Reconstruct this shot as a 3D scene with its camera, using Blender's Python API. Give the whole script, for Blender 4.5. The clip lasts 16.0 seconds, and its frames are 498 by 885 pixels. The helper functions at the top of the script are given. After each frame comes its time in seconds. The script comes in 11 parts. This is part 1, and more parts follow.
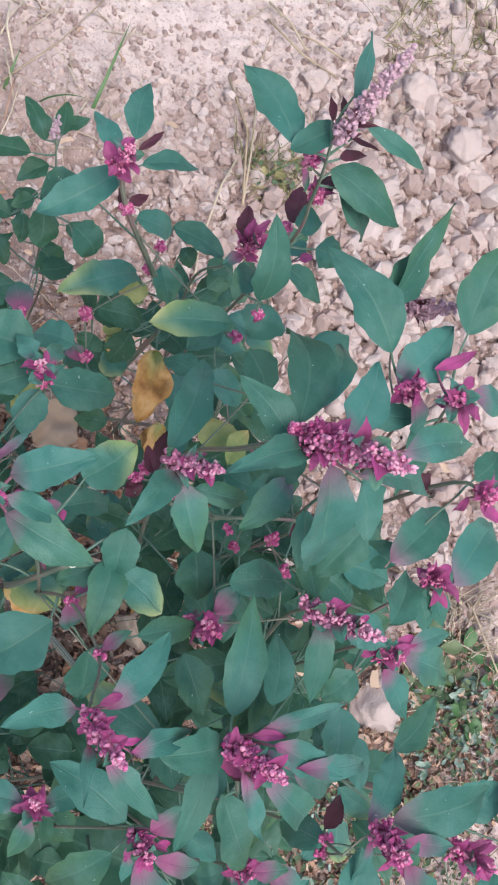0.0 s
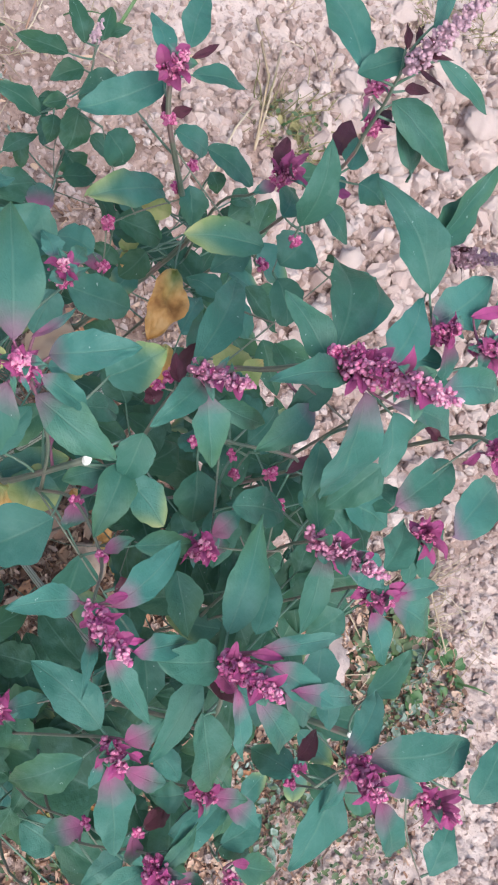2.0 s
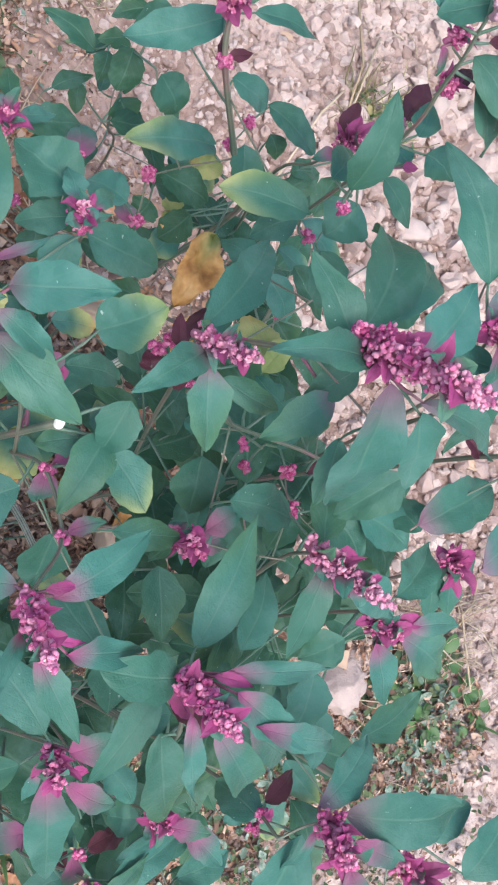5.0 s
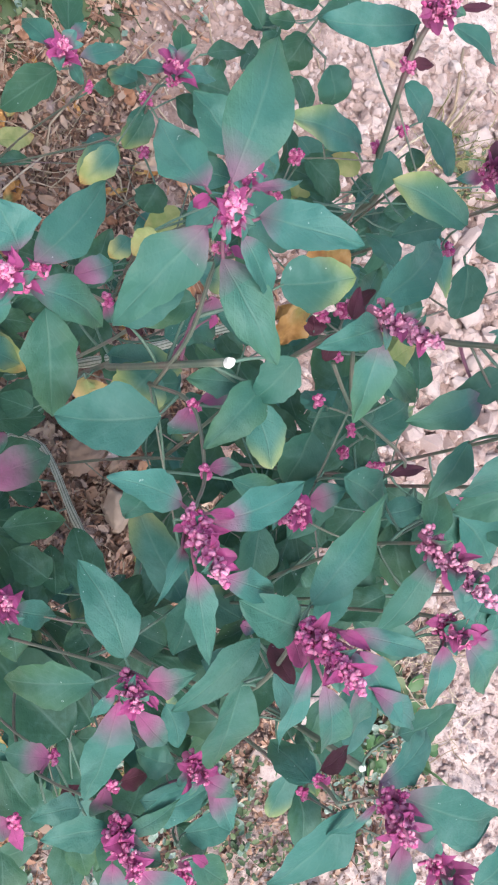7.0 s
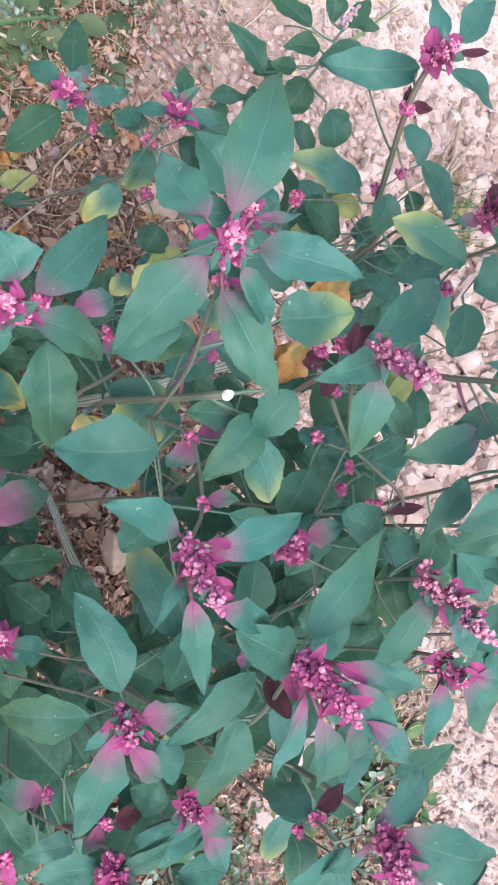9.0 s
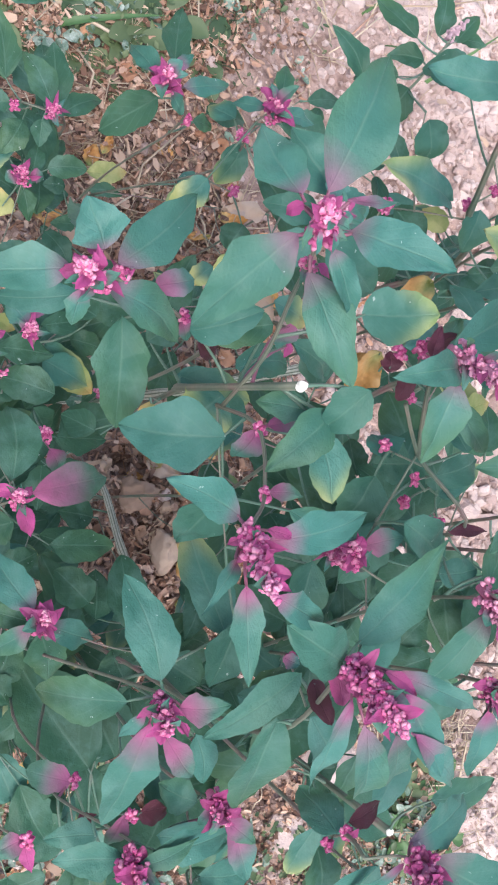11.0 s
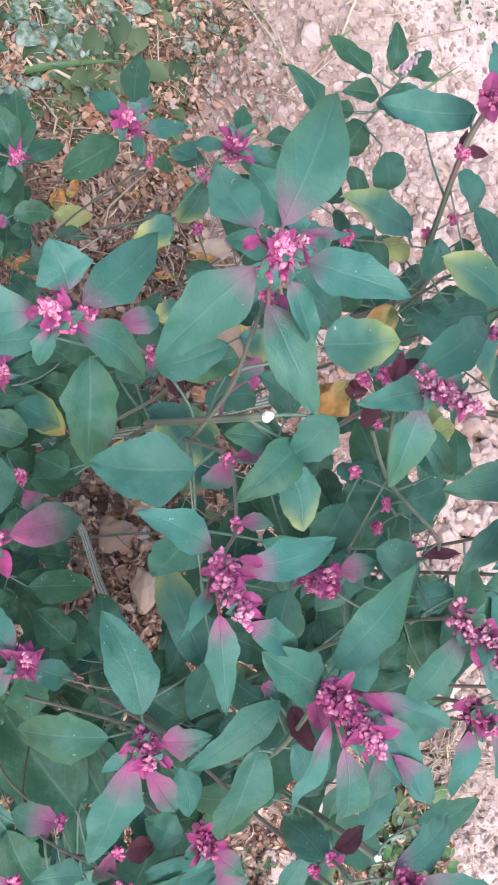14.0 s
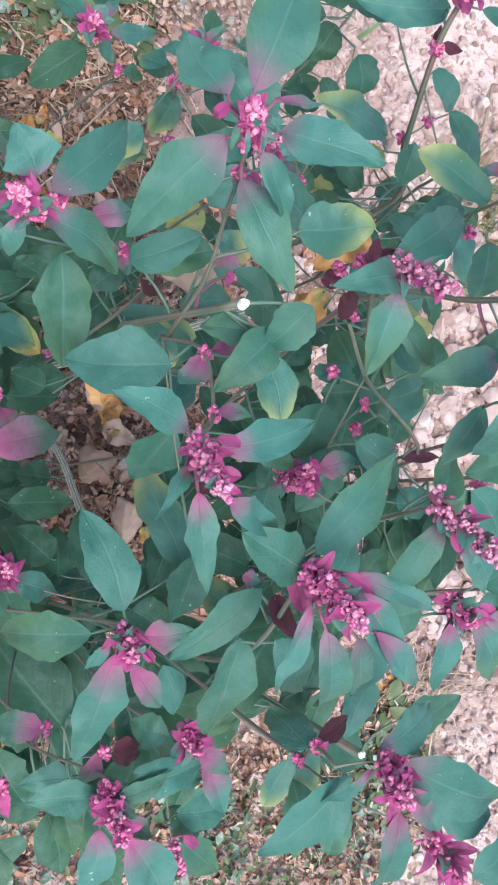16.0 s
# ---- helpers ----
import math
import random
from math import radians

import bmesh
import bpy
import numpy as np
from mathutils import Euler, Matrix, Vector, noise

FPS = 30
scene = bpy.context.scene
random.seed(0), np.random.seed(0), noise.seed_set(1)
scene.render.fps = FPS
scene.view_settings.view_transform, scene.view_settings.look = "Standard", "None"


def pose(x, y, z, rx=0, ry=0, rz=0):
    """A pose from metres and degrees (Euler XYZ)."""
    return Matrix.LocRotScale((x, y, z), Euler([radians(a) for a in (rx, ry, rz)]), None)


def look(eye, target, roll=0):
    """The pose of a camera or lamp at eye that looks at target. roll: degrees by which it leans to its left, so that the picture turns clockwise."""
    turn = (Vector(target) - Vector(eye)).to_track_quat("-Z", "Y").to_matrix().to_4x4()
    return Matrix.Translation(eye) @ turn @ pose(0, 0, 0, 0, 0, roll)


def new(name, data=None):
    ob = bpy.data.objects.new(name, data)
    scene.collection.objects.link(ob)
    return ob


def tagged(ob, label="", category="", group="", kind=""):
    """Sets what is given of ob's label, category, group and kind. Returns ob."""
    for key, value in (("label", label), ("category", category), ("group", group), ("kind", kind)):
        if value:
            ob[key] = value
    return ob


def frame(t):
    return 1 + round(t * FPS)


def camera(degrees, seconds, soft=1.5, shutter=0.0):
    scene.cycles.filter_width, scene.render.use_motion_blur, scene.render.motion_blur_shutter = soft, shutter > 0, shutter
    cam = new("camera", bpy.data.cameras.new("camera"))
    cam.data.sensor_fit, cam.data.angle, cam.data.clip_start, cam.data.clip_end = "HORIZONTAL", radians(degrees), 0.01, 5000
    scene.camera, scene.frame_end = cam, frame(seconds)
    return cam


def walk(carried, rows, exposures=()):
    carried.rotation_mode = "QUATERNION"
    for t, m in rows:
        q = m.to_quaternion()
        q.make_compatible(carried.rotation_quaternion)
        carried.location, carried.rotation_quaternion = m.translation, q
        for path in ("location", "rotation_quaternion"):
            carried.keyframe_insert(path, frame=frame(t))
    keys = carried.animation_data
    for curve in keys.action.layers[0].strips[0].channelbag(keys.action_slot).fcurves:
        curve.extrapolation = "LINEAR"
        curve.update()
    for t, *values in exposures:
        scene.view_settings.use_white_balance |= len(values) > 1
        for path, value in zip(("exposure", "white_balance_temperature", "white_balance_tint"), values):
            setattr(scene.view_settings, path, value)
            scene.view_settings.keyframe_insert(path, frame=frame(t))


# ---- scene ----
cam = camera(25.0, 16.0, soft=2.1)
PATH = [
    (0.0, pose(0.0000, 0.0000, 1.6200, 18.87, -22.38, 48.09)),
    (0.5, pose(-0.0018, -0.0057, 1.6213, 18.81, -22.58, 47.99)),
    (1.0, pose(-0.0032, -0.0100, 1.6224, 18.75, -22.84, 48.21)),
    (1.5, pose(-0.0007, -0.0154, 1.6152, 17.33, -24.62, 50.14)),
    (2.0, pose(-0.0018, -0.0361, 1.5889, 13.98, -26.76, 55.32)),
    (2.5, pose(-0.0128, -0.0430, 1.5592, 8.92, -28.15, 63.11)),
    (3.0, pose(-0.0016, -0.0552, 1.5401, 8.31, -29.13, 67.32)),
    (3.2, pose(-0.0022, -0.0606, 1.5306, 7.04, -29.76, 70.04)),
    (5.3, pose(0.0244, 0.0338, 1.5135, 10.13, -24.89, 63.89)),
    (5.5, pose(0.0220, 0.0246, 1.5037, 9.01, -24.75, 65.88)),
    (6.0, pose(-0.0077, -0.0164, 1.4974, 5.33, -27.45, 76.37)),
    (6.5, pose(0.0014, -0.0547, 1.4981, 3.72, -29.01, 80.31)),
    (7.0, pose(0.0209, -0.0644, 1.4895, 4.62, -29.04, 78.24)),
    (7.5, pose(0.0133, -0.0665, 1.4839, 3.68, -29.22, 79.43)),
    (8.0, pose(-0.0006, -0.0712, 1.4912, 6.35, -29.29, 78.47)),
    (8.2, pose(0.0031, -0.0718, 1.4931, 7.02, -29.12, 77.67)),
    (10.3, pose(0.0535, -0.0528, 1.4746, 4.78, -28.52, 83.63)),
    (10.5, pose(0.0514, -0.0567, 1.4719, 4.73, -27.58, 84.36)),
    (11.0, pose(0.0416, -0.0656, 1.4750, 4.66, -26.83, 85.63)),
    (11.5, pose(0.0405, -0.0796, 1.4782, 4.52, -26.97, 86.43)),
    (12.0, pose(0.0390, -0.0908, 1.4821, 4.88, -27.41, 86.73)),
    (12.5, pose(0.0439, -0.0931, 1.4801, 6.08, -27.39, 85.01)),
    (13.0, pose(0.0413, -0.0797, 1.4816, 6.24, -27.13, 83.90)),
    (13.5, pose(0.0486, -0.0648, 1.4854, 7.58, -27.44, 81.69)),
    (14.0, pose(0.0449, -0.0648, 1.4842, 7.80, -27.61, 82.79)),
    (14.5, pose(0.0469, -0.0606, 1.4860, 7.80, -27.56, 82.87)),
    (15.0, pose(0.0570, -0.0767, 1.4890, 9.85, -28.41, 81.04)),
    (15.5, pose(0.0617, -0.0693, 1.4800, 9.01, -27.89, 77.66)),
    (16.0, pose(0.0728, -0.0642, 1.4779, 5.83, -28.52, 81.30)),
]
walk(cam, PATH, [(0.0, 0.69, 6250, 5), (1.5, 0.70, 6250, 4), (2.6, 0.93, 6300, 5), (5.3, 0.97, 6300, 6), (6.2, 1.03, 6300, 7), (10.3, 1.09, 6350, 9), (13.0, 1.10, 6350, 10), (16.0, 1.06, 6200, 8)])

# ---- world and light: open shade under a bright hazy sky ----
world = bpy.data.worlds.new("sky")
scene.world = world
world.use_nodes = True
wn = world.node_tree
sky = wn.nodes.new("ShaderNodeTexSky")
sky.sky_type = "NISHITA"
sky.sun_disc = False
sky.sun_elevation = radians(66)
sky.sun_rotation = radians(126)
sky.air_density, sky.dust_density, sky.ozone_density = 1.0, 4.0, 1.0
wn.links.new(sky.outputs["Color"], wn.nodes["Background"].inputs["Color"])
wn.nodes["Background"].inputs["Strength"].default_value = 0.148
sun_data = bpy.data.lights.new("sun", "SUN")
sun_data.energy, sun_data.angle, sun_data.color = 1.55, radians(32), (1.0, 0.96, 0.94)
sun = new("sun", sun_data)
sun.matrix_basis = look((1.5, -1.1, 4.2), (0, 0, 0))


# ---- materials ----
def material(name):
    m = bpy.data.materials.new(name)
    m.use_nodes = True
    return m, m.node_tree, m.node_tree.nodes["Principled BSDF"]


def node(tree, kind, **sets):
    n = tree.nodes.new(kind)
    for key, value in sets.items():
        n.inputs[key].default_value = value
    return n


def mix(tree, fac, a, b, blend="MIX"):
    n = tree.nodes.new("ShaderNodeMix")
    n.data_type, n.blend_type = "RGBA", blend
    for socket, value in ((n.inputs[0], fac), (n.inputs[6], a), (n.inputs[7], b)):
        if hasattr(value, "is_linked"):
            tree.links.new(value, socket)
        else:
            socket.default_value = value
    return n.outputs[2]


def ramp(tree, fac, stops):
    n = tree.nodes.new("ShaderNodeValToRGB")
    while len(n.color_ramp.elements) < len(stops):
        n.color_ramp.elements.new(0.5)
    for e, (p, c) in zip(n.color_ramp.elements, stops):
        e.position, e.color = p, (*c, 1)
    tree.links.new(fac, n.inputs["Fac"])
    return n.outputs["Color"]


def noise_tex(tree, scale, detail=4.0, rough=0.55, coords="Object"):
    n = node(tree, "ShaderNodeTexNoise", Scale=scale, Detail=detail, Roughness=rough)
    c = tree.nodes.new("ShaderNodeTexCoord")
    tree.links.new(c.outputs[coords], n.inputs["Vector"])
    return n.outputs["Fac"]


def bump(tree, height, strength, distance, target):
    b = node(tree, "ShaderNodeBump", Strength=strength, Distance=distance)
    tree.links.new(height, b.inputs["Height"])
    tree.links.new(b.outputs["Normal"], target.inputs["Normal"])
    return b


def math_node(tree, op, a, b=None, clamp=False):
    n = tree.nodes.new("ShaderNodeMath")
    n.operation, n.use_clamp = op, clamp
    for socket, value in zip(n.inputs, (a, b)):
        if hasattr(value, "is_linked"):
            tree.links.new(value, socket)
        elif value is not None:
            socket.default_value = value
    return n.outputs[0]


def leaf_material():
    """Blue-green mealy leaf. The mesh carries its pigment: red the magenta meal, green the yellowing, blue the withering."""
    m, t, p = material("leaf")
    uv = t.nodes.new("ShaderNodeUVMap")
    split = t.nodes.new("ShaderNodeSeparateXYZ")
    t.links.new(uv.outputs["UV"], split.inputs[0])
    u, v = split.outputs["X"], split.outputs["Y"]
    side = math_node(t, "ABSOLUTE", math_node(t, "SUBTRACT", u, 0.5))
    # side veins run forward from the midrib
    run = math_node(t, "SUBTRACT", math_node(t, "MULTIPLY", v, 5.5), math_node(t, "MULTIPLY", math_node(t, "POWER", side, 0.85), 4.4))
    wave = math_node(t, "ABSOLUTE", math_node(t, "SUBTRACT", math_node(t, "FRACT", run), 0.5))
    vein = math_node(t, "SUBTRACT", 1.0, math_node(t, "MULTIPLY", wave, 8.0), clamp=True)
    rib = math_node(t, "SUBTRACT", 1.0, math_node(t, "MULTIPLY", side, 26.0), clamp=True)
    info = t.nodes.new("ShaderNodeObjectInfo")
    blotch = noise_tex(t, 55.0, 3.0)
    grain = noise_tex(t, 900.0, 2.0)
    green = ramp(t, blotch, [(0.3, (0.038, 0.143, 0.124)), (0.7, (0.066, 0.194, 0.172))])
    pig = t.nodes.new("ShaderNodeAttribute")
    pig.attribute_name = "pigment"
    # low alpha darkens the green: older leaf tone plus canopy shade put into the colour
    aged_shaded = math_node(t, "MULTIPLY", math_node(t, "SUBTRACT", 1.0, pig.outputs["Alpha"]), 0.85)
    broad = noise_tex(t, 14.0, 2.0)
    aged_shaded = math_node(t, "ADD", aged_shaded, math_node(t, "MULTIPLY", math_node(t, "SUBTRACT", broad, 0.42), 0.5))
    age_shade = math_node(t, "ADD", math_node(t, "MULTIPLY", info.outputs["Random"], 0.48), aged_shaded, clamp=True)
    old = mix(t, age_shade, green, (0.026, 0.084, 0.052, 1))
    # some blades turn olive towards the tip and the margins
    tipward = math_node(t, "ADD", math_node(t, "MULTIPLY", v, 0.75), math_node(t, "MULTIPLY", side, 0.9))
    tipward = math_node(t, "MULTIPLY", math_node(t, "SUBTRACT", math_node(t, "ADD", tipward, broad), 0.85), 1.5, clamp=True)
    other = math_node(t, "FRACT", math_node(t, "MULTIPLY", info.outputs["Random"], 7.31))
    olive = math_node(t, "MULTIPLY", tipward, math_node(t, "MULTIPLY", other, other))
    old = mix(t, math_node(t, "MULTIPLY", olive, 0.62), old, (0.072, 0.145, 0.062, 1))
    patchy = math_node(t, "MULTIPLY", math_node(t, "SUBTRACT", broad, 0.25), 1.6, clamp=True)
    green = mix(t, math_node(t, "MULTIPLY", rib, 0.30), old, (0.15, 0.25, 0.19, 1))
    green = mix(t, math_node(t, "MULTIPLY", math_node(t, "MULTIPLY", vein, patchy), 0.20), green, (0.12, 0.22, 0.165, 1))
    dust = math_node(t, "MULTIPLY", math_node(t, "SUBTRACT", noise_tex(t, 34.0, 5.0, 0.65), 0.48), 2.2, clamp=True)
    green = mix(t, math_node(t, "MULTIPLY", dust, 0.58), green, (0.160, 0.285, 0.255, 1))
    meal = math_node(t, "MULTIPLY", math_node(t, "GREATER_THAN", noise_tex(t, 260.0, 2.0), 0.73), math_node(t, "GREATER_THAN", noise_tex(t, 22.0, 1.0), 0.55))
    green = mix(t, math_node(t, "MULTIPLY", meal, 0.6), green, (0.42, 0.50, 0.46, 1))
    ch = t.nodes.new("ShaderNodeSeparateColor")
    t.links.new(pig.outputs["Color"], ch.inputs[0])
    magenta = ramp(t, blotch, [(0.3, (0.205, 0.019, 0.105)), (0.7, (0.36, 0.058, 0.205))])
    uneven = math_node(t, "ADD", ch.outputs[0], math_node(t, "MULTIPLY", math_node(t, "SUBTRACT", blotch, 0.5), 0.35))
    red = math_node(t, "MULTIPLY", uneven, math_node(t, "GREATER_THAN", ch.outputs[0], 0.02), clamp=True)
    colour = mix(t, red, green, magenta)
    rim = math_node(t, "MULTIPLY", math_node(t, "MULTIPLY", red, math_node(t, "SUBTRACT", 1.0, red)), pig.outputs["Alpha"])
    colour = mix(t, math_node(t, "MULTIPLY", rim, 0.35, clamp=True), colour, (0.30, 0.21, 0.26, 1))
    wine = math_node(t, "MULTIPLY", math_node(t, "SUBTRACT", 1.0, pig.outputs["Alpha"]), red)
    colour = mix(t, math_node(t, "MULTIPLY", wine, 1.1, clamp=True), colour, (0.065, 0.016, 0.030, 1))
    yellow = ramp(t, blotch, [(0.3, (0.22, 0.29, 0.085)), (0.7, (0.46, 0.43, 0.18))])
    colour = mix(t, ch.outputs[1], colour, yellow)
    brown = ramp(t, blotch, [(0.32, (0.30, 0.12, 0.04)), (0.52, (0.56, 0.29, 0.10)), (0.7, (0.68, 0.42, 0.20))])
    colour = mix(t, ch.outputs[2], colour, brown)
    t.links.new(colour, p.inputs["Base Color"])
    rough = math_node(t, "ADD", math_node(t, "MULTIPLY", blotch, 0.22), 0.42)
    t.links.new(rough, p.inputs["Roughness"])
    p.inputs["Specular IOR Level"].default_value = 0.26
    height = math_node(t, "ADD", math_node(t, "ADD", math_node(t, "MULTIPLY", vein, -0.10), math_node(t, "MULTIPLY", rib, -0.5)), math_node(t, "MULTIPLY", grain, 0.4))
    height = math_node(t, "ADD", height, math_node(t, "MULTIPLY", noise_tex(t, 95.0, 3.0), 2.4))
    bump(t, height, 0.55, 0.0010, p)
    thin = t.nodes.new("ShaderNodeBsdfTranslucent")
    t.links.new(mix(t, 0.5, colour, (0.16, 0.30, 0.04, 1)), thin.inputs["Color"])
    both = node(t, "ShaderNodeMixShader", Fac=0.14)
    t.links.new(p.outputs[0], both.inputs[1])
    t.links.new(thin.outputs[0], both.inputs[2])
    t.links.new(both.outputs[0], t.nodes["Material Output"].inputs["Surface"])
    return m


def flower_material():
    """Grains of the flower spikes, from deep magenta to pale mealy pink."""
    m, t, p = material("flower_grain")
    geo = t.nodes.new("ShaderNodeNewGeometry")
    pig = t.nodes.new("ShaderNodeAttribute")
    pig.attribute_name = "pigment"
    ch = t.nodes.new("ShaderNodeSeparateColor")
    t.links.new(pig.outputs["Color"], ch.inputs[0])
    pale = math_node(t, "ADD", math_node(t, "MULTIPLY", geo.outputs["Random Per Island"], 0.75), math_node(t, "MULTIPLY", ch.outputs[1], 0.6))
    pale = math_node(t, "SUBTRACT", pale, 0.17, clamp=True)
    colour = ramp(t, pale, [(0.0, (0.37, 0.052, 0.175)), (0.35, (0.50, 0.125, 0.265)), (0.7, (0.62, 0.265, 0.385)), (1.0, (0.66, 0.380, 0.455))])
    colour = mix(t, math_node(t, "MULTIPLY", ch.outputs[2], 0.85), colour, (0.44, 0.335, 0.365, 1))
    speck = noise_tex(t, 1500.0, 2.0)
    colour = mix(t, math_node(t, "MULTIPLY", math_node(t, "GREATER_THAN", speck, 0.62), 0.3), colour, (0.66, 0.48, 0.55, 1))
    t.links.new(colour, p.inputs["Base Color"])
    p.inputs["Roughness"].default_value = 0.8
    p.inputs["Specular IOR Level"].default_value = 0.25
    bump(t, speck, 0.4, 0.0002, p)
    return m


def stem_material():
    """Ribbed stalk: pale and green stripes, flushed with magenta in places."""
    m, t, p = material("stem")
    wide = noise_tex(t, 22.0, 3.0)
    fine = noise_tex(t, 300.0, 3.0)
    pig = t.nodes.new("ShaderNodeAttribute")
    pig.attribute_name = "pigment"
    ch = t.nodes.new("ShaderNodeSeparateColor")
    t.links.new(pig.outputs["Color"], ch.inputs[0])
    colour = ramp(t, wide, [(0.38, (0.055, 0.105, 0.072)), (0.54, (0.10, 0.115, 0.080)), (0.68, (0.17, 0.055, 0.080))])
    colour = mix(t, math_node(t, "MULTIPLY", math_node(t, "MULTIPLY", ch.outputs[0], wide), 0.75, clamp=True), colour, (0.30, 0.31, 0.25, 1))
    colour = mix(t, math_node(t, "MULTIPLY", fine, 0.25), colour, (0.22, 0.20, 0.15, 1))
    t.links.new(colour, p.inputs["Base Color"])
    p.inputs["Roughness"].default_value = 0.6
    bump(t, fine, 0.4, 0.001, p)
    return m


def ribbed_material():
    """Old stem: pale raised ribs with dark green furrows between them."""
    m, t, p = material("ribbed_stem")
    fine = noise_tex(t, 240.0, 4.0)
    wide = noise_tex(t, 30.0, 3.0)
    pig = t.nodes.new("ShaderNodeAttribute")
    pig.attribute_name = "pigment"
    ch = t.nodes.new("ShaderNodeSeparateColor")
    t.links.new(pig.outputs["Color"], ch.inputs[0])
    rib = math_node(t, "MULTIPLY", math_node(t, "SUBTRACT", math_node(t, "ADD", ch.outputs[0], math_node(t, "MULTIPLY", wide, 0.5)), 0.34), 2.6, clamp=True)
    pale = ramp(t, fine, [(0.3, (0.36, 0.38, 0.31)), (0.7, (0.55, 0.56, 0.49))])
    colour = mix(t, rib, (0.110, 0.145, 0.095, 1), pale)
    t.links.new(colour, p.inputs["Base Color"])
    p.inputs["Roughness"].default_value = 0.7
    bump(t, math_node(t, "ADD", rib, math_node(t, "MULTIPLY", fine, 0.4)), 0.6, 0.001, p)
    return m


def soil_material():
    """Darker crumb between the clods, partly crevice shade put into its colour, and a pale dusty trodden strip at the
    back left.
    """
    m, t, p = material("soil")
    wide = noise_tex(t, 2.2, 4.0)
    mid = noise_tex(t, 18.0, 6.0, 0.65)
    fine = noise_tex(t, 160.0, 5.0, 0.7)
    # dark end of the soil tone also deepens the shaded gaps between clods
    colour = ramp(t, mid, [(0.3, (0.16, 0.100, 0.082)), (0.5, (0.335, 0.236, 0.208)), (0.72, (0.48, 0.360, 0.325))])
    dust = ramp(t, mid, [(0.3, (0.46, 0.355, 0.330)), (0.5, (0.585, 0.470, 0.442)), (0.72, (0.67, 0.560, 0.530))])
    place = t.nodes.new("ShaderNodeTexCoord")
    axes = t.nodes.new("ShaderNodeSeparateXYZ")
    t.links.new(place.outputs["Object"], axes.inputs[0])
    edge = math_node(t, "MULTIPLY", math_node(t, "SUBTRACT", wide, 0.5), 0.9)
    strip = math_node(t, "SUBTRACT", math_node(t, "MULTIPLY", axes.outputs["Y"], 0.75), axes.outputs["X"])
    strip = math_node(t, "ADD", math_node(t, "SUBTRACT", strip, 1.30), edge)
    strip = math_node(t, "MULTIPLY", strip, 3.0, clamp=True)
    right = math_node(t, "MULTIPLY", math_node(t, "ADD", math_node(t, "SUBTRACT", axes.outputs["X"], 0.42), edge), 4.0, clamp=True)
    colour = mix(t, math_node(t, "MAXIMUM", strip, right), colour, dust)
    off_x, off_y = math_node(t, "ADD", axes.outputs["X"], 0.12), math_node(t, "SUBTRACT", axes.outputs["Y"], 1.15)
    away = math_node(t, "SQRT", math_node(t, "ADD", math_node(t, "MULTIPLY", off_x, off_x), math_node(t, "MULTIPLY", off_y, off_y)))
    away = math_node(t, "MULTIPLY", math_node(t, "SUBTRACT", math_node(t, "ADD", away, edge), 1.0), 1.6, clamp=True)
    beyond = ramp(t, noise_tex(t, 5.0, 8.0, 0.7), [(0.3, (0.24, 0.178, 0.152)), (0.5, (0.36, 0.28, 0.25)), (0.7, (0.50, 0.41, 0.375))])
    colour = mix(t, away, colour, beyond)
    colour = mix(t, math_node(t, "MULTIPLY", math_node(t, "LESS_THAN", fine, 0.42), 0.4), colour, (0.17, 0.12, 0.10, 1))
    t.links.new(colour, p.inputs["Base Color"])
    p.inputs["Roughness"].default_value = 0.95
    p.inputs["Specular IOR Level"].default_value = 0.15
    both = math_node(t, "ADD", math_node(t, "MULTIPLY", mid, 1.0), math_node(t, "MULTIPLY", fine, 0.6))
    bump(t, both, 1.0, 0.008, p)
    return m


def clod_material(name="dry_clod", lift=0.0):
    m, t, p = material(name)
    geo = t.nodes.new("ShaderNodeNewGeometry")
    mid = noise_tex(t, 60.0, 5.0, 0.65)
    fine = noise_tex(t, 420.0, 4.0, 0.7)
    vary = math_node(t, "ADD", math_node(t, "MULTIPLY", geo.outputs["Random Per Island"], 1.0 - lift), lift)
    colour = ramp(t, vary, [(0.0, (0.34, 0.235, 0.208)), (0.5, (0.515, 0.388, 0.360)), (1.0, (0.65, 0.533, 0.503))])
    colour = mix(t, math_node(t, "MULTIPLY", mid, 0.40), colour, (0.38, 0.285, 0.25, 1))
    colour = mix(t, math_node(t, "MULTIPLY", math_node(t, "GREATER_THAN", fine, 0.6), 0.25), colour, (0.66, 0.56, 0.50, 1))
    t.links.new(colour, p.inputs["Base Color"])
    p.inputs["Roughness"].default_value = 0.93
    p.inputs["Specular IOR Level"].default_value = 0.15
    bump(t, math_node(t, "ADD", mid, math_node(t, "MULTIPLY", fine, 0.6)), 0.9, 0.006, p)
    return m


def litter_material(name, low, high, rough=0.8, middle=None):
    m, t, p = material(name)
    geo = t.nodes.new("ShaderNodeNewGeometry")
    info = t.nodes.new("ShaderNodeObjectInfo")
    vary = math_node(t, "FRACT", math_node(t, "ADD", geo.outputs["Random Per Island"], info.outputs["Random"]))
    mid = noise_tex(t, 120.0, 4.0)
    colour = ramp(t, vary, [(0.0, low), (0.5, middle), (1.0, high)] if middle else [(0.0, low), (1.0, high)])
    colour = mix(t, math_node(t, "MULTIPLY", mid, 0.32), colour, (low[0] * 0.6, low[1] * 0.6, low[2] * 0.6, 1))
    t.links.new(colour, p.inputs["Base Color"])
    p.inputs["Roughness"].default_value = rough
    bump(t, mid, 0.4, 0.001, p)
    return m


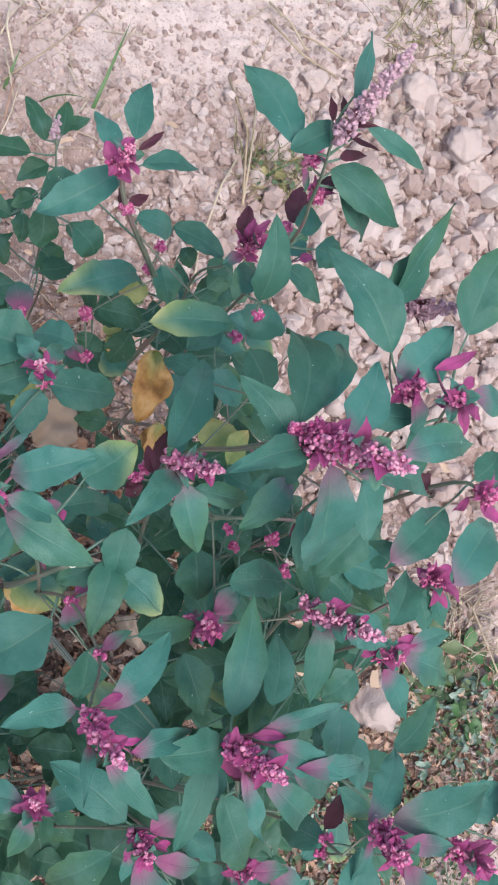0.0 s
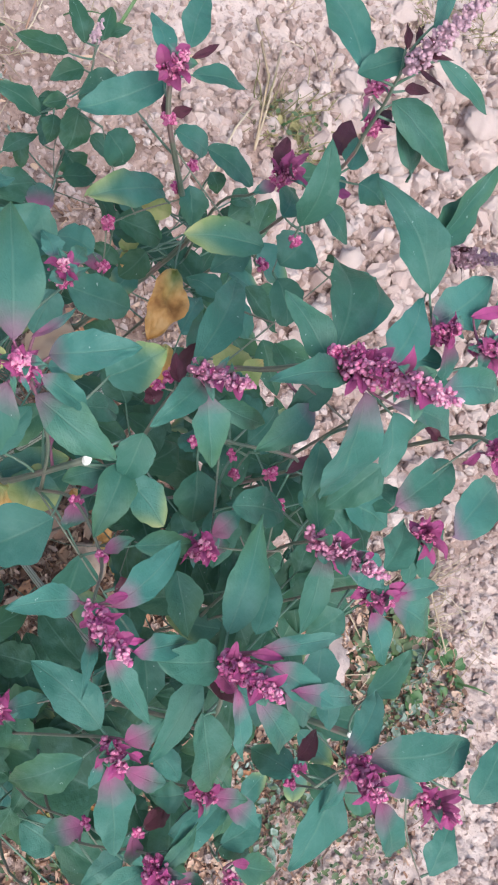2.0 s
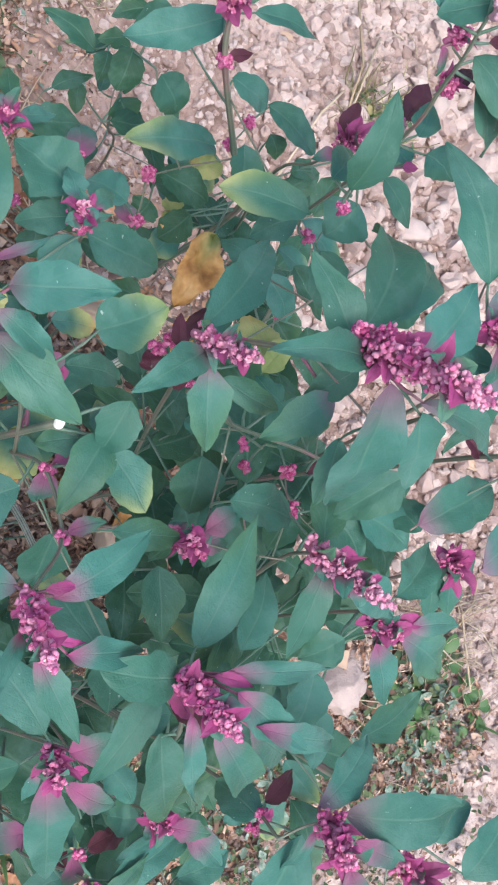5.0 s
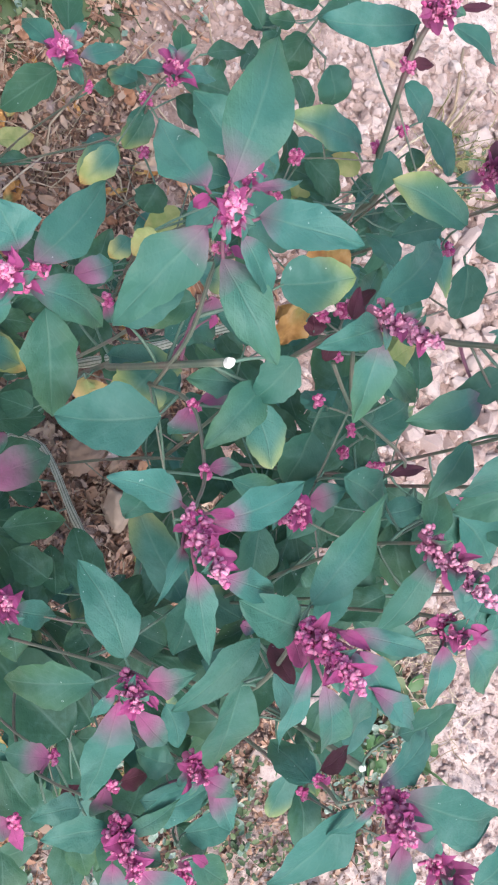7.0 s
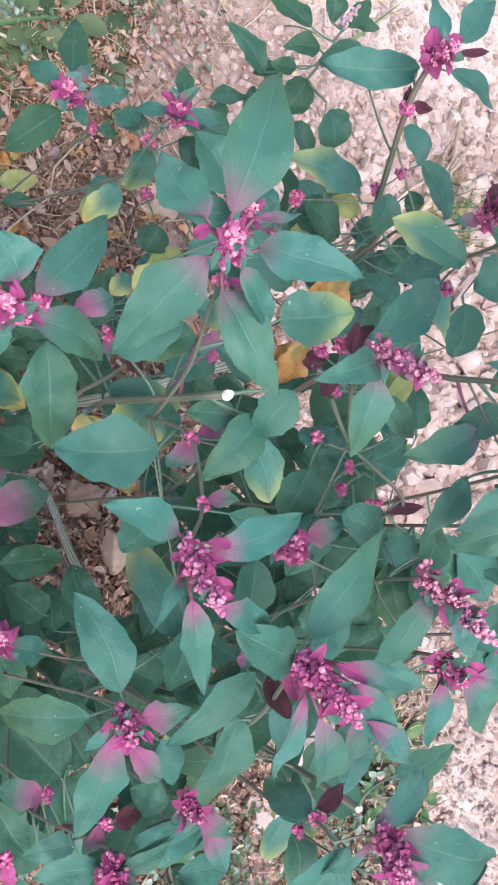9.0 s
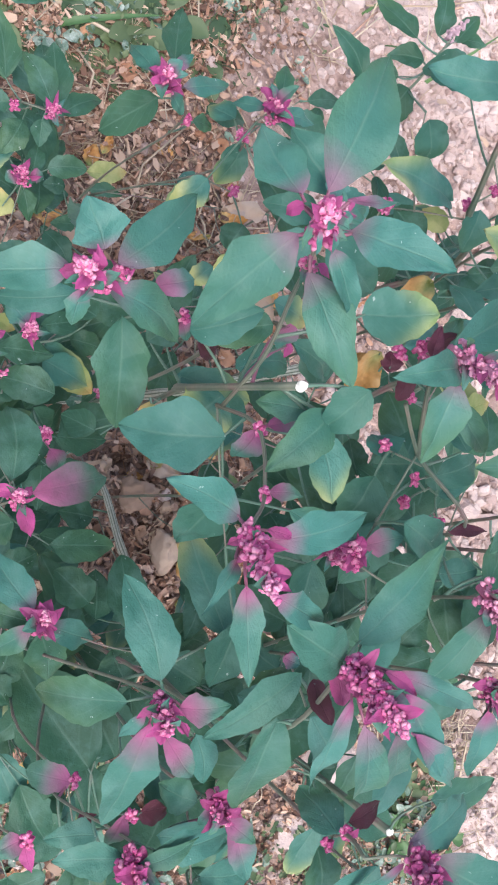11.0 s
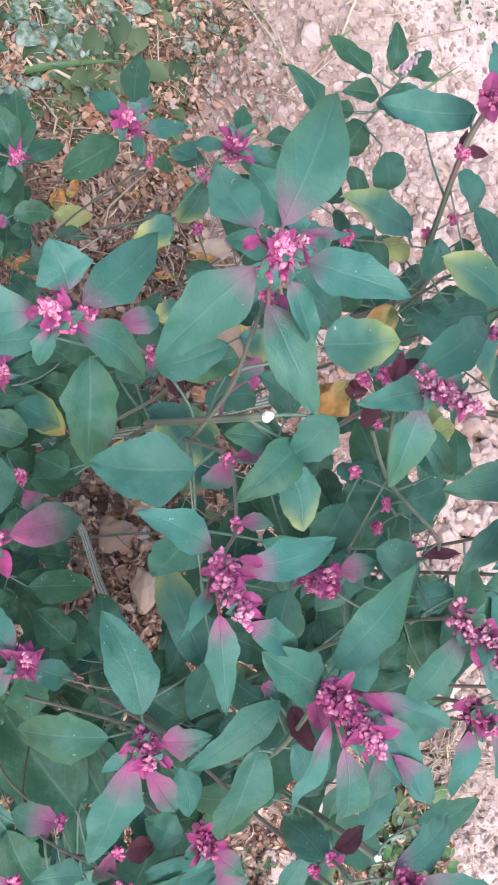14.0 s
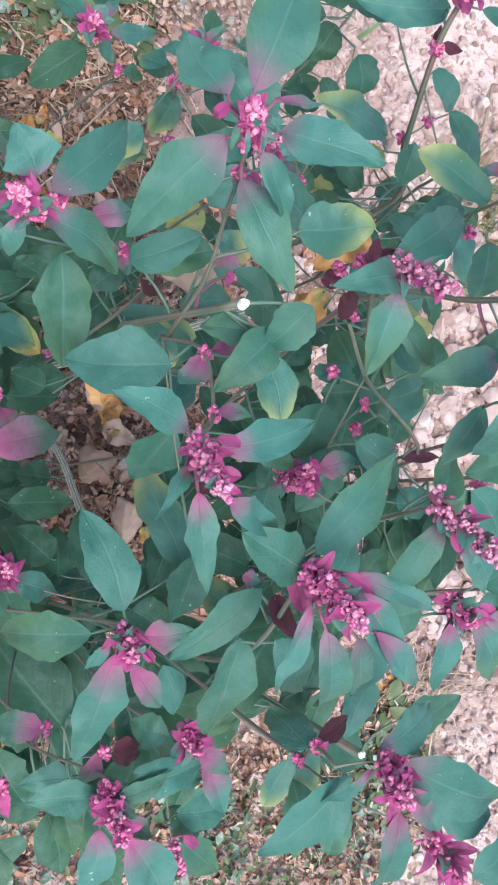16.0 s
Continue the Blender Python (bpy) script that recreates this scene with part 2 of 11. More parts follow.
LEAF, FLOWER, STEM = leaf_material(), flower_material(), stem_material()
RIBBED = ribbed_material()
SOIL, CLOD, LUMP = soil_material(), clod_material(), clod_material("pale_lump", 0.7)
PALE = litter_material("pale_dead_leaf", (0.40, 0.28, 0.20), (0.62, 0.47, 0.37))
STRAW = litter_material("straw", (0.36, 0.27, 0.18), (0.62, 0.52, 0.40))
DRY = litter_material("dry_leaf", (0.26, 0.15, 0.10), (0.55, 0.40, 0.30))
TUFT = litter_material("dry_tuft", (0.15, 0.14, 0.05), (0.38, 0.33, 0.17))
WEED = litter_material("weed", (0.026, 0.060, 0.024), (0.115, 0.150, 0.062), 0.6)
PITH = litter_material("pith", (0.70, 0.69, 0.62), (0.78, 0.77, 0.70), 0.7)
LITTER = litter_material("litter", (0.075, 0.040, 0.030), (0.61, 0.435, 0.340), middle=(0.34, 0.185, 0.122))
BARK = litter_material("brown_dead_leaf", (0.20, 0.085, 0.048), (0.50, 0.27, 0.155))
def mealy_material():
    """Grey-green leaf under patchy white meal."""
    m, t, p = material("mealy_weed")
    info = t.nodes.new("ShaderNodeObjectInfo")
    geo = t.nodes.new("ShaderNodeNewGeometry")
    vary = math_node(t, "FRACT", math_node(t, "ADD", geo.outputs["Random Per Island"], info.outputs["Random"]))
    colour = ramp(t, vary, [(0.0, (0.035, 0.085, 0.055)), (1.0, (0.13, 0.19, 0.14))])
    meal = math_node(t, "MULTIPLY", math_node(t, "SUBTRACT", noise_tex(t, 70.0, 5.0, 0.7), 0.44), 4.0, clamp=True)
    colour = mix(t, math_node(t, "MULTIPLY", meal, 0.72), colour, (0.42, 0.47, 0.43, 1))
    t.links.new(colour, p.inputs["Base Color"])
    p.inputs["Roughness"].default_value = 0.8
    bump(t, meal, 0.4, 0.001, p)
    return m


MEALY = mealy_material()
GRASS = litter_material("grass", (0.036, 0.100, 0.030), (0.075, 0.150, 0.045), 0.55)


# ---- mesh helpers ----
def mesh_object(name, verts, faces, materials, parent=None, smooth=True, pigment=None, uv=None, slots=None, label=""):
    me = bpy.data.meshes.new(name)
    me.from_pydata([tuple(v) for v in verts], [], faces)
    for mat in materials:
        me.materials.append(mat)
    if smooth:
        me.polygons.foreach_set("use_smooth", [True] * len(faces))
    if pigment is not None:
        layer = me.color_attributes.new("pigment", "FLOAT_COLOR", "POINT")
        layer.data.foreach_set("color", np.asarray(pigment, np.float32).ravel())
    if uv is not None:
        layer = me.uv_layers.new(name="UVMap")
        idx = np.zeros(len(me.loops), np.int32)
        me.loops.foreach_get("vertex_index", idx)
        layer.data.foreach_set("uv", np.asarray(uv, np.float32)[idx].ravel())
    if slots is not None:
        me.polygons.foreach_set("material_index", slots)
    me.update()
    ob = new(name, me)
    if parent is not None:
        ob.parent = parent
        ob.matrix_parent_inverse = Matrix.Translation(-parent.location)
    if label:
        tagged(ob, label)
    return ob


def tube(points, radii, sides=7):
    """Vertices and faces of a tapered tube along points."""
    verts, faces = [], []
    pts = [Vector(p) for p in points]
    for i, p in enumerate(pts):
        way = (pts[min(i + 1, len(pts) - 1)] - pts[max(i - 1, 0)]).normalized()
        a = way.orthogonal().normalized() if i == 0 else (a - way * a.dot(way)).normalized()
        b = way.cross(a)
        for k in range(sides):
            w = 2 * math.pi * k / sides
            verts.append(p + radii[i] * (math.cos(w) * a + math.sin(w) * b))
    for i in range(len(pts) - 1):
        for k in range(sides):
            n = (k + 1) % sides
            faces.append((i * sides + k, i * sides + n, (i + 1) * sides + n, (i + 1) * sides + k))
    faces.append(tuple(range(sides))[::-1])
    faces.append(tuple(range(len(verts) - sides, len(verts))))
    return verts, faces


def bow(a, b, sag, count=8):
    """Points on a gently bent line from a to b; sag is the offset of its middle."""
    a, b, sag = Vector(a), Vector(b), Vector(sag)
    return [a.lerp(b, i / count) + sag * (4 * (i / count) * (1 - i / count)) for i in range(count + 1)]


# ---- leaves ----
STEMS = []
SHAPES = {"lance": (0.72, 1.18), "ovate": (0.53, 0.68)}


def outline(v, shape):
    """Half width of the blade, 0 to 1, at v from base to tip."""
    if shape == "rhombic":
        low, high = max(v / 0.33, 1e-4) ** 0.68, max((1 - v) / 0.67, 1e-4) ** 0.72
        return 1.20 / (low ** -3.2 + high ** -3.2) ** 0.3125
    a, c = SHAPES[shape]
    top = a / (a + c)
    return v ** a * (1 - v) ** c / (top ** a * (1 - top) ** c)


def pigment_of(kind, u, v):
    """Magenta meal, yellowing and withering of the blade at u (-1 to 1 across) and v."""
    def fade(a, b, x):
        s = min(max((x - a) / (b - a), 0.0), 1.0)
        return s * s * (3 - 2 * s)
    red = yellow = brown = 0.0
    if kind == "young":
        red = 0.97 * (1 - fade(-0.04, 0.42, v + 0.08 * abs(u)))
    elif kind == "blush":
        red = 0.62 * (1 - fade(-0.10, 0.28, v))
    elif kind == "rosy":
        red = 0.80 * (1 - fade(0.12, 0.82, v + 0.12 * abs(u)))
    elif kind == "magenta":
        red = 0.95
    elif kind == "dark":
        red = 0.85
    elif kind == "yellowing":
        yellow = 0.60 * fade(0.55, 1.15, v + 0.35 * abs(u) - 0.1)
    elif kind == "turning":
        yellow = 0.85 * fade(0.25, 0.85, v + 0.3 * abs(u) - 0.1)
        brown = 0.7 * fade(0.78, 1.02, v)
    elif kind == "yellow":
        yellow = 0.9
        brown = 0.35 * fade(0.6, 1.0, v)
    elif kind in ("withered", "tan"):
        yellow = 0.8
        brown = 0.95 * fade(0.05, 0.6, v + 0.3 * abs(u))
    # alpha 0 marks low inner leaves, coloured darker for age and canopy shade
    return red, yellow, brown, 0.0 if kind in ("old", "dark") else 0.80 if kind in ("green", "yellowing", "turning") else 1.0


LEAF_LABELS = {"yellowing": "green leaf yellowing at its tip", "yellow": "yellowed leaf", "turning": "green leaf turning yellow and brown towards its tip", "withered": "withered curled orange-brown leaf",
               "rosy": "leaf flushed magenta", "magenta": "small deep magenta leaf", "dark": "dark wine-red leaf", "tan": "pale tan dead leaf", "brown": "curled reddish-brown dead leaf"}


def leaf(owner, kind, base, tip, width, turn=0.0, shape="rhombic", arch=0.06, fold=0.16, stalk=None, name="leaf"):
    """A blade from base to tip, with its stalk from the stem at stalk. turn: degrees about its length, from facing the sky."""
    base, tip = Vector(base), Vector(tip)
    rng = random.Random(round(1e4 * (base.x + 3 * base.y + 7 * tip.x + 11 * tip.y + tip.z)))
    ahead = tip - base
    length = ahead.length
    ahead.normalize()
    up = Vector((0.05, -0.12, 1.0))
    up = (up - ahead * up.dot(ahead))
    up = (up if up.length > 0.05 else ahead.orthogonal()).normalized()
    up = Matrix.Rotation(radians(turn), 3, ahead) @ up
    across = ahead.cross(up)
    rows_n, cols = 20, 4
    width *= 0.95 if shape == "rhombic" else 0.86
    arch += rng.uniform(-0.05, 0.07)
    fold += rng.uniform(-0.06, 0.24)
    droop = rng.uniform(0.0, 0.16)
    lobe, lobe_at = rng.uniform(-0.05, 0.16) if shape == "rhombic" else 0.0, rng.uniform(0.26, 0.38)
    verts, uv, pig, faces = [], [], [], []
    ph = [rng.uniform(0, 6.28) for _ in range(4)]
    skew, twist = rng.uniform(-0.05, 0.05), rng.uniform(-0.45, 0.45)
    amp = rng.uniform(0.010, 0.034)
    for i in range(rows_n + 1):
        v = i / rows_n
        half = 0.5 * width * max(outline(v, shape) + lobe * math.exp(-((v - lobe_at) / 0.06) ** 2), 0.012)
        for j in range(-cols, cols + 1):
            u = j / cols
            wob = 1 + (0.055 * math.sin(8 * v + ph[0] + 2 * u) + 0.045 * math.sin(17 * v + ph[1] - u) + 0.03 * math.sin(33 * v + ph[3] + 3 * u)) * abs(u) ** 3
            x = u * half * wob + skew * length * math.sin(math.pi * v)
            z = length * arch * 4 * v * (1 - v) + fold * abs(u) * half + twist * (v - 0.3) * u * half
            z += length * amp * abs(u) ** 1.5 * math.sin(9 * v + ph[2] + (1.5 if j > 0 else 0))
            z -= 0.25 * fold * half * u * u + droop * length * max(0.0, v - 0.62) ** 1.5 * (1 - v) * 6
            z += width * 0.07 * noise.noise(Vector((u * 1.6, v * 4.5, ph[3] * 9))) * min(1.0, 4 * v)
            if kind in ("withered", "tan", "brown"):
                x *= 1 + 0.30 * noise.noise(Vector((u * 2, v * 5, ph[0] * 9)))
                z += length * (0.22 * noise.noise(Vector((u * 1.5, v * 4, ph[1] * 9))) + 0.05 * noise.noise(Vector((u * 4, v * 11, ph[2] * 9))))
            verts.append(base + across * x + ahead * (v * length) + up * z)
            uv.append((u * 0.5 + 0.5, v))
            pig.append(pigment_of(kind, u, v))
    n = 2 * cols + 1
    for i in range(rows_n):
        for j in range(n - 1):
            a = i * n + j
            faces.append((a, a + 1, a + n + 1, a + n))
    ob = mesh_object(name, verts, faces, [{"tan": PALE, "brown": BARK}.get(kind, LEAF)], owner, pigment=pig, uv=uv, label=LEAF_LABELS.get(kind, ""))
    if stalk is not None:
        root = Vector(stalk)
        near = min((p for o, p in STEMS if o == owner), key=lambda p: (p - root).length, default=root)
        root = near if (near - root).length > 0.004 else root
        tv, tf = tube(bow(root, base + ahead * 0.002, up * max(-0.16, -0.09 - 5 * max(0.0, (base - root).length - 0.025)) * (base - root).length, 4), [0.0011, 0.001, 0.0009, 0.0008, 0.0006], 5)
        stalk_red = 0.8 if kind in ("young", "blush", "rosy", "magenta") else 0.05
        mesh_object("leaf_stalk", tv, tf, [LEAF], ob, pigment=[(stalk_red, 0.1, 0, 1)] * len(tv), uv=[(0.5, 0.0)] * len(tv))
    return ob


# ---- flower spikes ----
def grain(rng):
    """A small lumpy octahedron-like bud."""
    v = [(1, 0, 0), (-1, 0, 0), (0, 1, 0), (0, -1, 0), (0, 0, 1), (0, 0, -1)]
    mids = []
    f = []
    keys = {}
    base_faces = [(0, 2, 4), (2, 1, 4), (1, 3, 4), (3, 0, 4), (2, 0, 5), (1, 2, 5), (3, 1, 5), (0, 3, 5)]
    verts = [Vector(p) for p in v]

    def mid(a, b):
        k = (min(a, b), max(a, b))
        if k not in keys:
            keys[k] = len(verts)
            verts.append(((verts[a] + verts[b]) / 2).normalized())
        return keys[k]
    for a, b, c in base_faces:
        ab, bc, ca = mid(a, b), mid(b, c), mid(c, a)
        f += [(a, ab, ca), (ab, b, bc), (ca, bc, c), (ab, bc, ca)]
    return [p * rng.uniform(0.66, 1.3) for p in verts], f


def spike(owner, foot, top, thick, pale=0.5, grey=0.0, count=90, name="flower_spike"):
    """A dense spike of round buds in clusters from foot to top."""
    foot, top = Vector(foot), Vector(top)
    rng = random.Random(round(1e4 * (foot.x + 3 * foot.y + 7 * foot.z)))
    axis = top - foot
    length = axis.length
    axis.normalize()
    a = axis.orthogonal().normalized()
    b = axis.cross(a)
    verts, faces, pig = [], [], []
    clusters = max(7, int(count * 2.5) // 7)
    leafy = count >= 60 and grey < 0.3
    for c in range(clusters):
        s = (c + 0.5) / clusters
        turn = 2.4 * c + rng.uniform(-0.3, 0.3)
        out = 0.5 * thick * (1.0 - 0.62 * s ** 1.6) * rng.uniform(0.75, 1.1)
        centre = foot + axis * (s * length) + (math.cos(turn) * a + math.sin(turn) * b) * out * 0.75
        if s > 0.93:
            centre = foot + axis * (s * length)
        for k in range(7):
            size = rng.uniform(0.0007, 0.0015) * (1.15 - 0.35 * s)
            p = centre + Vector((rng.gauss(0, 1), rng.gauss(0, 1), rng.gauss(0, 1))).normalized() * 0.36 * out * rng.uniform(0.5, 1.2)
            gv, gf = grain(rng)
            turnm = Euler((rng.uniform(0, 6), rng.uniform(0, 6), 0)).to_matrix()
            off = len(verts)
            verts += [p + size * (turnm @ Vector((q.x, q.y, q.z * 1.3))) for q in gv]
            faces += [tuple(i + off for i in f) for f in gf]
            shade = (1, min(1.0, pale * (0.15 + 0.95 * s)), grey, 1)
            pig += [shade] * len(gv)
    tv, tf = tube([foot - axis * 0.004, foot + axis * length * 0.5, foot + axis * length * 0.92], [0.17 * thick, 0.18 * thick, 0.06 * thick], 8)
    off = len(verts)
    verts += tv
    faces += [tuple(i + off for i in f) for f in tf]
    pig += [(1, 0.2, grey, 1)] * len(tv)
    ob = mesh_object(name, verts, faces, [FLOWER], owner, pigment=pig)
    if count >= 40:
        for k in range(13 if leafy else 7):
            w = 2.4 * k + rng.uniform(-0.4, 0.4)
            out = math.cos(w) * a + math.sin(w) * b
            s = 0.72 * (k / 13) ** 0.8 if leafy else rng.uniform(0.0, 0.3)
            at = foot + axis * (s * length) + out * thick * 0.12
            end = at + out * thick * rng.uniform(0.40, 1.05) * (1.05 - 0.5 * s) + axis * thick * rng.uniform(0.1, 0.9)
            wide = thick * (rng.uniform(0.30, 0.75) if leafy else rng.uniform(0.2, 0.4))
            leaf(ob, rng.choice(("magenta", "magenta", "rosy")) if grey < 0.3 else "dark", at, end, wide, turn=rng.uniform(-40, 40), shape="ovate" if leafy and k % 3 else "lance", arch=0.16, fold=0.4, name="bract")
    return ob


def plant(label, foot):
    ob = new("tree_spinach", None)
    ob.empty_display_size = 0.05
    ob.location = foot
    return tagged(ob, label, "plant", "tree spinach plants")


def stem(owner, points, low, high, name="stem"):
    """A slightly knotted stalk, curved smoothly through the points, thick at the first and thin at the last."""
    low, high = low * 0.8, high * 0.85
    pts = [Vector(p) for p in points]
    rng = random.Random(round(1e4 * (pts[0].x + 3 * pts[0].y + 7 * pts[-1].x)))
    if len(pts) == 2:
        span = (pts[1] - pts[0]).length
        pts.insert(1, pts[0].lerp(pts[1], 0.5) + Vector((rng.uniform(-0.06, 0.06), rng.uniform(-0.06, 0.06), -0.08)) * span)
    ends = [pts[0] * 2 - pts[1], *pts, pts[-1] * 2 - pts[-2]]
    line, steps = [], 6
    for i in range(1, len(ends) - 2):
        p0, p1, p2, p3 = ends[i - 1:i + 3]
        for k in range(steps):
            s = k / steps
            line.append(0.5 * (2 * p1 + (p2 - p0) * s + (2 * p0 - 5 * p1 + 4 * p2 - p3) * s * s + (3 * p1 - p0 - 3 * p2 + p3) * s ** 3))
    line.append(pts[-1])
    STEMS.extend((owner, p) for p in line)
    n = len(line) - 1
    radii = [(0.66 if name in ("stem", "branch") else 0.8) * (low + (high - low) * i / n) * (1.18 if i % steps == 0 else 1.0) for i in range(n + 1)]
    v, f = tube(line, radii, 18 if low > 0.0045 else 10)
    ribs = [(float(k % 2 == 0), 0, 0, 1) for k in range(len(v))]
    return mesh_object(name, v, f, [RIBBED if name in ("dry_stem", "woody_stem") else STEM], owner, pigment=ribs, label={"dry_stem": "pale grey dead stalk", "woody_stem": "pale green-grey ribbed woody stem"}.get(name, ""))


def pith(owner, place, way, radius):
    """The white core showing at the cut end of a stem."""
    way = Vector(way).normalized()
    p = Vector(place)
    v, f = tube([p - way * 0.002, p + way * 0.0008, p + way * 0.0016], [radius * 0.85, radius * 0.82, radius * 0.7], 12)
    rng = random.Random(round(1e4 * p.x))
    v = [p + (q - p) * rng.uniform(0.85, 1.14) for q in v]
    return mesh_object("pith", v, f, [PITH], owner, smooth=False, label="white pith of a cut stem")


# ---- ground ----
def lay(x, y):
    """Height of the soil: gentle swells, broken into crumbs and cracks, smoother on the trodden path."""
    q = Vector((x, y, 0.0))
    rough = min(max((x + 0.70) / 0.45 - max(0.0, y - 1.6), 0.0), 1.0)
    rough = 0.30 + 0.70 * max(rough, min(max((0.85 - y) / 0.3, 0.0), 1.0))
    h = 0.014 * noise.noise(q * 3.1) + 0.007 * noise.noise(q * 9.0 + Vector((5, 1, 0)))
    if -1.6 < x < 1.2 and -0.1 < y < 2.7:
        wob = Vector((noise.noise(q * 38), noise.noise(q * 38 + Vector((9, 0, 0))), 0)) * 0.012
        for scale, high in ((21.0, 0.015), (47.0, 0.009)):
            far, seeds = noise.voronoi((q + wob) * scale)
            own = noise.noise(seeds[0] * 3.7)
            h += rough * high * (min((far[1] - far[0]) / 0.22, 1.0) * (0.75 + 0.6 * own) + 0.5 * own - 0.5)
        h += 0.0035 * noise.noise(q * 75.0)
    return h


def ground():
    fine_x, fine_y = np.arange(-1.25, 1.0, 0.0058), np.arange(0.05, 2.3, 0.0058)
    far = np.array([0.02, 0.04, 0.06, 0.09, 0.12, 0.15, 0.19, 0.23, 0.28, 0.34, 0.41, 0.5, 0.6, 0.75, 0.95, 1.2, 1.6, 2.2, 3.2, 5, 12, 30, 70])
    xs = np.concatenate([fine_x[0] - far[::-1], fine_x, fine_x[-1] + far])
    ys = np.concatenate([fine_y[0] - far[::-1], fine_y, fine_y[-1] + far])
    verts = [(x, y, lay(x, y)) for y in ys for x in xs]
    n = len(xs)
    faces = [(j * n + i, j * n + i + 1, (j + 1) * n + i + 1, (j + 1) * n + i) for j in range(len(ys) - 1) for i in range(n - 1)]
    ob = mesh_object("ground", verts, faces, [SOIL])
    return tagged(ob, "dry pale pinkish crumbly garden soil", "ground", kind="structure")


def rock_shape(rng, rough=0.75, detail=1):
    """A broken, roughly angular lump of radius one."""
    bm = bmesh.new()
    bmesh.ops.create_icosphere(bm, subdivisions=detail + 1, radius=1.0)
    off = Vector((rng.uniform(0, 99), rng.uniform(0, 99), rng.uniform(0, 99)))
    cuts = [(Vector((rng.gauss(0, 1), rng.gauss(0, 1), rng.gauss(0, 1))).normalized(), rng.uniform(0.55, 0.90)) for _ in range(8)]
    for v in bm.verts:
        p = v.co * (1 + rough * noise.noise(v.co * 1.9 + off))
        for nrm, d in cuts:
            over = p.dot(nrm) - d
            if over > 0:
                p -= nrm * over
        v.co = p * (1 + 0.30 * rough * noise.noise(v.co * 4.3 + off))
    verts = np.array([tuple(v.co) for v in bm.verts])
    faces = [tuple(v.index for v in f.verts) for f in bm.faces]
    bm.free()
    return verts, faces




# ---- the plants ----
# tall middle plant
bush = plant("tall tree spinach with blue-green leaves and magenta flower tips", (-0.108, 0.400, 0.000))
stem(bush, [(-0.108, 0.400, 0.000), (-0.060, 0.360, 0.350), (-0.036, 0.250, 0.760), (-0.025, 0.203, 0.865), (-0.008, 0.199, 1.017)], 0.0044, 0.0036)
stem(bush, [(-0.105, 0.392, 0.000), (-0.081, 0.367, 0.250), (-0.061, 0.348, 0.480), (-0.054, 0.346, 0.620), (-0.054, 0.371, 0.720)], 0.0090, 0.0052, "woody_stem")
stem(bush, [(-0.008, 0.199, 0.930), (-0.026, 0.194, 0.990), (-0.044, 0.180, 1.045), (-0.051, 0.171, 1.075), (-0.056, 0.156, 1.115)], 0.0022, 0.0016)
stem(bush, [(-0.009, 0.200, 0.920), (0.008, 0.197, 0.973), (0.042, 0.182, 1.003), (0.054, 0.148, 1.055)], 0.0022, 0.0016)
stem(bush, [(0.135, 0.175, 0.000), (0.145, 0.165, 0.500), (0.142, 0.156, 0.925)], 0.0035, 0.0016)
spike(bush, (-0.056, 0.158, 1.112), (-0.059, 0.144, 1.140), 0.0117, 0.45, 0.00, 110)
spike(bush, (-0.052, 0.175, 1.070), (-0.053, 0.166, 1.082), 0.0060, 0.15, 0.00, 28)
stem(bush, [(0.054, 0.148, 1.055), (0.056, 0.141, 1.065)], 0.0014, 0.0010, "branch")
spike(bush, (0.056, 0.141, 1.065), (0.081, 0.127, 1.112), 0.0124, 0.60, 0.00, 150)
spike(bush, (0.043, 0.183, 1.000), (0.039, 0.180, 1.008), 0.0056, 0.10, 0.00, 22)
spike(bush, (0.010, 0.199, 0.970), (0.006, 0.195, 0.978), 0.0065, 0.20, 0.00, 26)
spike(bush, (0.146, 0.154, 0.925), (0.157, 0.145, 0.955), 0.0144, 0.35, 0.00, 80)
leaf(bush, "blush", (-0.068, 0.153, 1.125), (-0.126, 0.189, 1.120), 0.0275, stalk=(-0.056, 0.156, 1.115))
leaf(bush, "blush", (-0.055, 0.145, 1.115), (-0.026, 0.115, 1.079), 0.0252, stalk=(-0.056, 0.156, 1.115))
leaf(bush, "blush", (-0.068, 0.145, 1.120), (-0.101, 0.141, 1.100), 0.0206, stalk=(-0.056, 0.156, 1.115), turn=-15)
leaf(bush, "blush", (-0.057, 0.169, 1.115), (-0.038, 0.201, 1.136), 0.0221, stalk=(-0.055, 0.158, 1.110))
leaf(bush, "blush", (-0.046, 0.163, 1.090), (0.000, 0.185, 1.082), 0.0240, stalk=(-0.053, 0.165, 1.090))
leaf(bush, "blush", (-0.051, 0.163, 1.110), (-0.027, 0.183, 1.090), 0.0136, stalk=(-0.055, 0.158, 1.110))
leaf(bush, "yellowing", (-0.042, 0.233, 1.020), (-0.038, 0.260, 1.046), 0.0314, stalk=(-0.040, 0.218, 1.014), shape="ovate")
leaf(bush, "rosy", (-0.066, 0.162, 1.125), (-0.071, 0.195, 1.110), 0.0055, stalk=(-0.056, 0.156, 1.115), shape="lance")
leaf(bush, "magenta", (-0.065, 0.146, 1.120), (-0.063, 0.143, 1.110), 0.0064, stalk=(-0.056, 0.156, 1.115), shape="lance")
leaf(bush, "young", (-0.057, 0.146, 1.125), (-0.047, 0.143, 1.120), 0.0035, stalk=(-0.056, 0.156, 1.115), shape="lance")
leaf(bush, "young", (-0.053, 0.147, 1.128), (-0.045, 0.149, 1.120), 0.0030, stalk=(-0.056, 0.156, 1.115), shape="lance")
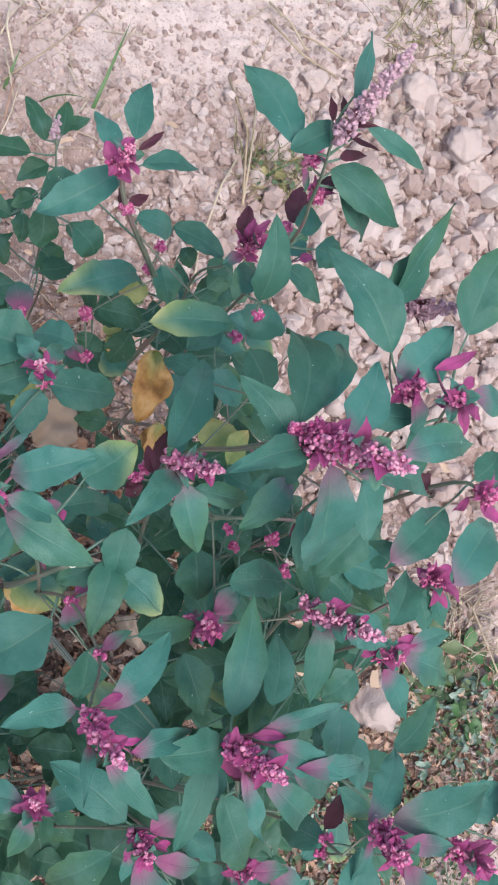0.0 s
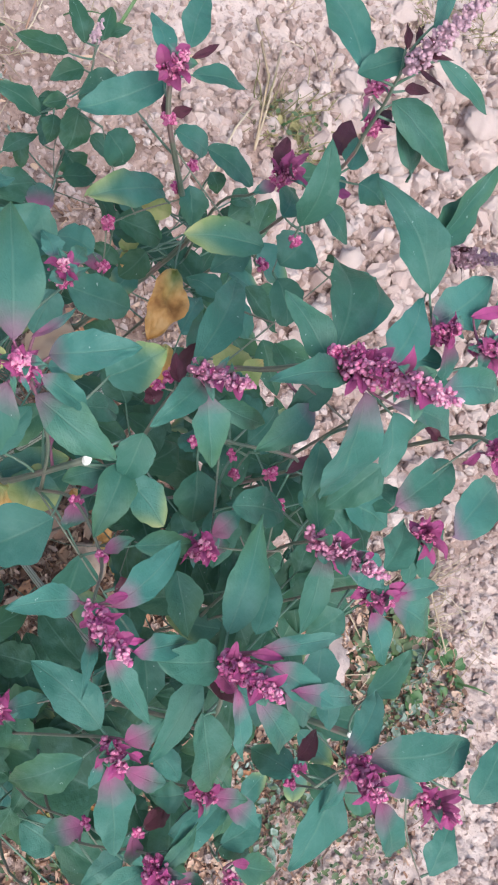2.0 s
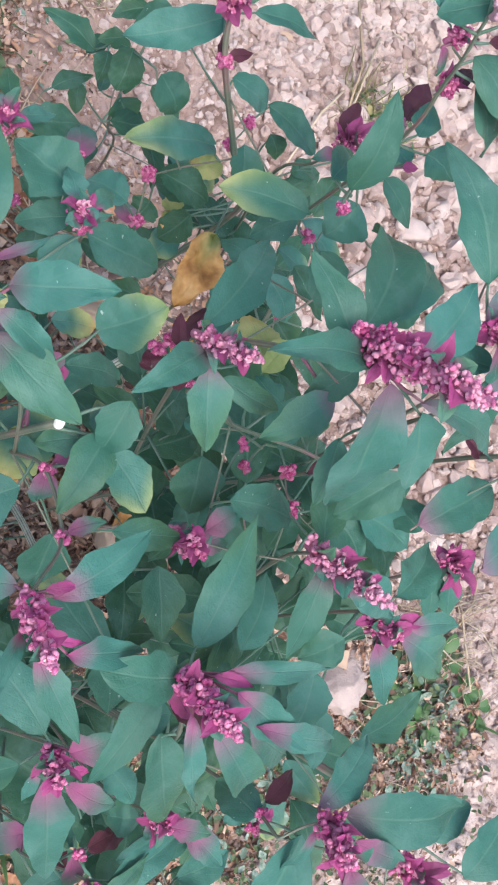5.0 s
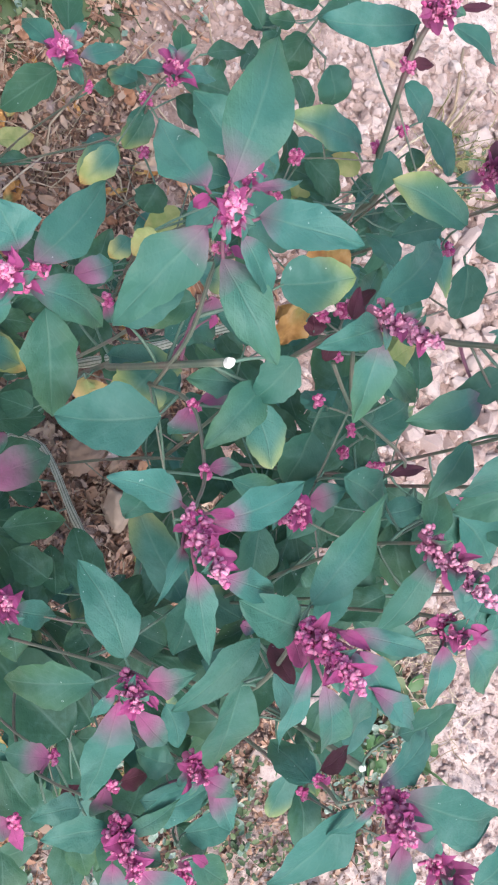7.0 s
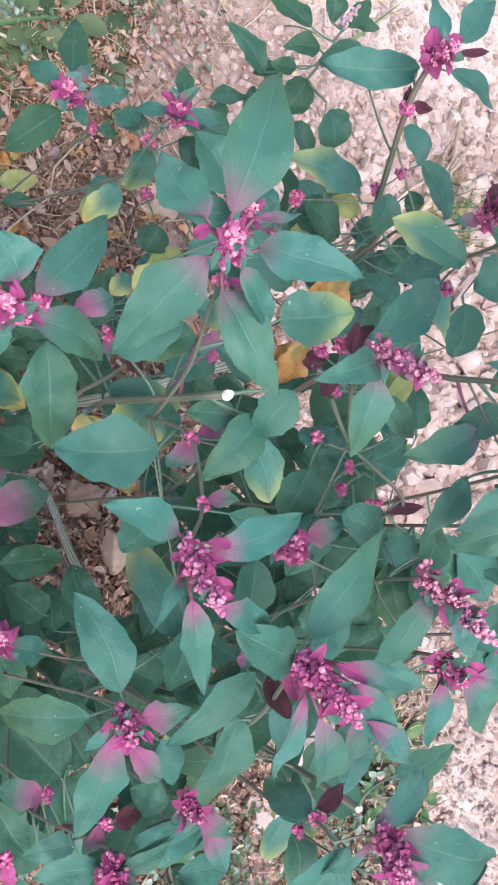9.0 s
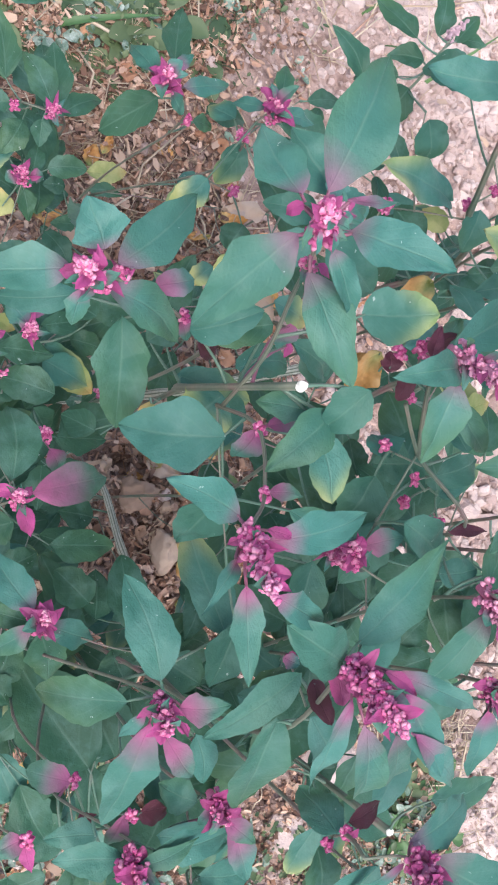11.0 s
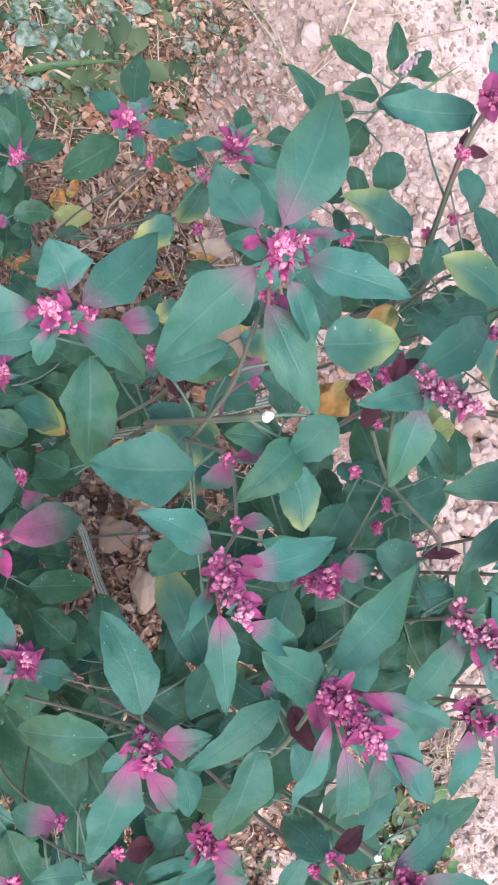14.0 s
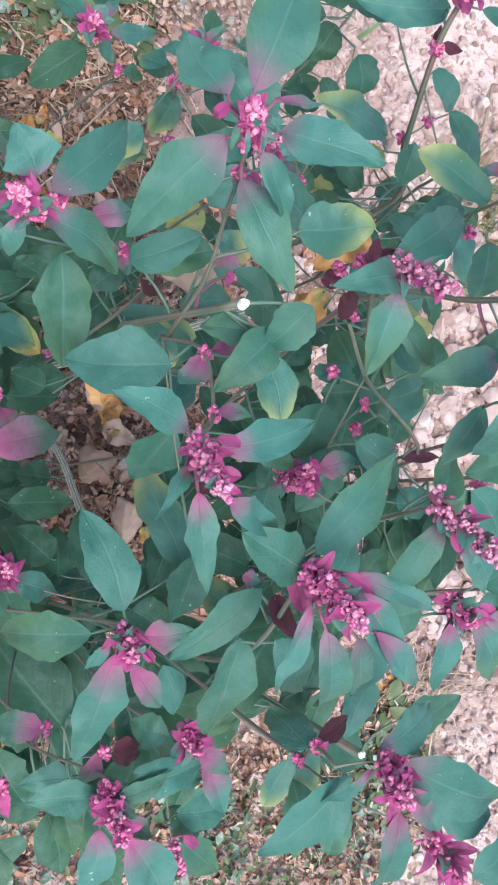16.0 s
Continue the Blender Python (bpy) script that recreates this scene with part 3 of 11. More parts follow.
leaf(bush, "young", (-0.053, 0.153, 1.128), (-0.046, 0.156, 1.120), 0.0031, stalk=(-0.056, 0.156, 1.115), shape="lance")
leaf(bush, "rosy", (-0.054, 0.173, 1.075), (-0.045, 0.170, 1.070), 0.0059, stalk=(-0.051, 0.171, 1.075), shape="lance")
leaf(bush, "magenta", (-0.053, 0.177, 1.075), (-0.048, 0.185, 1.070), 0.0052, stalk=(-0.051, 0.171, 1.075), shape="lance")
leaf(bush, "rosy", (-0.049, 0.233, 0.950), (-0.039, 0.235, 0.930), 0.0147, stalk=(-0.019, 0.225, 0.958))
leaf(bush, "magenta", (-0.042, 0.243, 0.930), (-0.034, 0.241, 0.925), 0.0059, stalk=(-0.015, 0.214, 0.947), shape="lance")
leaf(bush, "green", (-0.042, 0.244, 0.930), (-0.026, 0.282, 0.900), 0.0209, stalk=(-0.015, 0.214, 0.947), shape="ovate")
leaf(bush, "blush", (0.050, 0.140, 1.060), (0.033, 0.103, 1.074), 0.0173, stalk=(0.055, 0.143, 1.061))
leaf(bush, "young", (0.061, 0.150, 1.065), (0.053, 0.205, 1.055), 0.0184, stalk=(0.055, 0.143, 1.062))
leaf(bush, "young", (0.067, 0.130, 1.075), (0.085, 0.106, 1.091), 0.0081, stalk=(0.056, 0.141, 1.065), shape="lance")
leaf(bush, "young", (0.077, 0.131, 1.080), (0.119, 0.136, 1.066), 0.0144, stalk=(0.056, 0.141, 1.065))
leaf(bush, "young", (0.081, 0.140, 1.085), (0.100, 0.182, 1.050), 0.0145, stalk=(0.056, 0.141, 1.065))
leaf(bush, "magenta", (0.059, 0.135, 1.070), (0.061, 0.131, 1.065), 0.0049, stalk=(0.056, 0.141, 1.065), shape="lance")
leaf(bush, "magenta", (0.056, 0.147, 1.070), (0.061, 0.162, 1.065), 0.0060, stalk=(0.056, 0.141, 1.065), shape="lance")
leaf(bush, "magenta", (0.074, 0.139, 1.085), (0.081, 0.151, 1.080), 0.0044, stalk=(0.056, 0.141, 1.065), shape="lance")
leaf(bush, "rosy", (0.041, 0.186, 1.000), (0.044, 0.210, 0.990), 0.0096, stalk=(0.038, 0.184, 0.999))
leaf(bush, "rosy", (0.009, 0.198, 0.970), (0.021, 0.193, 0.950), 0.0174, shape="ovate")
leaf(bush, "rosy", (0.007, 0.204, 0.970), (0.002, 0.234, 0.950), 0.0146, stalk=(0.008, 0.197, 0.973), shape="ovate")
leaf(bush, "green", (0.011, 0.187, 0.955), (0.000, 0.141, 0.923), 0.0387, stalk=(0.002, 0.198, 0.953))
leaf(bush, "green", (0.004, 0.225, 1.000), (0.031, 0.186, 0.998), 0.0244, stalk=(-0.011, 0.200, 0.992))
leaf(bush, "yellowing", (0.013, 0.232, 0.975), (0.049, 0.237, 0.973), 0.0290, stalk=(0.008, 0.197, 0.973), shape="ovate")
leaf(bush, "green", (0.002, 0.218, 0.990), (-0.006, 0.198, 0.970), 0.0176, stalk=(-0.011, 0.200, 0.992))
leaf(bush, "green", (-0.005, 0.235, 1.020), (0.012, 0.218, 1.000), 0.0251, stalk=(-0.008, 0.199, 1.017))
leaf(bush, "green", (-0.045, 0.173, 0.950), (-0.051, 0.202, 0.979), 0.0232, stalk=(-0.016, 0.201, 0.941), shape="ovate")
leaf(bush, "yellowing", (-0.033, 0.204, 0.860), (-0.017, 0.256, 0.850), 0.0266, stalk=(-0.025, 0.203, 0.865), shape="ovate")
leaf(bush, "green", (0.041, 0.210, 0.900), (0.065, 0.196, 0.860), 0.0302, stalk=(-0.009, 0.200, 0.920))
leaf(bush, "yellowing", (0.122, 0.215, 0.880), (0.061, 0.213, 0.840), 0.0318, stalk=(0.142, 0.157, 0.872), shape="ovate")
stem(bush, [(-0.009, 0.200, 0.920), (0.070, 0.211, 0.896)], 0.0013, 0.0009, "branch")
leaf(bush, "dark", (0.072, 0.217, 0.900), (0.077, 0.232, 0.900), 0.0132, stalk=(0.070, 0.211, 0.896))
leaf(bush, "green", (0.051, 0.224, 0.950), (0.072, 0.268, 0.930), 0.0191, stalk=(0.041, 0.207, 0.905))
leaf(bush, "green", (0.081, 0.248, 0.930), (0.122, 0.235, 0.920), 0.0274, stalk=(0.070, 0.211, 0.896))
leaf(bush, "green", (0.114, 0.213, 0.900), (0.150, 0.202, 0.880), 0.0280, stalk=(0.070, 0.211, 0.896))
leaf(bush, "green", (0.135, 0.155, 0.925), (0.079, 0.144, 0.909), 0.0298, stalk=(0.142, 0.156, 0.925))
leaf(bush, "green", (0.144, 0.138, 0.920), (0.140, 0.106, 0.860), 0.0272, stalk=(0.142, 0.156, 0.925))
leaf(bush, "young", (0.154, 0.145, 0.930), (0.215, 0.133, 0.878), 0.0263, stalk=(0.142, 0.156, 0.925))
leaf(bush, "young", (0.150, 0.143, 0.930), (0.161, 0.131, 0.920), 0.0089, stalk=(0.142, 0.156, 0.925), shape="lance")
leaf(bush, "rosy", (0.148, 0.160, 0.935), (0.149, 0.185, 0.945), 0.0173, stalk=(0.142, 0.156, 0.925))
leaf(bush, "rosy", (0.162, 0.153, 0.930), (0.193, 0.180, 0.900), 0.0154, stalk=(0.142, 0.156, 0.925))
leaf(bush, "magenta", (0.145, 0.146, 0.935), (0.151, 0.138, 0.930), 0.0056, stalk=(0.142, 0.156, 0.925), shape="lance")
leaf(bush, "magenta", (0.156, 0.158, 0.935), (0.163, 0.167, 0.930), 0.0063, stalk=(0.142, 0.156, 0.925), shape="lance")
leaf(bush, "green", (0.171, 0.183, 0.900), (0.203, 0.194, 0.880), 0.0200, stalk=(0.142, 0.157, 0.872))
leaf(bush, "old", (-0.018, 0.234, 0.620), (-0.034, 0.213, 0.600), 0.0278, stalk=(-0.052, 0.211, 0.610))
stem(bush, [(0.145, 0.164, 0.553), (0.060, 0.188, 0.578)], 0.0013, 0.0009, "branch")
leaf(bush, "old", (0.062, 0.194, 0.580), (0.077, 0.263, 0.560), 0.0297, stalk=(0.060, 0.188, 0.578), shape="ovate")
stem(bush, [(-0.069, 0.216, 0.458), (-0.196, 0.468, 0.496)], 0.0013, 0.0009, "branch")
leaf(bush, "yellow", (-0.194, 0.463, 0.500), (-0.178, 0.418, 0.500), 0.0352, stalk=(-0.192, 0.461, 0.495), shape="ovate")
stem(bush, [(-0.180, 0.437, 0.491), (-0.285, 0.393, 0.447)], 0.0013, 0.0009, "branch")
leaf(bush, "yellowing", (-0.283, 0.398, 0.450), (-0.267, 0.437, 0.440), 0.0354, stalk=(-0.282, 0.394, 0.449), shape="ovate")
leaf(bush, "old", (-0.086, 0.249, 0.413), (-0.101, 0.295, 0.390), 0.0315, stalk=(-0.075, 0.218, 0.407), turn=-20, shape="rhombic")
leaf(bush, "old", (0.004, 0.210, 0.548), (0.042, 0.204, 0.546), 0.0251, stalk=(-0.058, 0.213, 0.560), turn=18, shape="rhombic")
leaf(bush, "old", (-0.117, 0.271, 0.342), (-0.139, 0.293, 0.339), 0.0249, stalk=(-0.086, 0.221, 0.305), turn=20, shape="ovate")
leaf(bush, "old", (0.179, 0.133, 0.313), (0.200, 0.118, 0.311), 0.0354, stalk=(0.141, 0.169, 0.312), turn=-14, shape="rhombic")
leaf(bush, "yellowing", (-0.120, 0.181, 0.517), (-0.169, 0.164, 0.505), 0.0327, stalk=(-0.064, 0.215, 0.509), turn=-20, shape="rhombic")
leaf(bush, "old", (-0.124, 0.226, 0.339), (-0.161, 0.231, 0.334), 0.0247, stalk=(-0.086, 0.221, 0.305), turn=-5, shape="ovate")
stem(bush, [(0.138, 0.172, 0.125), (0.091, 0.223, 0.157)], 0.0013, 0.0009, "branch")
leaf(bush, "old", (0.088, 0.229, 0.159), (0.068, 0.268, 0.149), 0.0245, stalk=(0.091, 0.223, 0.157), turn=18, shape="rhombic")
leaf(bush, "old", (-0.146, 0.229, 0.347), (-0.187, 0.218, 0.332), 0.0266, stalk=(-0.081, 0.220, 0.356), turn=2, shape="ovate")
leaf(bush, "old", (-0.101, 0.216, 0.512), (-0.165, 0.216, 0.504), 0.0382, stalk=(-0.064, 0.215, 0.509), turn=-18, shape="rhombic")
leaf(bush, "old", (-0.076, 0.263, 0.257), (-0.038, 0.316, 0.246), 0.0390, stalk=(-0.092, 0.223, 0.254), turn=10, shape="ovate")
leaf(bush, "old", (-0.149, 0.243, 0.140), (-0.183, 0.247, 0.140), 0.0232, stalk=(-0.103, 0.226, 0.153), shape="ovate")
leaf(bush, "old", (0.151, 0.142, 0.514), (0.175, 0.103, 0.510), 0.0211, stalk=(0.145, 0.165, 0.500), turn=-11, shape="ovate")
leaf(bush, "old", (-0.086, 0.231, 0.784), (-0.124, 0.254, 0.788), 0.0299, stalk=(-0.036, 0.207, 0.763), turn=16, shape="rhombic")
leaf(bush, "old", (0.151, 0.196, 0.526), (0.164, 0.246, 0.523), 0.0365, stalk=(0.145, 0.165, 0.500), turn=-12, shape="rhombic")
leaf(bush, "old", (0.190, 0.162, 0.188), (0.238, 0.153, 0.190), 0.0329, stalk=(0.139, 0.171, 0.188), turn=7, shape="ovate")
stem(bush, [(0.139, 0.171, 0.188), (0.209, 0.180, 0.202)], 0.0013, 0.0009, "branch")
leaf(bush, "old", (0.215, 0.178, 0.204), (0.277, 0.160, 0.182), 0.0321, stalk=(0.209, 0.180, 0.202), turn=-10, shape="ovate")
leaf(bush, "yellowing", (-0.095, 0.223, 0.334), (-0.146, 0.216, 0.314), 0.0387, stalk=(-0.086, 0.221, 0.305), turn=13, shape="ovate")
leaf(bush, "old", (-0.090, 0.233, 0.203), (-0.073, 0.256, 0.198), 0.0244, stalk=(-0.098, 0.225, 0.203), turn=21, shape="ovate")
leaf(bush, "old", (-0.074, 0.229, 0.420), (-0.082, 0.294, 0.400), 0.0406, stalk=(-0.075, 0.218, 0.407), turn=6, shape="ovate")
stem(bush, [(0.141, 0.169, 0.312), (0.073, 0.199, 0.301)], 0.0013, 0.0009, "branch")
leaf(bush, "old", (0.067, 0.200, 0.303), (0.017, 0.214, 0.285), 0.0342, stalk=(0.073, 0.199, 0.301), turn=-23, shape="ovate")
leaf(bush, "yellowing", (-0.151, 0.240, 0.455), (-0.199, 0.272, 0.445), 0.0250, stalk=(-0.093, 0.264, 0.465), turn=-17, shape="ovate")
stem(bush, [(0.144, 0.166, 0.438), (0.088, 0.179, 0.417)], 0.0013, 0.0009, "branch")
leaf(bush, "old", (0.082, 0.180, 0.421), (0.029, 0.186, 0.425), 0.0356, stalk=(0.088, 0.179, 0.417), turn=20, shape="rhombic")
leaf(bush, "old", (-0.065, 0.224, 0.429), (-0.011, 0.274, 0.416), 0.0393, stalk=(-0.075, 0.218, 0.407), turn=13, shape="ovate")
leaf(bush, "old", (0.183, 0.146, 0.261), (0.247, 0.143, 0.248), 0.0389, stalk=(0.140, 0.170, 0.250), turn=-20, shape="rhombic")
stem(bush, [(-0.058, 0.213, 0.560), (-0.105, 0.162, 0.552)], 0.0013, 0.0009, "branch")
leaf(bush, "old", (-0.110, 0.160, 0.555), (-0.146, 0.141, 0.544), 0.0228, stalk=(-0.105, 0.162, 0.552), turn=-9, shape="rhombic")
stem(bush, [(-0.076, 0.194, 0.557), (-0.123, 0.249, 0.545)], 0.0013, 0.0009, "branch")
leaf(bush, "old", (-0.128, 0.249, 0.548), (-0.165, 0.252, 0.540), 0.0236, stalk=(-0.123, 0.249, 0.545), turn=-12, shape="ovate")
pith(bush, (-0.008, 0.199, 1.017), (0.02, 0, 1), 0.0031)

# low front plant
bush = plant("leafy tree spinach with long magenta-pink flower spikes", (0.140, 0.240, 0.000))
stem(bush, [(0.140, 0.240, 0.000), (0.160, 0.250, 0.500), (0.180, 0.235, 0.800), (0.165, 0.210, 0.950), (0.117, 0.196, 1.050)], 0.0040, 0.0020)
stem(bush, [(0.170, 0.245, 0.700), (0.235, 0.260, 0.880), (0.215, 0.227, 0.980), (0.218, 0.219, 1.010)], 0.0028, 0.0016)
stem(bush, [(0.170, 0.245, 0.500), (0.210, 0.210, 0.750), (0.221, 0.208, 0.860)], 0.0028, 0.0016)
stem(bush, [(0.170, 0.245, 0.450), (0.220, 0.150, 0.700), (0.234, 0.157, 0.860)], 0.0028, 0.0016)
stem(bush, [(0.170, 0.245, 0.300), (0.200, 0.160, 0.600), (0.226, 0.160, 0.750)], 0.0025, 0.0015)
stem(bush, [(0.170, 0.245, 0.300), (0.240, 0.120, 0.600), (0.244, 0.113, 0.790)], 0.0025, 0.0015)
spike(bush, (0.118, 0.193, 1.055), (0.141, 0.187, 1.100), 0.0147, 0.45, 0.00, 190)
stem(bush, [(0.147, 0.205, 0.988), (0.125, 0.199, 0.985)], 0.0014, 0.0010, "branch")
spike(bush, (0.125, 0.199, 0.985), (0.120, 0.199, 0.990), 0.0051, 0.10, 0.00, 18)
stem(bush, [(0.218, 0.219, 1.010), (0.220, 0.243, 1.020)], 0.0014, 0.0010, "branch")
spike(bush, (0.220, 0.243, 1.020), (0.233, 0.231, 1.050), 0.0161, 0.40, 0.00, 90)
spike(bush, (0.218, 0.230, 0.975), (0.210, 0.225, 0.985), 0.0065, 0.10, 0.00, 24)
stem(bush, [(0.220, 0.236, 0.955), (0.227, 0.229, 0.960)], 0.0014, 0.0010, "branch")
spike(bush, (0.227, 0.229, 0.960), (0.221, 0.223, 0.965), 0.0066, 0.10, 0.00, 20)
stem(bush, [(0.227, 0.229, 0.960), (0.276, 0.290, 0.980)], 0.0014, 0.0010, "branch")
spike(bush, (0.276, 0.290, 0.980), (0.299, 0.294, 1.000), 0.0155, 0.20, 0.00, 60)
spike(bush, (0.216, 0.206, 0.865), (0.228, 0.206, 0.885), 0.0148, 0.35, 0.00, 70)
spike(bush, (0.238, 0.153, 0.865), (0.263, 0.150, 0.895), 0.0173, 0.42, 0.00, 115)
stem(bush, [(0.232, 0.156, 0.840), (0.224, 0.162, 0.850)], 0.0014, 0.0010, "branch")
spike(bush, (0.224, 0.162, 0.850), (0.217, 0.159, 0.855), 0.0067, 0.10, 0.00, 20)
spike(bush, (0.221, 0.156, 0.760), (0.213, 0.157, 0.765), 0.0082, 0.10, 0.00, 22)
stem(bush, [(0.244, 0.113, 0.790), (0.240, 0.111, 0.800)], 0.0014, 0.0010, "branch")
spike(bush, (0.240, 0.111, 0.800), (0.232, 0.111, 0.810), 0.0089, 0.10, 0.00, 26)
stem(bush, [(0.217, 0.209, 0.819), (0.296, 0.208, 0.820)], 0.0014, 0.0010, "branch")
spike(bush, (0.296, 0.208, 0.820), (0.312, 0.209, 0.830), 0.0092, 0.15, 0.00, 50)
leaf(bush, "green", (0.117, 0.190, 1.050), (0.096, 0.156, 1.065), 0.0267, stalk=(0.117, 0.196, 1.050), shape="ovate")
leaf(bush, "young", (0.120, 0.201, 1.070), (0.150, 0.266, 1.045), 0.0120, stalk=(0.117, 0.196, 1.050), shape="lance")
leaf(bush, "young", (0.129, 0.202, 1.080), (0.170, 0.227, 1.065), 0.0185, stalk=(0.117, 0.196, 1.050))
leaf(bush, "young", (0.132, 0.185, 1.065), (0.177, 0.184, 1.022), 0.0127, stalk=(0.117, 0.196, 1.050), shape="lance")
leaf(bush, "blush", (0.145, 0.194, 1.060), (0.189, 0.218, 1.000), 0.0218, stalk=(0.117, 0.196, 1.050))
leaf(bush, "blush", (0.150, 0.209, 1.060), (0.194, 0.253, 0.980), 0.0193, stalk=(0.117, 0.196, 1.050))
leaf(bush, "young", (0.146, 0.204, 1.080), (0.183, 0.257, 1.030), 0.0151, stalk=(0.117, 0.196, 1.050))
leaf(bush, "magenta", (0.120, 0.187, 1.050), (0.136, 0.189, 1.050), 0.0132, stalk=(0.117, 0.196, 1.050), shape="ovate")
leaf(bush, "magenta", (0.120, 0.199, 1.070), (0.133, 0.214, 1.070), 0.0070, stalk=(0.117, 0.196, 1.050), shape="lance")
leaf(bush, "magenta", (0.134, 0.188, 1.080), (0.152, 0.205, 1.060), 0.0062, stalk=(0.117, 0.196, 1.050), shape="lance")
leaf(bush, "dark", (0.132, 0.203, 1.000), (0.153, 0.206, 1.010), 0.0128, stalk=(0.141, 0.203, 1.000), shape="ovate")
leaf(bush, "green", (0.113, 0.211, 1.030), (0.070, 0.271, 1.025), 0.0277, stalk=(0.123, 0.198, 1.038), shape="lance")
leaf(bush, "green", (0.128, 0.197, 1.000), (0.156, 0.153, 0.978), 0.0205, stalk=(0.141, 0.203, 1.000))
leaf(bush, "green", (0.155, 0.198, 0.970), (0.210, 0.201, 0.910), 0.0322, stalk=(0.153, 0.207, 0.975), shape="ovate")
leaf(bush, "green", (0.166, 0.240, 0.930), (0.202, 0.271, 0.900), 0.0295, stalk=(0.167, 0.213, 0.931))
leaf(bush, "green", (0.159, 0.224, 0.920), (0.153, 0.210, 0.900), 0.0225, stalk=(0.169, 0.216, 0.912))
leaf(bush, "rosy", (0.121, 0.193, 0.990), (0.126, 0.202, 0.990), 0.0085, stalk=(0.125, 0.199, 0.985))
leaf(bush, "blush", (0.216, 0.245, 1.010), (0.207, 0.300, 0.982), 0.0225, stalk=(0.220, 0.239, 1.018))
leaf(bush, "blush", (0.225, 0.255, 1.010), (0.266, 0.331, 0.990), 0.0317, stalk=(0.220, 0.243, 1.020))
leaf(bush, "rosy", (0.231, 0.246, 1.030), (0.268, 0.281, 1.000), 0.0145, stalk=(0.220, 0.243, 1.020))
leaf(bush, "young", (0.221, 0.234, 1.020), (0.243, 0.223, 0.980), 0.0085, shape="lance")
leaf(bush, "young", (0.241, 0.239, 1.030), (0.293, 0.250, 0.980), 0.0198, stalk=(0.220, 0.243, 1.020))
leaf(bush, "green", (0.230, 0.239, 0.990), (0.269, 0.201, 0.950), 0.0322, stalk=(0.216, 0.225, 0.988))
leaf(bush, "magenta", (0.227, 0.237, 1.030), (0.252, 0.236, 1.020), 0.0080, stalk=(0.220, 0.242, 1.020), shape="lance")
leaf(bush, "dark", (0.213, 0.235, 0.970), (0.209, 0.261, 0.960), 0.0145, stalk=(0.218, 0.232, 0.968))
leaf(bush, "green", (0.217, 0.228, 0.970), (0.202, 0.229, 0.930), 0.0250, stalk=(0.218, 0.232, 0.968), shape="ovate")
leaf(bush, "magenta", (0.217, 0.228, 0.980), (0.212, 0.232, 0.985), 0.0052, shape="lance")
leaf(bush, "magenta", (0.279, 0.293, 0.980), (0.303, 0.289, 0.960), 0.0096, stalk=(0.276, 0.290, 0.980), shape="lance")
leaf(bush, "magenta", (0.286, 0.298, 0.980), (0.299, 0.315, 0.980), 0.0103, stalk=(0.276, 0.290, 0.980), shape="lance")
stem(bush, [(0.276, 0.290, 0.980), (0.278, 0.325, 0.926)], 0.0013, 0.0009, "branch")
leaf(bush, "green", (0.280, 0.331, 0.930), (0.297, 0.372, 0.930), 0.0311, stalk=(0.278, 0.325, 0.926))
leaf(bush, "green", (0.321, 0.337, 0.950), (0.304, 0.385, 0.950), 0.0321, stalk=(0.278, 0.318, 0.936))
stem(bush, [(0.278, 0.319, 0.934), (0.349, 0.285, 0.926)], 0.0013, 0.0009, "branch")
leaf(bush, "green", (0.346, 0.291, 0.930), (0.330, 0.328, 0.930), 0.0262, stalk=(0.344, 0.287, 0.927))
leaf(bush, "rosy", (0.221, 0.205, 0.870), (0.232, 0.198, 0.860), 0.0114, stalk=(0.221, 0.208, 0.860))
leaf(bush, "rosy", (0.229, 0.211, 0.870), (0.253, 0.239, 0.850), 0.0158, stalk=(0.221, 0.208, 0.860))
leaf(bush, "green", (0.222, 0.203, 0.850), (0.212, 0.187, 0.830), 0.0228, stalk=(0.219, 0.208, 0.846))
leaf(bush, "green", (0.245, 0.155, 0.870), (0.236, 0.194, 0.870), 0.0144, stalk=(0.234, 0.157, 0.860), shape="lance")
leaf(bush, "green", (0.242, 0.151, 0.860), (0.238, 0.112, 0.850), 0.0226, stalk=(0.234, 0.157, 0.860))
leaf(bush, "green", (0.243, 0.184, 0.830), (0.260, 0.235, 0.820), 0.0262, stalk=(0.244, 0.208, 0.819))
leaf(bush, "dark", (0.221, 0.166, 0.850), (0.224, 0.187, 0.840), 0.0136, stalk=(0.224, 0.162, 0.850))
leaf(bush, "rosy", (0.221, 0.157, 0.850), (0.242, 0.151, 0.830), 0.0134, stalk=(0.224, 0.162, 0.850))
leaf(bush, "green", (0.244, 0.157, 0.800), (0.240, 0.122, 0.800), 0.0210, stalk=(0.229, 0.154, 0.800))
leaf(bush, "old", (0.236, 0.168, 0.700), (0.224, 0.147, 0.680), 0.0242, stalk=(0.216, 0.160, 0.694))
leaf(bush, "rosy", (0.219, 0.154, 0.760), (0.211, 0.130, 0.740), 0.0246, stalk=(0.225, 0.153, 0.760), shape="ovate")
leaf(bush, "rosy", (0.237, 0.110, 0.800), (0.243, 0.090, 0.800), 0.0170)
leaf(bush, "magenta", (0.240, 0.111, 0.800), (0.258, 0.114, 0.800), 0.0110, shape="lance")
leaf(bush, "young", (0.257, 0.144, 0.875), (0.298, 0.135, 0.850), 0.0228, stalk=(0.234, 0.157, 0.860))
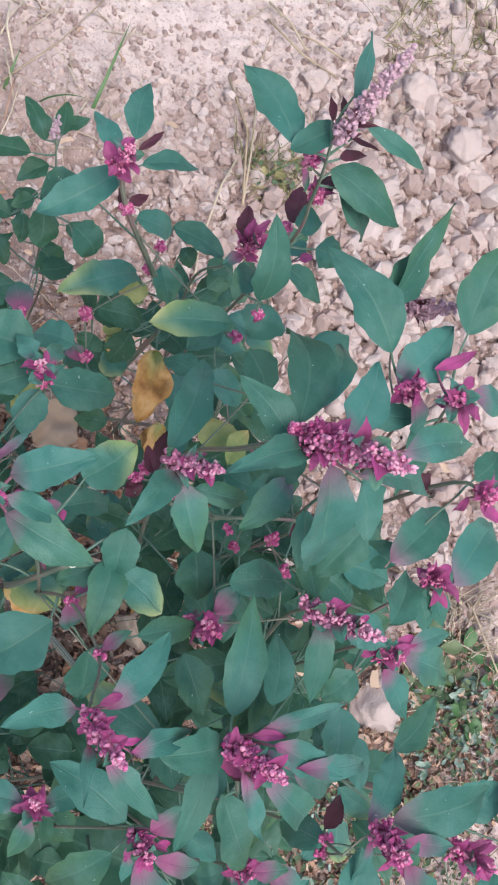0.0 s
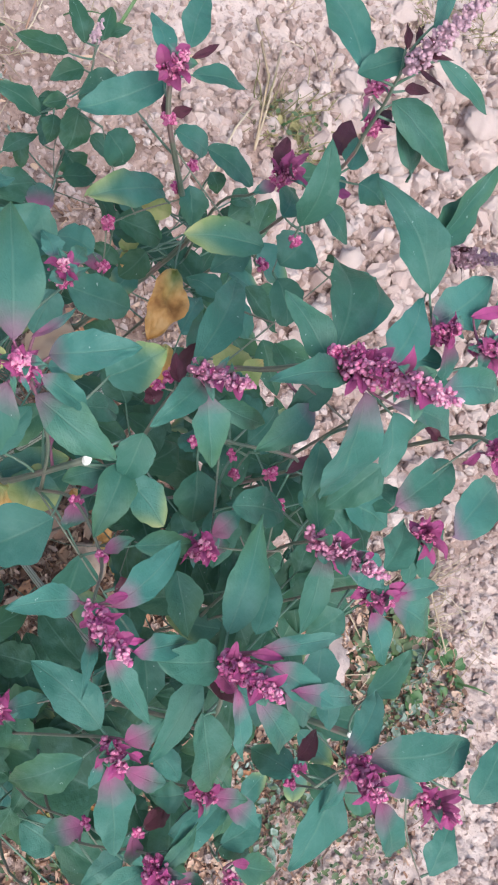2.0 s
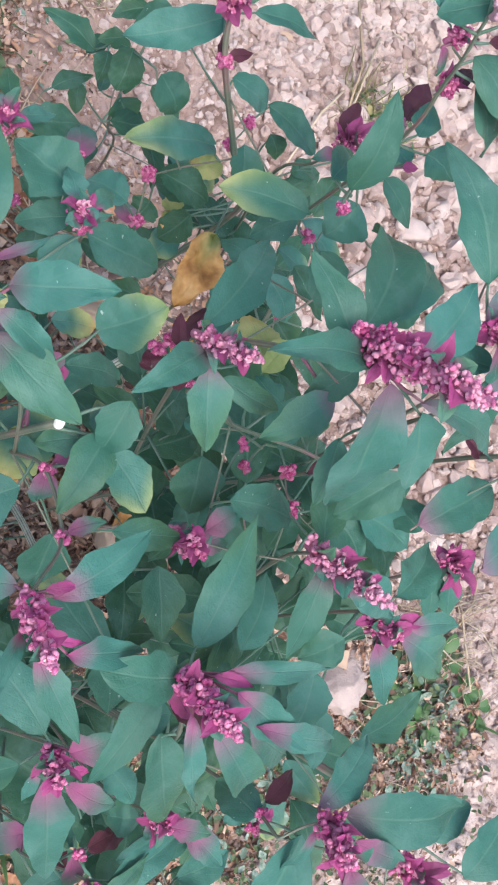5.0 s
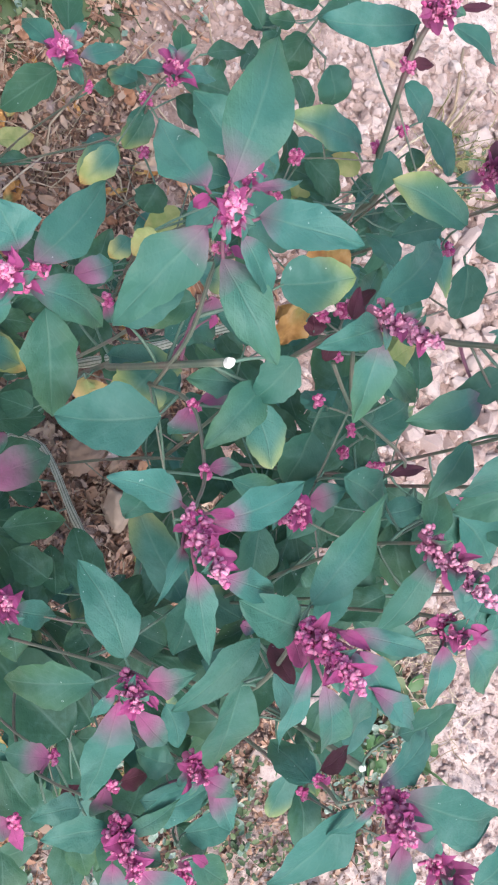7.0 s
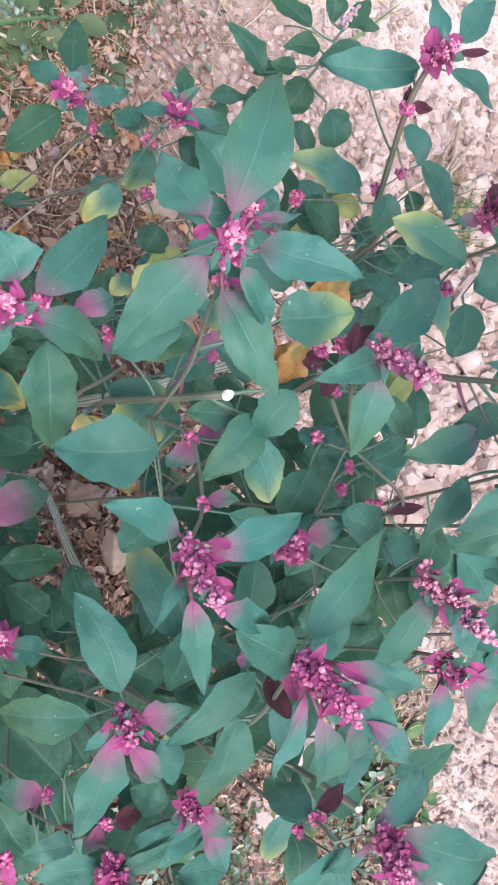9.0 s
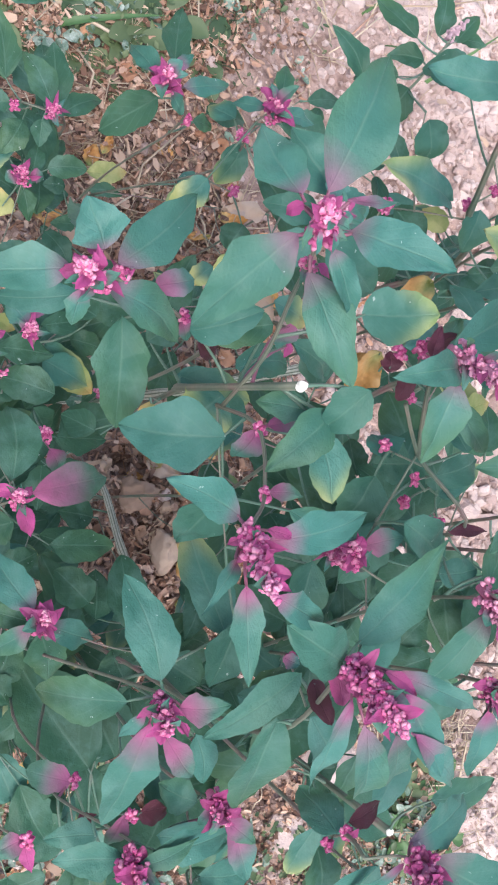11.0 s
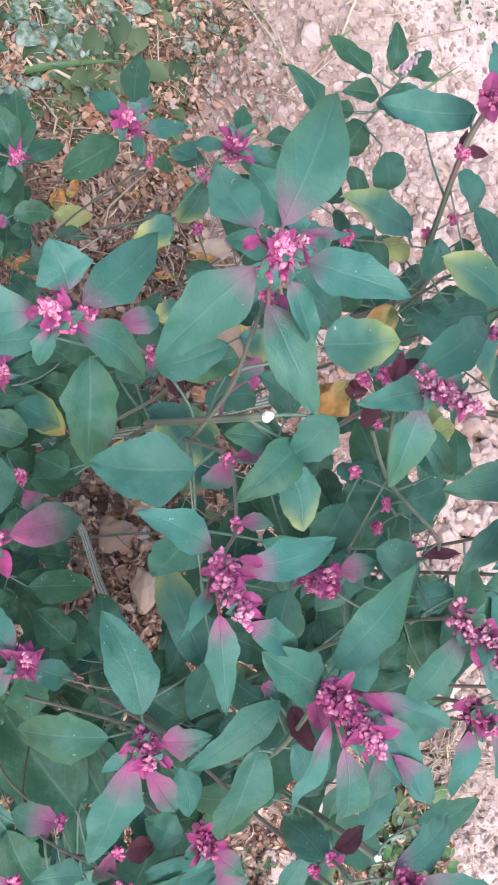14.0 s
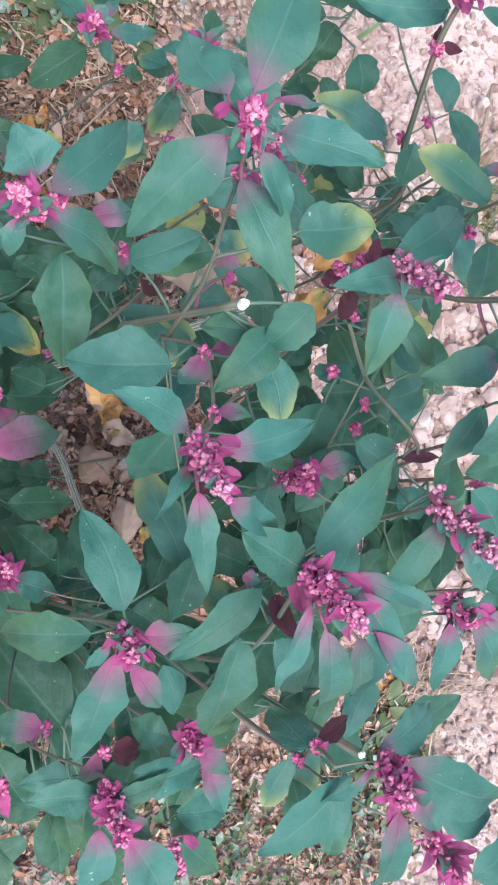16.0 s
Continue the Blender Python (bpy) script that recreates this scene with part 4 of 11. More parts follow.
leaf(bush, "young", (0.265, 0.158, 0.880), (0.317, 0.186, 0.850), 0.0311, stalk=(0.234, 0.157, 0.860))
leaf(bush, "rosy", (0.254, 0.159, 0.870), (0.273, 0.179, 0.860), 0.0136, stalk=(0.234, 0.157, 0.860))
leaf(bush, "magenta", (0.237, 0.155, 0.870), (0.240, 0.162, 0.870), 0.0096, stalk=(0.234, 0.157, 0.860))
leaf(bush, "magenta", (0.240, 0.148, 0.870), (0.251, 0.143, 0.870), 0.0107, stalk=(0.234, 0.157, 0.860))
leaf(bush, "green", (0.301, 0.223, 0.800), (0.335, 0.255, 0.780), 0.0246, stalk=(0.296, 0.208, 0.820))
leaf(bush, "magenta", (0.291, 0.216, 0.820), (0.305, 0.230, 0.810), 0.0086, stalk=(0.291, 0.208, 0.820), shape="lance")
leaf(bush, "dark", (0.237, 0.184, 0.800), (0.242, 0.207, 0.790), 0.0159, stalk=(0.229, 0.154, 0.800))
leaf(bush, "dark", (0.257, 0.171, 0.740), (0.248, 0.168, 0.730), 0.0152, stalk=(0.226, 0.160, 0.750))
stem(bush, [(0.211, 0.254, 0.812), (0.264, 0.312, 0.799)], 0.0013, 0.0009, "branch")
leaf(bush, "yellowing", (0.269, 0.310, 0.800), (0.302, 0.296, 0.780), 0.0241, stalk=(0.264, 0.312, 0.799), shape="ovate")
leaf(bush, "young", (0.240, 0.241, 0.980), (0.250, 0.226, 0.980), 0.0043, stalk=(0.240, 0.244, 0.965), shape="lance")
leaf(bush, "green", (0.238, 0.165, 0.870), (0.242, 0.225, 0.850), 0.0206, stalk=(0.234, 0.157, 0.860))
leaf(bush, "rosy", (0.242, 0.229, 0.840), (0.285, 0.247, 0.820), 0.0213, stalk=(0.242, 0.208, 0.819))
leaf(bush, "green", (0.283, 0.221, 0.800), (0.290, 0.265, 0.790), 0.0260, stalk=(0.281, 0.208, 0.820))
leaf(bush, "old", (0.284, 0.226, 0.780), (0.318, 0.250, 0.760), 0.0229, stalk=(0.284, 0.208, 0.820))
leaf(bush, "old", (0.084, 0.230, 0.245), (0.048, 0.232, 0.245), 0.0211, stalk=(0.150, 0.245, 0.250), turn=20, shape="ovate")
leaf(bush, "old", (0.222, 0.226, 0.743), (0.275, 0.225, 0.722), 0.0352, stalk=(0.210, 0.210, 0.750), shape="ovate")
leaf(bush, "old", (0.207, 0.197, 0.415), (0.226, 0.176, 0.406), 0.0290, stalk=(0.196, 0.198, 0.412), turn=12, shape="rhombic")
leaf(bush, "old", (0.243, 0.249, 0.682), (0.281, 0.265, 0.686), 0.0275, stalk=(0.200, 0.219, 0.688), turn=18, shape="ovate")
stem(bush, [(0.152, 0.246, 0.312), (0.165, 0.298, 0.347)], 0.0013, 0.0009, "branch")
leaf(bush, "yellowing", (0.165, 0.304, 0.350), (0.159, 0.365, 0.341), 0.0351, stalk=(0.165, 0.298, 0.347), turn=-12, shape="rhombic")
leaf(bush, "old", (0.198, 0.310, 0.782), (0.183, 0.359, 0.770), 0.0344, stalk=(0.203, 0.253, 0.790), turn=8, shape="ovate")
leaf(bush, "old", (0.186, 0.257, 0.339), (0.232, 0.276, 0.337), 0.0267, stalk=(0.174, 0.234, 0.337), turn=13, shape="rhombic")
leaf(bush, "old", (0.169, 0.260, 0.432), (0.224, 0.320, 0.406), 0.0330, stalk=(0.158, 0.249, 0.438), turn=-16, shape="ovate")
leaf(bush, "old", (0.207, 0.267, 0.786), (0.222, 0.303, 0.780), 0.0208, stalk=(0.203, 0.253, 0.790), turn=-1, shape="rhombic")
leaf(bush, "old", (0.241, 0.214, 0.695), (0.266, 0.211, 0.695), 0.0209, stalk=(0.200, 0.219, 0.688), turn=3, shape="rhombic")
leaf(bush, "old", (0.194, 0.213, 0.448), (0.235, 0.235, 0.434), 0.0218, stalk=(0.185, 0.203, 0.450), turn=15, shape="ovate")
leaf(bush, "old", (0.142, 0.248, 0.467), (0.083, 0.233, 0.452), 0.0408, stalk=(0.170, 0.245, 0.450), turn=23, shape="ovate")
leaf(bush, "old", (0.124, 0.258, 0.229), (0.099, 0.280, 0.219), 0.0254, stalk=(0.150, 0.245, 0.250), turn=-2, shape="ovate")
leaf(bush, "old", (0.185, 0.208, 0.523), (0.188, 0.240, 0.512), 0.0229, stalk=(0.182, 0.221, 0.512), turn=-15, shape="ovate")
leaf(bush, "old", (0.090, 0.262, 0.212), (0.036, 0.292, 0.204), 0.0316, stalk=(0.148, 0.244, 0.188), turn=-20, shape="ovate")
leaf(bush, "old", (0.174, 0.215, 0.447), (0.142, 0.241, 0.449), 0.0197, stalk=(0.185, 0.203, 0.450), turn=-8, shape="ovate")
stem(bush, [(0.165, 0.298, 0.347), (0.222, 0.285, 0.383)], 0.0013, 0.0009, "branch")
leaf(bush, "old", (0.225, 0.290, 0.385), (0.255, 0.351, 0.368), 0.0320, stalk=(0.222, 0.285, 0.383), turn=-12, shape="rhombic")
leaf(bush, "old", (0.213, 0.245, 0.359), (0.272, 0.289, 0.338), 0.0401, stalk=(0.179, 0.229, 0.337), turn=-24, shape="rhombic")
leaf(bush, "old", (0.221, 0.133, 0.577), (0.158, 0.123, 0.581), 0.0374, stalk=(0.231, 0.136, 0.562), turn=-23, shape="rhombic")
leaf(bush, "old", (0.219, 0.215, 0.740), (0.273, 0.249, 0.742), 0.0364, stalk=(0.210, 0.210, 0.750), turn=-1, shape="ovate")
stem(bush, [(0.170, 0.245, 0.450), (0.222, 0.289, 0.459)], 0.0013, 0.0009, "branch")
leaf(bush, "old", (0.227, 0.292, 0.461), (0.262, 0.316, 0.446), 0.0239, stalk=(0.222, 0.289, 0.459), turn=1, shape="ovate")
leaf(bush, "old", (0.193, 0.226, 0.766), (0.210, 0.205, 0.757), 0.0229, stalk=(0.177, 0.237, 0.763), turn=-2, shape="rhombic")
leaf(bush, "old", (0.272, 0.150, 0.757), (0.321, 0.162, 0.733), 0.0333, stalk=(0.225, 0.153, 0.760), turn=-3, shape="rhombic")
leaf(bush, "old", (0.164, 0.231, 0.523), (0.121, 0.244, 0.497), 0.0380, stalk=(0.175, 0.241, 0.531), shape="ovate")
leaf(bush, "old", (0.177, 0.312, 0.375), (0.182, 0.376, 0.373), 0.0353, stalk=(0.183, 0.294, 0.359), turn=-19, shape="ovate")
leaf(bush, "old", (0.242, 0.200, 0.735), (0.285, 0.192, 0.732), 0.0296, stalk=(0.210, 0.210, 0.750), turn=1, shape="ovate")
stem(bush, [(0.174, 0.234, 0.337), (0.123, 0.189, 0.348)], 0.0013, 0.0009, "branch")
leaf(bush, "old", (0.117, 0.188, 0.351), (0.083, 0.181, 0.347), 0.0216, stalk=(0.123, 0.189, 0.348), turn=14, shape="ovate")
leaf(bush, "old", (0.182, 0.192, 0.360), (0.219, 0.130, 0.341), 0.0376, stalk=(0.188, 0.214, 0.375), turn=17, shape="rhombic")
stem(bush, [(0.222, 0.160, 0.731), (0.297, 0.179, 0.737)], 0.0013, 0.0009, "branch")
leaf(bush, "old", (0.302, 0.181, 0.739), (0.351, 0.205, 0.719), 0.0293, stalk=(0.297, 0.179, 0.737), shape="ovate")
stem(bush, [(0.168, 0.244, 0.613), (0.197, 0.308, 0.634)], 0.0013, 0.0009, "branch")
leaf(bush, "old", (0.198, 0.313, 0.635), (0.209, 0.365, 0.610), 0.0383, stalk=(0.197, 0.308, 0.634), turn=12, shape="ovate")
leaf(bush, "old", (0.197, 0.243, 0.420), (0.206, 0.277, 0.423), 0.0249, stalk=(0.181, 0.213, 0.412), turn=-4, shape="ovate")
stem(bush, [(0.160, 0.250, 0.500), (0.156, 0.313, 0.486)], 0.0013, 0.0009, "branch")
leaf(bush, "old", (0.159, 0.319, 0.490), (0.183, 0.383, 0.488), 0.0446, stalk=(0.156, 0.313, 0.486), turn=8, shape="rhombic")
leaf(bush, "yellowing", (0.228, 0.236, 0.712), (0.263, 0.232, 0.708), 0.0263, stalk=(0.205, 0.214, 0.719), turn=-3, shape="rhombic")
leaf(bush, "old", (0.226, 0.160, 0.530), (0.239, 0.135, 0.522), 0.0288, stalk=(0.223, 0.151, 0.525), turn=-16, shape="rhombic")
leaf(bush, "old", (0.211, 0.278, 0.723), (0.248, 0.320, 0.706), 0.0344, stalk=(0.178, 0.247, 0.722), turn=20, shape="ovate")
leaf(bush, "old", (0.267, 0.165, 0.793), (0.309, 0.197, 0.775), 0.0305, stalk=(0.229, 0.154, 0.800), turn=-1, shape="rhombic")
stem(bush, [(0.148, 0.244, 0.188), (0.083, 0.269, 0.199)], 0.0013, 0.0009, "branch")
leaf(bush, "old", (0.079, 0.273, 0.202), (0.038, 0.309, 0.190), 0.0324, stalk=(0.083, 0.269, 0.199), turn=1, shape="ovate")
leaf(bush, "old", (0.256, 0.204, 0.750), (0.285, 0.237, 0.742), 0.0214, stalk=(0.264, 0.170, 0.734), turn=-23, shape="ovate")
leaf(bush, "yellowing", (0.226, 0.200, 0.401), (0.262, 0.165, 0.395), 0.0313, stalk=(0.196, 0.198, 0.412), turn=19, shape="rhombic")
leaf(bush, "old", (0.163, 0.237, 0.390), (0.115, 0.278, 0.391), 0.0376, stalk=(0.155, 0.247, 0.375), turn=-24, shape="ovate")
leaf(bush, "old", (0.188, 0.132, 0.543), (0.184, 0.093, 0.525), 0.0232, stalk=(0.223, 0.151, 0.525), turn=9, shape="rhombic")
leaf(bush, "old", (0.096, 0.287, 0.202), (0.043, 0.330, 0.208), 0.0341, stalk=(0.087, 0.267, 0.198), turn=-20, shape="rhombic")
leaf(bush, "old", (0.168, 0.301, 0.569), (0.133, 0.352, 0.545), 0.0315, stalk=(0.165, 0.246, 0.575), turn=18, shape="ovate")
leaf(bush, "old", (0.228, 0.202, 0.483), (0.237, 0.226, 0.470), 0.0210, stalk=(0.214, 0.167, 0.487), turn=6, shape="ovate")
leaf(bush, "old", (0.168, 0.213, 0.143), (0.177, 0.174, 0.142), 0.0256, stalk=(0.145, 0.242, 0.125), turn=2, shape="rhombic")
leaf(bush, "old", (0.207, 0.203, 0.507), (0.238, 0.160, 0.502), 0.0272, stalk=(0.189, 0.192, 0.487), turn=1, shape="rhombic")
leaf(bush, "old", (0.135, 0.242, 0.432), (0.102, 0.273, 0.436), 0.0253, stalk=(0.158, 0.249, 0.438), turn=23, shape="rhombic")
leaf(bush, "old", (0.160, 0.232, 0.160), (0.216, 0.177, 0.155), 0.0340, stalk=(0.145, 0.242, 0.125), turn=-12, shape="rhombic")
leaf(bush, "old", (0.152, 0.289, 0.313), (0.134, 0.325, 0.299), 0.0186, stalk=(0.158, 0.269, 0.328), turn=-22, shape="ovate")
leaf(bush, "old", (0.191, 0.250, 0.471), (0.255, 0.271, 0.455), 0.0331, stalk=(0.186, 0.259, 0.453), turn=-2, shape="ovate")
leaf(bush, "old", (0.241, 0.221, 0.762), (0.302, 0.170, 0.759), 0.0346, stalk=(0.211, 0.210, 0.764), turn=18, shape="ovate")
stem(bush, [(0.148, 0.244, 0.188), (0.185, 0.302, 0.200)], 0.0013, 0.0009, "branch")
leaf(bush, "old", (0.188, 0.306, 0.204), (0.221, 0.347, 0.204), 0.0290, stalk=(0.185, 0.302, 0.200), turn=11, shape="rhombic")
leaf(bush, "old", (0.210, 0.132, 0.559), (0.169, 0.111, 0.558), 0.0283, stalk=(0.231, 0.136, 0.562), turn=-12, shape="rhombic")
leaf(bush, "old", (0.264, 0.159, 0.762), (0.305, 0.166, 0.753), 0.0223, stalk=(0.264, 0.170, 0.734), turn=-4, shape="rhombic")
leaf(bush, "old", (0.206, 0.234, 0.359), (0.251, 0.211, 0.357), 0.0232, stalk=(0.179, 0.229, 0.337), shape="rhombic")

# right hand plant
bush = plant("bushy tree spinach with pale pink mealy flower spikes", (0.030, 0.400, 0.000))
stem(bush, [(0.030, 0.400, 0.000), (0.040, 0.400, 0.450), (0.081, 0.437, 0.800), (0.024, 0.324, 0.930), (-0.001, 0.283, 0.980)], 0.0032, 0.0020)
stem(bush, [(0.024, 0.324, 0.930), (-0.010, 0.285, 1.000), (-0.022, 0.275, 1.030)], 0.0028, 0.0016)
stem(bush, [(0.040, 0.400, 0.500), (-0.020, 0.330, 0.900), (0.002, 0.313, 1.050), (0.017, 0.306, 1.120)], 0.0035, 0.0025)
stem(bush, [(-0.022, 0.275, 1.030), (-0.021, 0.272, 1.040)], 0.0014, 0.0010, "branch")
spike(bush, (-0.021, 0.272, 1.040), (0.004, 0.273, 1.085), 0.0141, 0.60, 0.28, 110)
spike(bush, (0.016, 0.304, 1.125), (0.056, 0.291, 1.200), 0.0193, 0.75, 0.00, 230)
spike(bush, (0.011, 0.303, 1.120), (0.007, 0.298, 1.130), 0.0088, 0.10, 0.00, 30)
stem(bush, [(-0.019, 0.277, 1.022), (-0.025, 0.265, 1.020)], 0.0014, 0.0010, "branch")
spike(bush, (-0.025, 0.265, 1.020), (-0.027, 0.266, 1.030), 0.0079, 0.10, 0.00, 24)
stem(bush, [(-0.012, 0.284, 1.004), (-0.025, 0.268, 1.000)], 0.0014, 0.0010, "branch")
spike(bush, (-0.025, 0.268, 1.000), (-0.029, 0.263, 1.005), 0.0078, 0.10, 0.00, 30)
stem(bush, [(-0.018, 0.276, 1.002), (-0.025, 0.282, 1.000)], 0.0014, 0.0010, "branch")
spike(bush, (-0.025, 0.282, 1.000), (-0.027, 0.282, 1.005), 0.0067, 0.10, 0.00, 24)
spike(bush, (-0.004, 0.286, 0.980), (-0.008, 0.283, 0.985), 0.0056, 0.10, 0.00, 18)
stem(bush, [(0.031, 0.338, 0.914), (0.018, 0.320, 0.900)], 0.0014, 0.0010, "branch")
spike(bush, (0.018, 0.320, 0.900), (0.014, 0.320, 0.905), 0.0085, 0.10, 0.00, 26)
stem(bush, [(0.038, 0.352, 0.898), (0.040, 0.340, 0.900)], 0.0014, 0.0010, "branch")
spike(bush, (0.040, 0.340, 0.900), (0.036, 0.340, 0.905), 0.0072, 0.10, 0.00, 20)
stem(bush, [(0.045, 0.366, 0.881), (0.054, 0.346, 0.880)], 0.0014, 0.0010, "branch")
spike(bush, (0.054, 0.346, 0.880), (0.049, 0.346, 0.885), 0.0081, 0.10, 0.00, 22)
stem(bush, [(0.024, 0.324, 0.930), (0.084, 0.273, 0.930)], 0.0014, 0.0010, "branch")
spike(bush, (0.084, 0.273, 0.930), (0.072, 0.267, 0.945), 0.0131, 0.40, 0.00, 60)
leaf(bush, "blush", (-0.012, 0.269, 1.045), (-0.006, 0.218, 1.065), 0.0191, stalk=(-0.021, 0.272, 1.040))
leaf(bush, "blush", (-0.006, 0.268, 1.045), (0.032, 0.259, 1.023), 0.0232, stalk=(-0.021, 0.272, 1.040))
leaf(bush, "green", (-0.025, 0.286, 1.020), (-0.060, 0.360, 0.990), 0.0265, stalk=(-0.018, 0.279, 1.019))
leaf(bush, "dark", (-0.019, 0.265, 1.030), (-0.035, 0.273, 1.030), 0.0104, stalk=(-0.022, 0.274, 1.033))
leaf(bush, "dark", (-0.016, 0.260, 1.000), (-0.027, 0.262, 1.000), 0.0134, stalk=(-0.025, 0.268, 1.000))
leaf(bush, "green", (0.001, 0.284, 1.020), (0.028, 0.318, 1.000), 0.0171, stalk=(-0.015, 0.281, 1.011))
stem(bush, [(0.010, 0.365, 0.700), (-0.036, 0.251, 0.699)], 0.0013, 0.0009, "branch")
leaf(bush, "withered", (-0.031, 0.252, 0.700), (0.007, 0.257, 0.680), 0.0377, stalk=(-0.035, 0.255, 0.699), shape="ovate", fold=0.1)
leaf(bush, "yellow", (-0.006, 0.377, 0.900), (-0.036, 0.393, 0.880), 0.0353, stalk=(-0.020, 0.330, 0.900), shape="ovate")
leaf(bush, "yellow", (0.003, 0.363, 0.920), (-0.007, 0.404, 0.900), 0.0183, stalk=(0.031, 0.338, 0.914))
leaf(bush, "green", (0.010, 0.314, 1.105), (-0.040, 0.385, 1.050), 0.0330, stalk=(0.013, 0.308, 1.103))
leaf(bush, "green", (0.015, 0.304, 1.110), (-0.031, 0.302, 1.112), 0.0226)
leaf(bush, "blush", (0.022, 0.306, 1.115), (0.005, 0.236, 1.161), 0.0189, stalk=(0.017, 0.306, 1.120))
leaf(bush, "blush", (0.031, 0.323, 1.050), (0.036, 0.283, 1.034), 0.0216, stalk=(0.002, 0.313, 1.050))
leaf(bush, "blush", (0.035, 0.300, 1.130), (0.076, 0.297, 1.048), 0.0343, stalk=(0.017, 0.306, 1.120), shape="ovate")
leaf(bush, "blush", (0.030, 0.320, 1.130), (0.009, 0.373, 1.120), 0.0254, stalk=(0.017, 0.306, 1.120))
leaf(bush, "blush", (0.052, 0.327, 1.150), (0.078, 0.389, 1.120), 0.0222, stalk=(0.017, 0.306, 1.120))
leaf(bush, "blush", (0.048, 0.305, 1.140), (0.090, 0.370, 1.080), 0.0159, stalk=(0.017, 0.306, 1.120))
leaf(bush, "green", (0.052, 0.316, 1.120), (0.084, 0.319, 1.080), 0.0245, stalk=(0.017, 0.306, 1.120))
leaf(bush, "green", (0.008, 0.349, 1.080), (-0.014, 0.420, 1.035), 0.0211, stalk=(0.007, 0.311, 1.076), shape="ovate")
stem(bush, [(-0.015, 0.326, 0.938), (-0.035, 0.463, 0.949)], 0.0013, 0.0009, "branch")
leaf(bush, "green", (-0.030, 0.465, 0.950), (0.002, 0.481, 0.930), 0.0394, stalk=(-0.035, 0.463, 0.949), shape="ovate")
leaf(bush, "green", (0.024, 0.335, 1.060), (0.028, 0.309, 1.040), 0.0198, stalk=(0.004, 0.312, 1.059))
leaf(bush, "magenta", (0.025, 0.299, 1.130), (0.031, 0.291, 1.125), 0.0061, stalk=(0.017, 0.306, 1.120), shape="lance")
leaf(bush, "magenta", (0.011, 0.303, 1.125), (0.014, 0.294, 1.120), 0.0070, stalk=(0.017, 0.306, 1.120), shape="lance")
stem(bush, [(0.004, 0.312, 1.059), (0.081, 0.341, 1.060)], 0.0013, 0.0009, "branch")
leaf(bush, "green", (0.081, 0.336, 1.060), (0.087, 0.306, 1.030), 0.0265, stalk=(0.081, 0.341, 1.060))
leaf(bush, "green", (0.053, 0.334, 1.020), (0.081, 0.315, 1.000), 0.0208, stalk=(0.052, 0.330, 1.060))
leaf(bush, "dark", (-0.017, 0.281, 0.990), (-0.003, 0.278, 0.980), 0.0130, stalk=(-0.006, 0.290, 0.991), shape="ovate")
leaf(bush, "dark", (-0.025, 0.282, 1.000), (-0.036, 0.305, 1.000), 0.0098)
leaf(bush, "green", (0.025, 0.327, 0.900), (0.009, 0.325, 0.880), 0.0253, stalk=(0.022, 0.325, 0.904))
leaf(bush, "green", (0.035, 0.313, 0.900), (0.065, 0.298, 0.880), 0.0355, stalk=(0.020, 0.323, 0.902))
leaf(bush, "green", (0.029, 0.354, 0.880), (0.027, 0.330, 0.870), 0.0297, stalk=(0.047, 0.363, 0.881))
leaf(bush, "green", (0.038, 0.356, 0.900), (0.028, 0.407, 0.880), 0.0231, stalk=(0.038, 0.352, 0.898))
leaf(bush, "yellowing", (0.051, 0.373, 0.880), (0.032, 0.419, 0.870), 0.0192, stalk=(0.045, 0.366, 0.881))
leaf(bush, "green", (0.063, 0.291, 0.960), (0.090, 0.336, 0.930), 0.0298, stalk=(0.063, 0.290, 0.930), shape="ovate")
leaf(bush, "green", (-0.022, 0.316, 0.950), (-0.058, 0.370, 0.920), 0.0208, stalk=(-0.012, 0.324, 0.956))
stem(bush, [(-0.025, 0.399, 0.944), (-0.057, 0.401, 0.900)], 0.0013, 0.0009, "branch")
leaf(bush, "green", (-0.062, 0.400, 0.900), (-0.089, 0.396, 0.880), 0.0228, stalk=(-0.057, 0.401, 0.900))
leaf(bush, "green", (0.025, 0.361, 0.930), (0.003, 0.358, 0.920), 0.0177, stalk=(0.031, 0.338, 0.914))
leaf(bush, "green", (0.063, 0.310, 0.900), (0.100, 0.294, 0.880), 0.0318, stalk=(0.040, 0.340, 0.900))
leaf(bush, "rosy", (0.075, 0.282, 0.930), (0.072, 0.310, 0.930), 0.0167)
leaf(bush, "dark", (0.075, 0.401, 0.850), (0.079, 0.444, 0.840), 0.0104, stalk=(0.060, 0.395, 0.849), shape="lance")
leaf(bush, "old", (0.087, 0.415, 0.437), (0.146, 0.441, 0.414), 0.0323, stalk=(0.040, 0.400, 0.450), turn=19, shape="ovate")
leaf(bush, "old", (0.071, 0.461, 0.637), (0.059, 0.521, 0.639), 0.0433, stalk=(0.061, 0.418, 0.625), turn=12, shape="rhombic")
leaf(bush, "old", (0.068, 0.400, 0.519), (0.121, 0.377, 0.505), 0.0340, stalk=(0.050, 0.409, 0.537), turn=12, shape="rhombic")
leaf(bush, "old", (0.027, 0.445, 0.759), (-0.032, 0.434, 0.743), 0.0453, stalk=(0.076, 0.432, 0.756), turn=-20, shape="ovate")
leaf(bush, "old", (0.059, 0.400, 0.594), (0.087, 0.410, 0.595), 0.0247, stalk=(0.055, 0.414, 0.581), turn=-16, shape="rhombic")
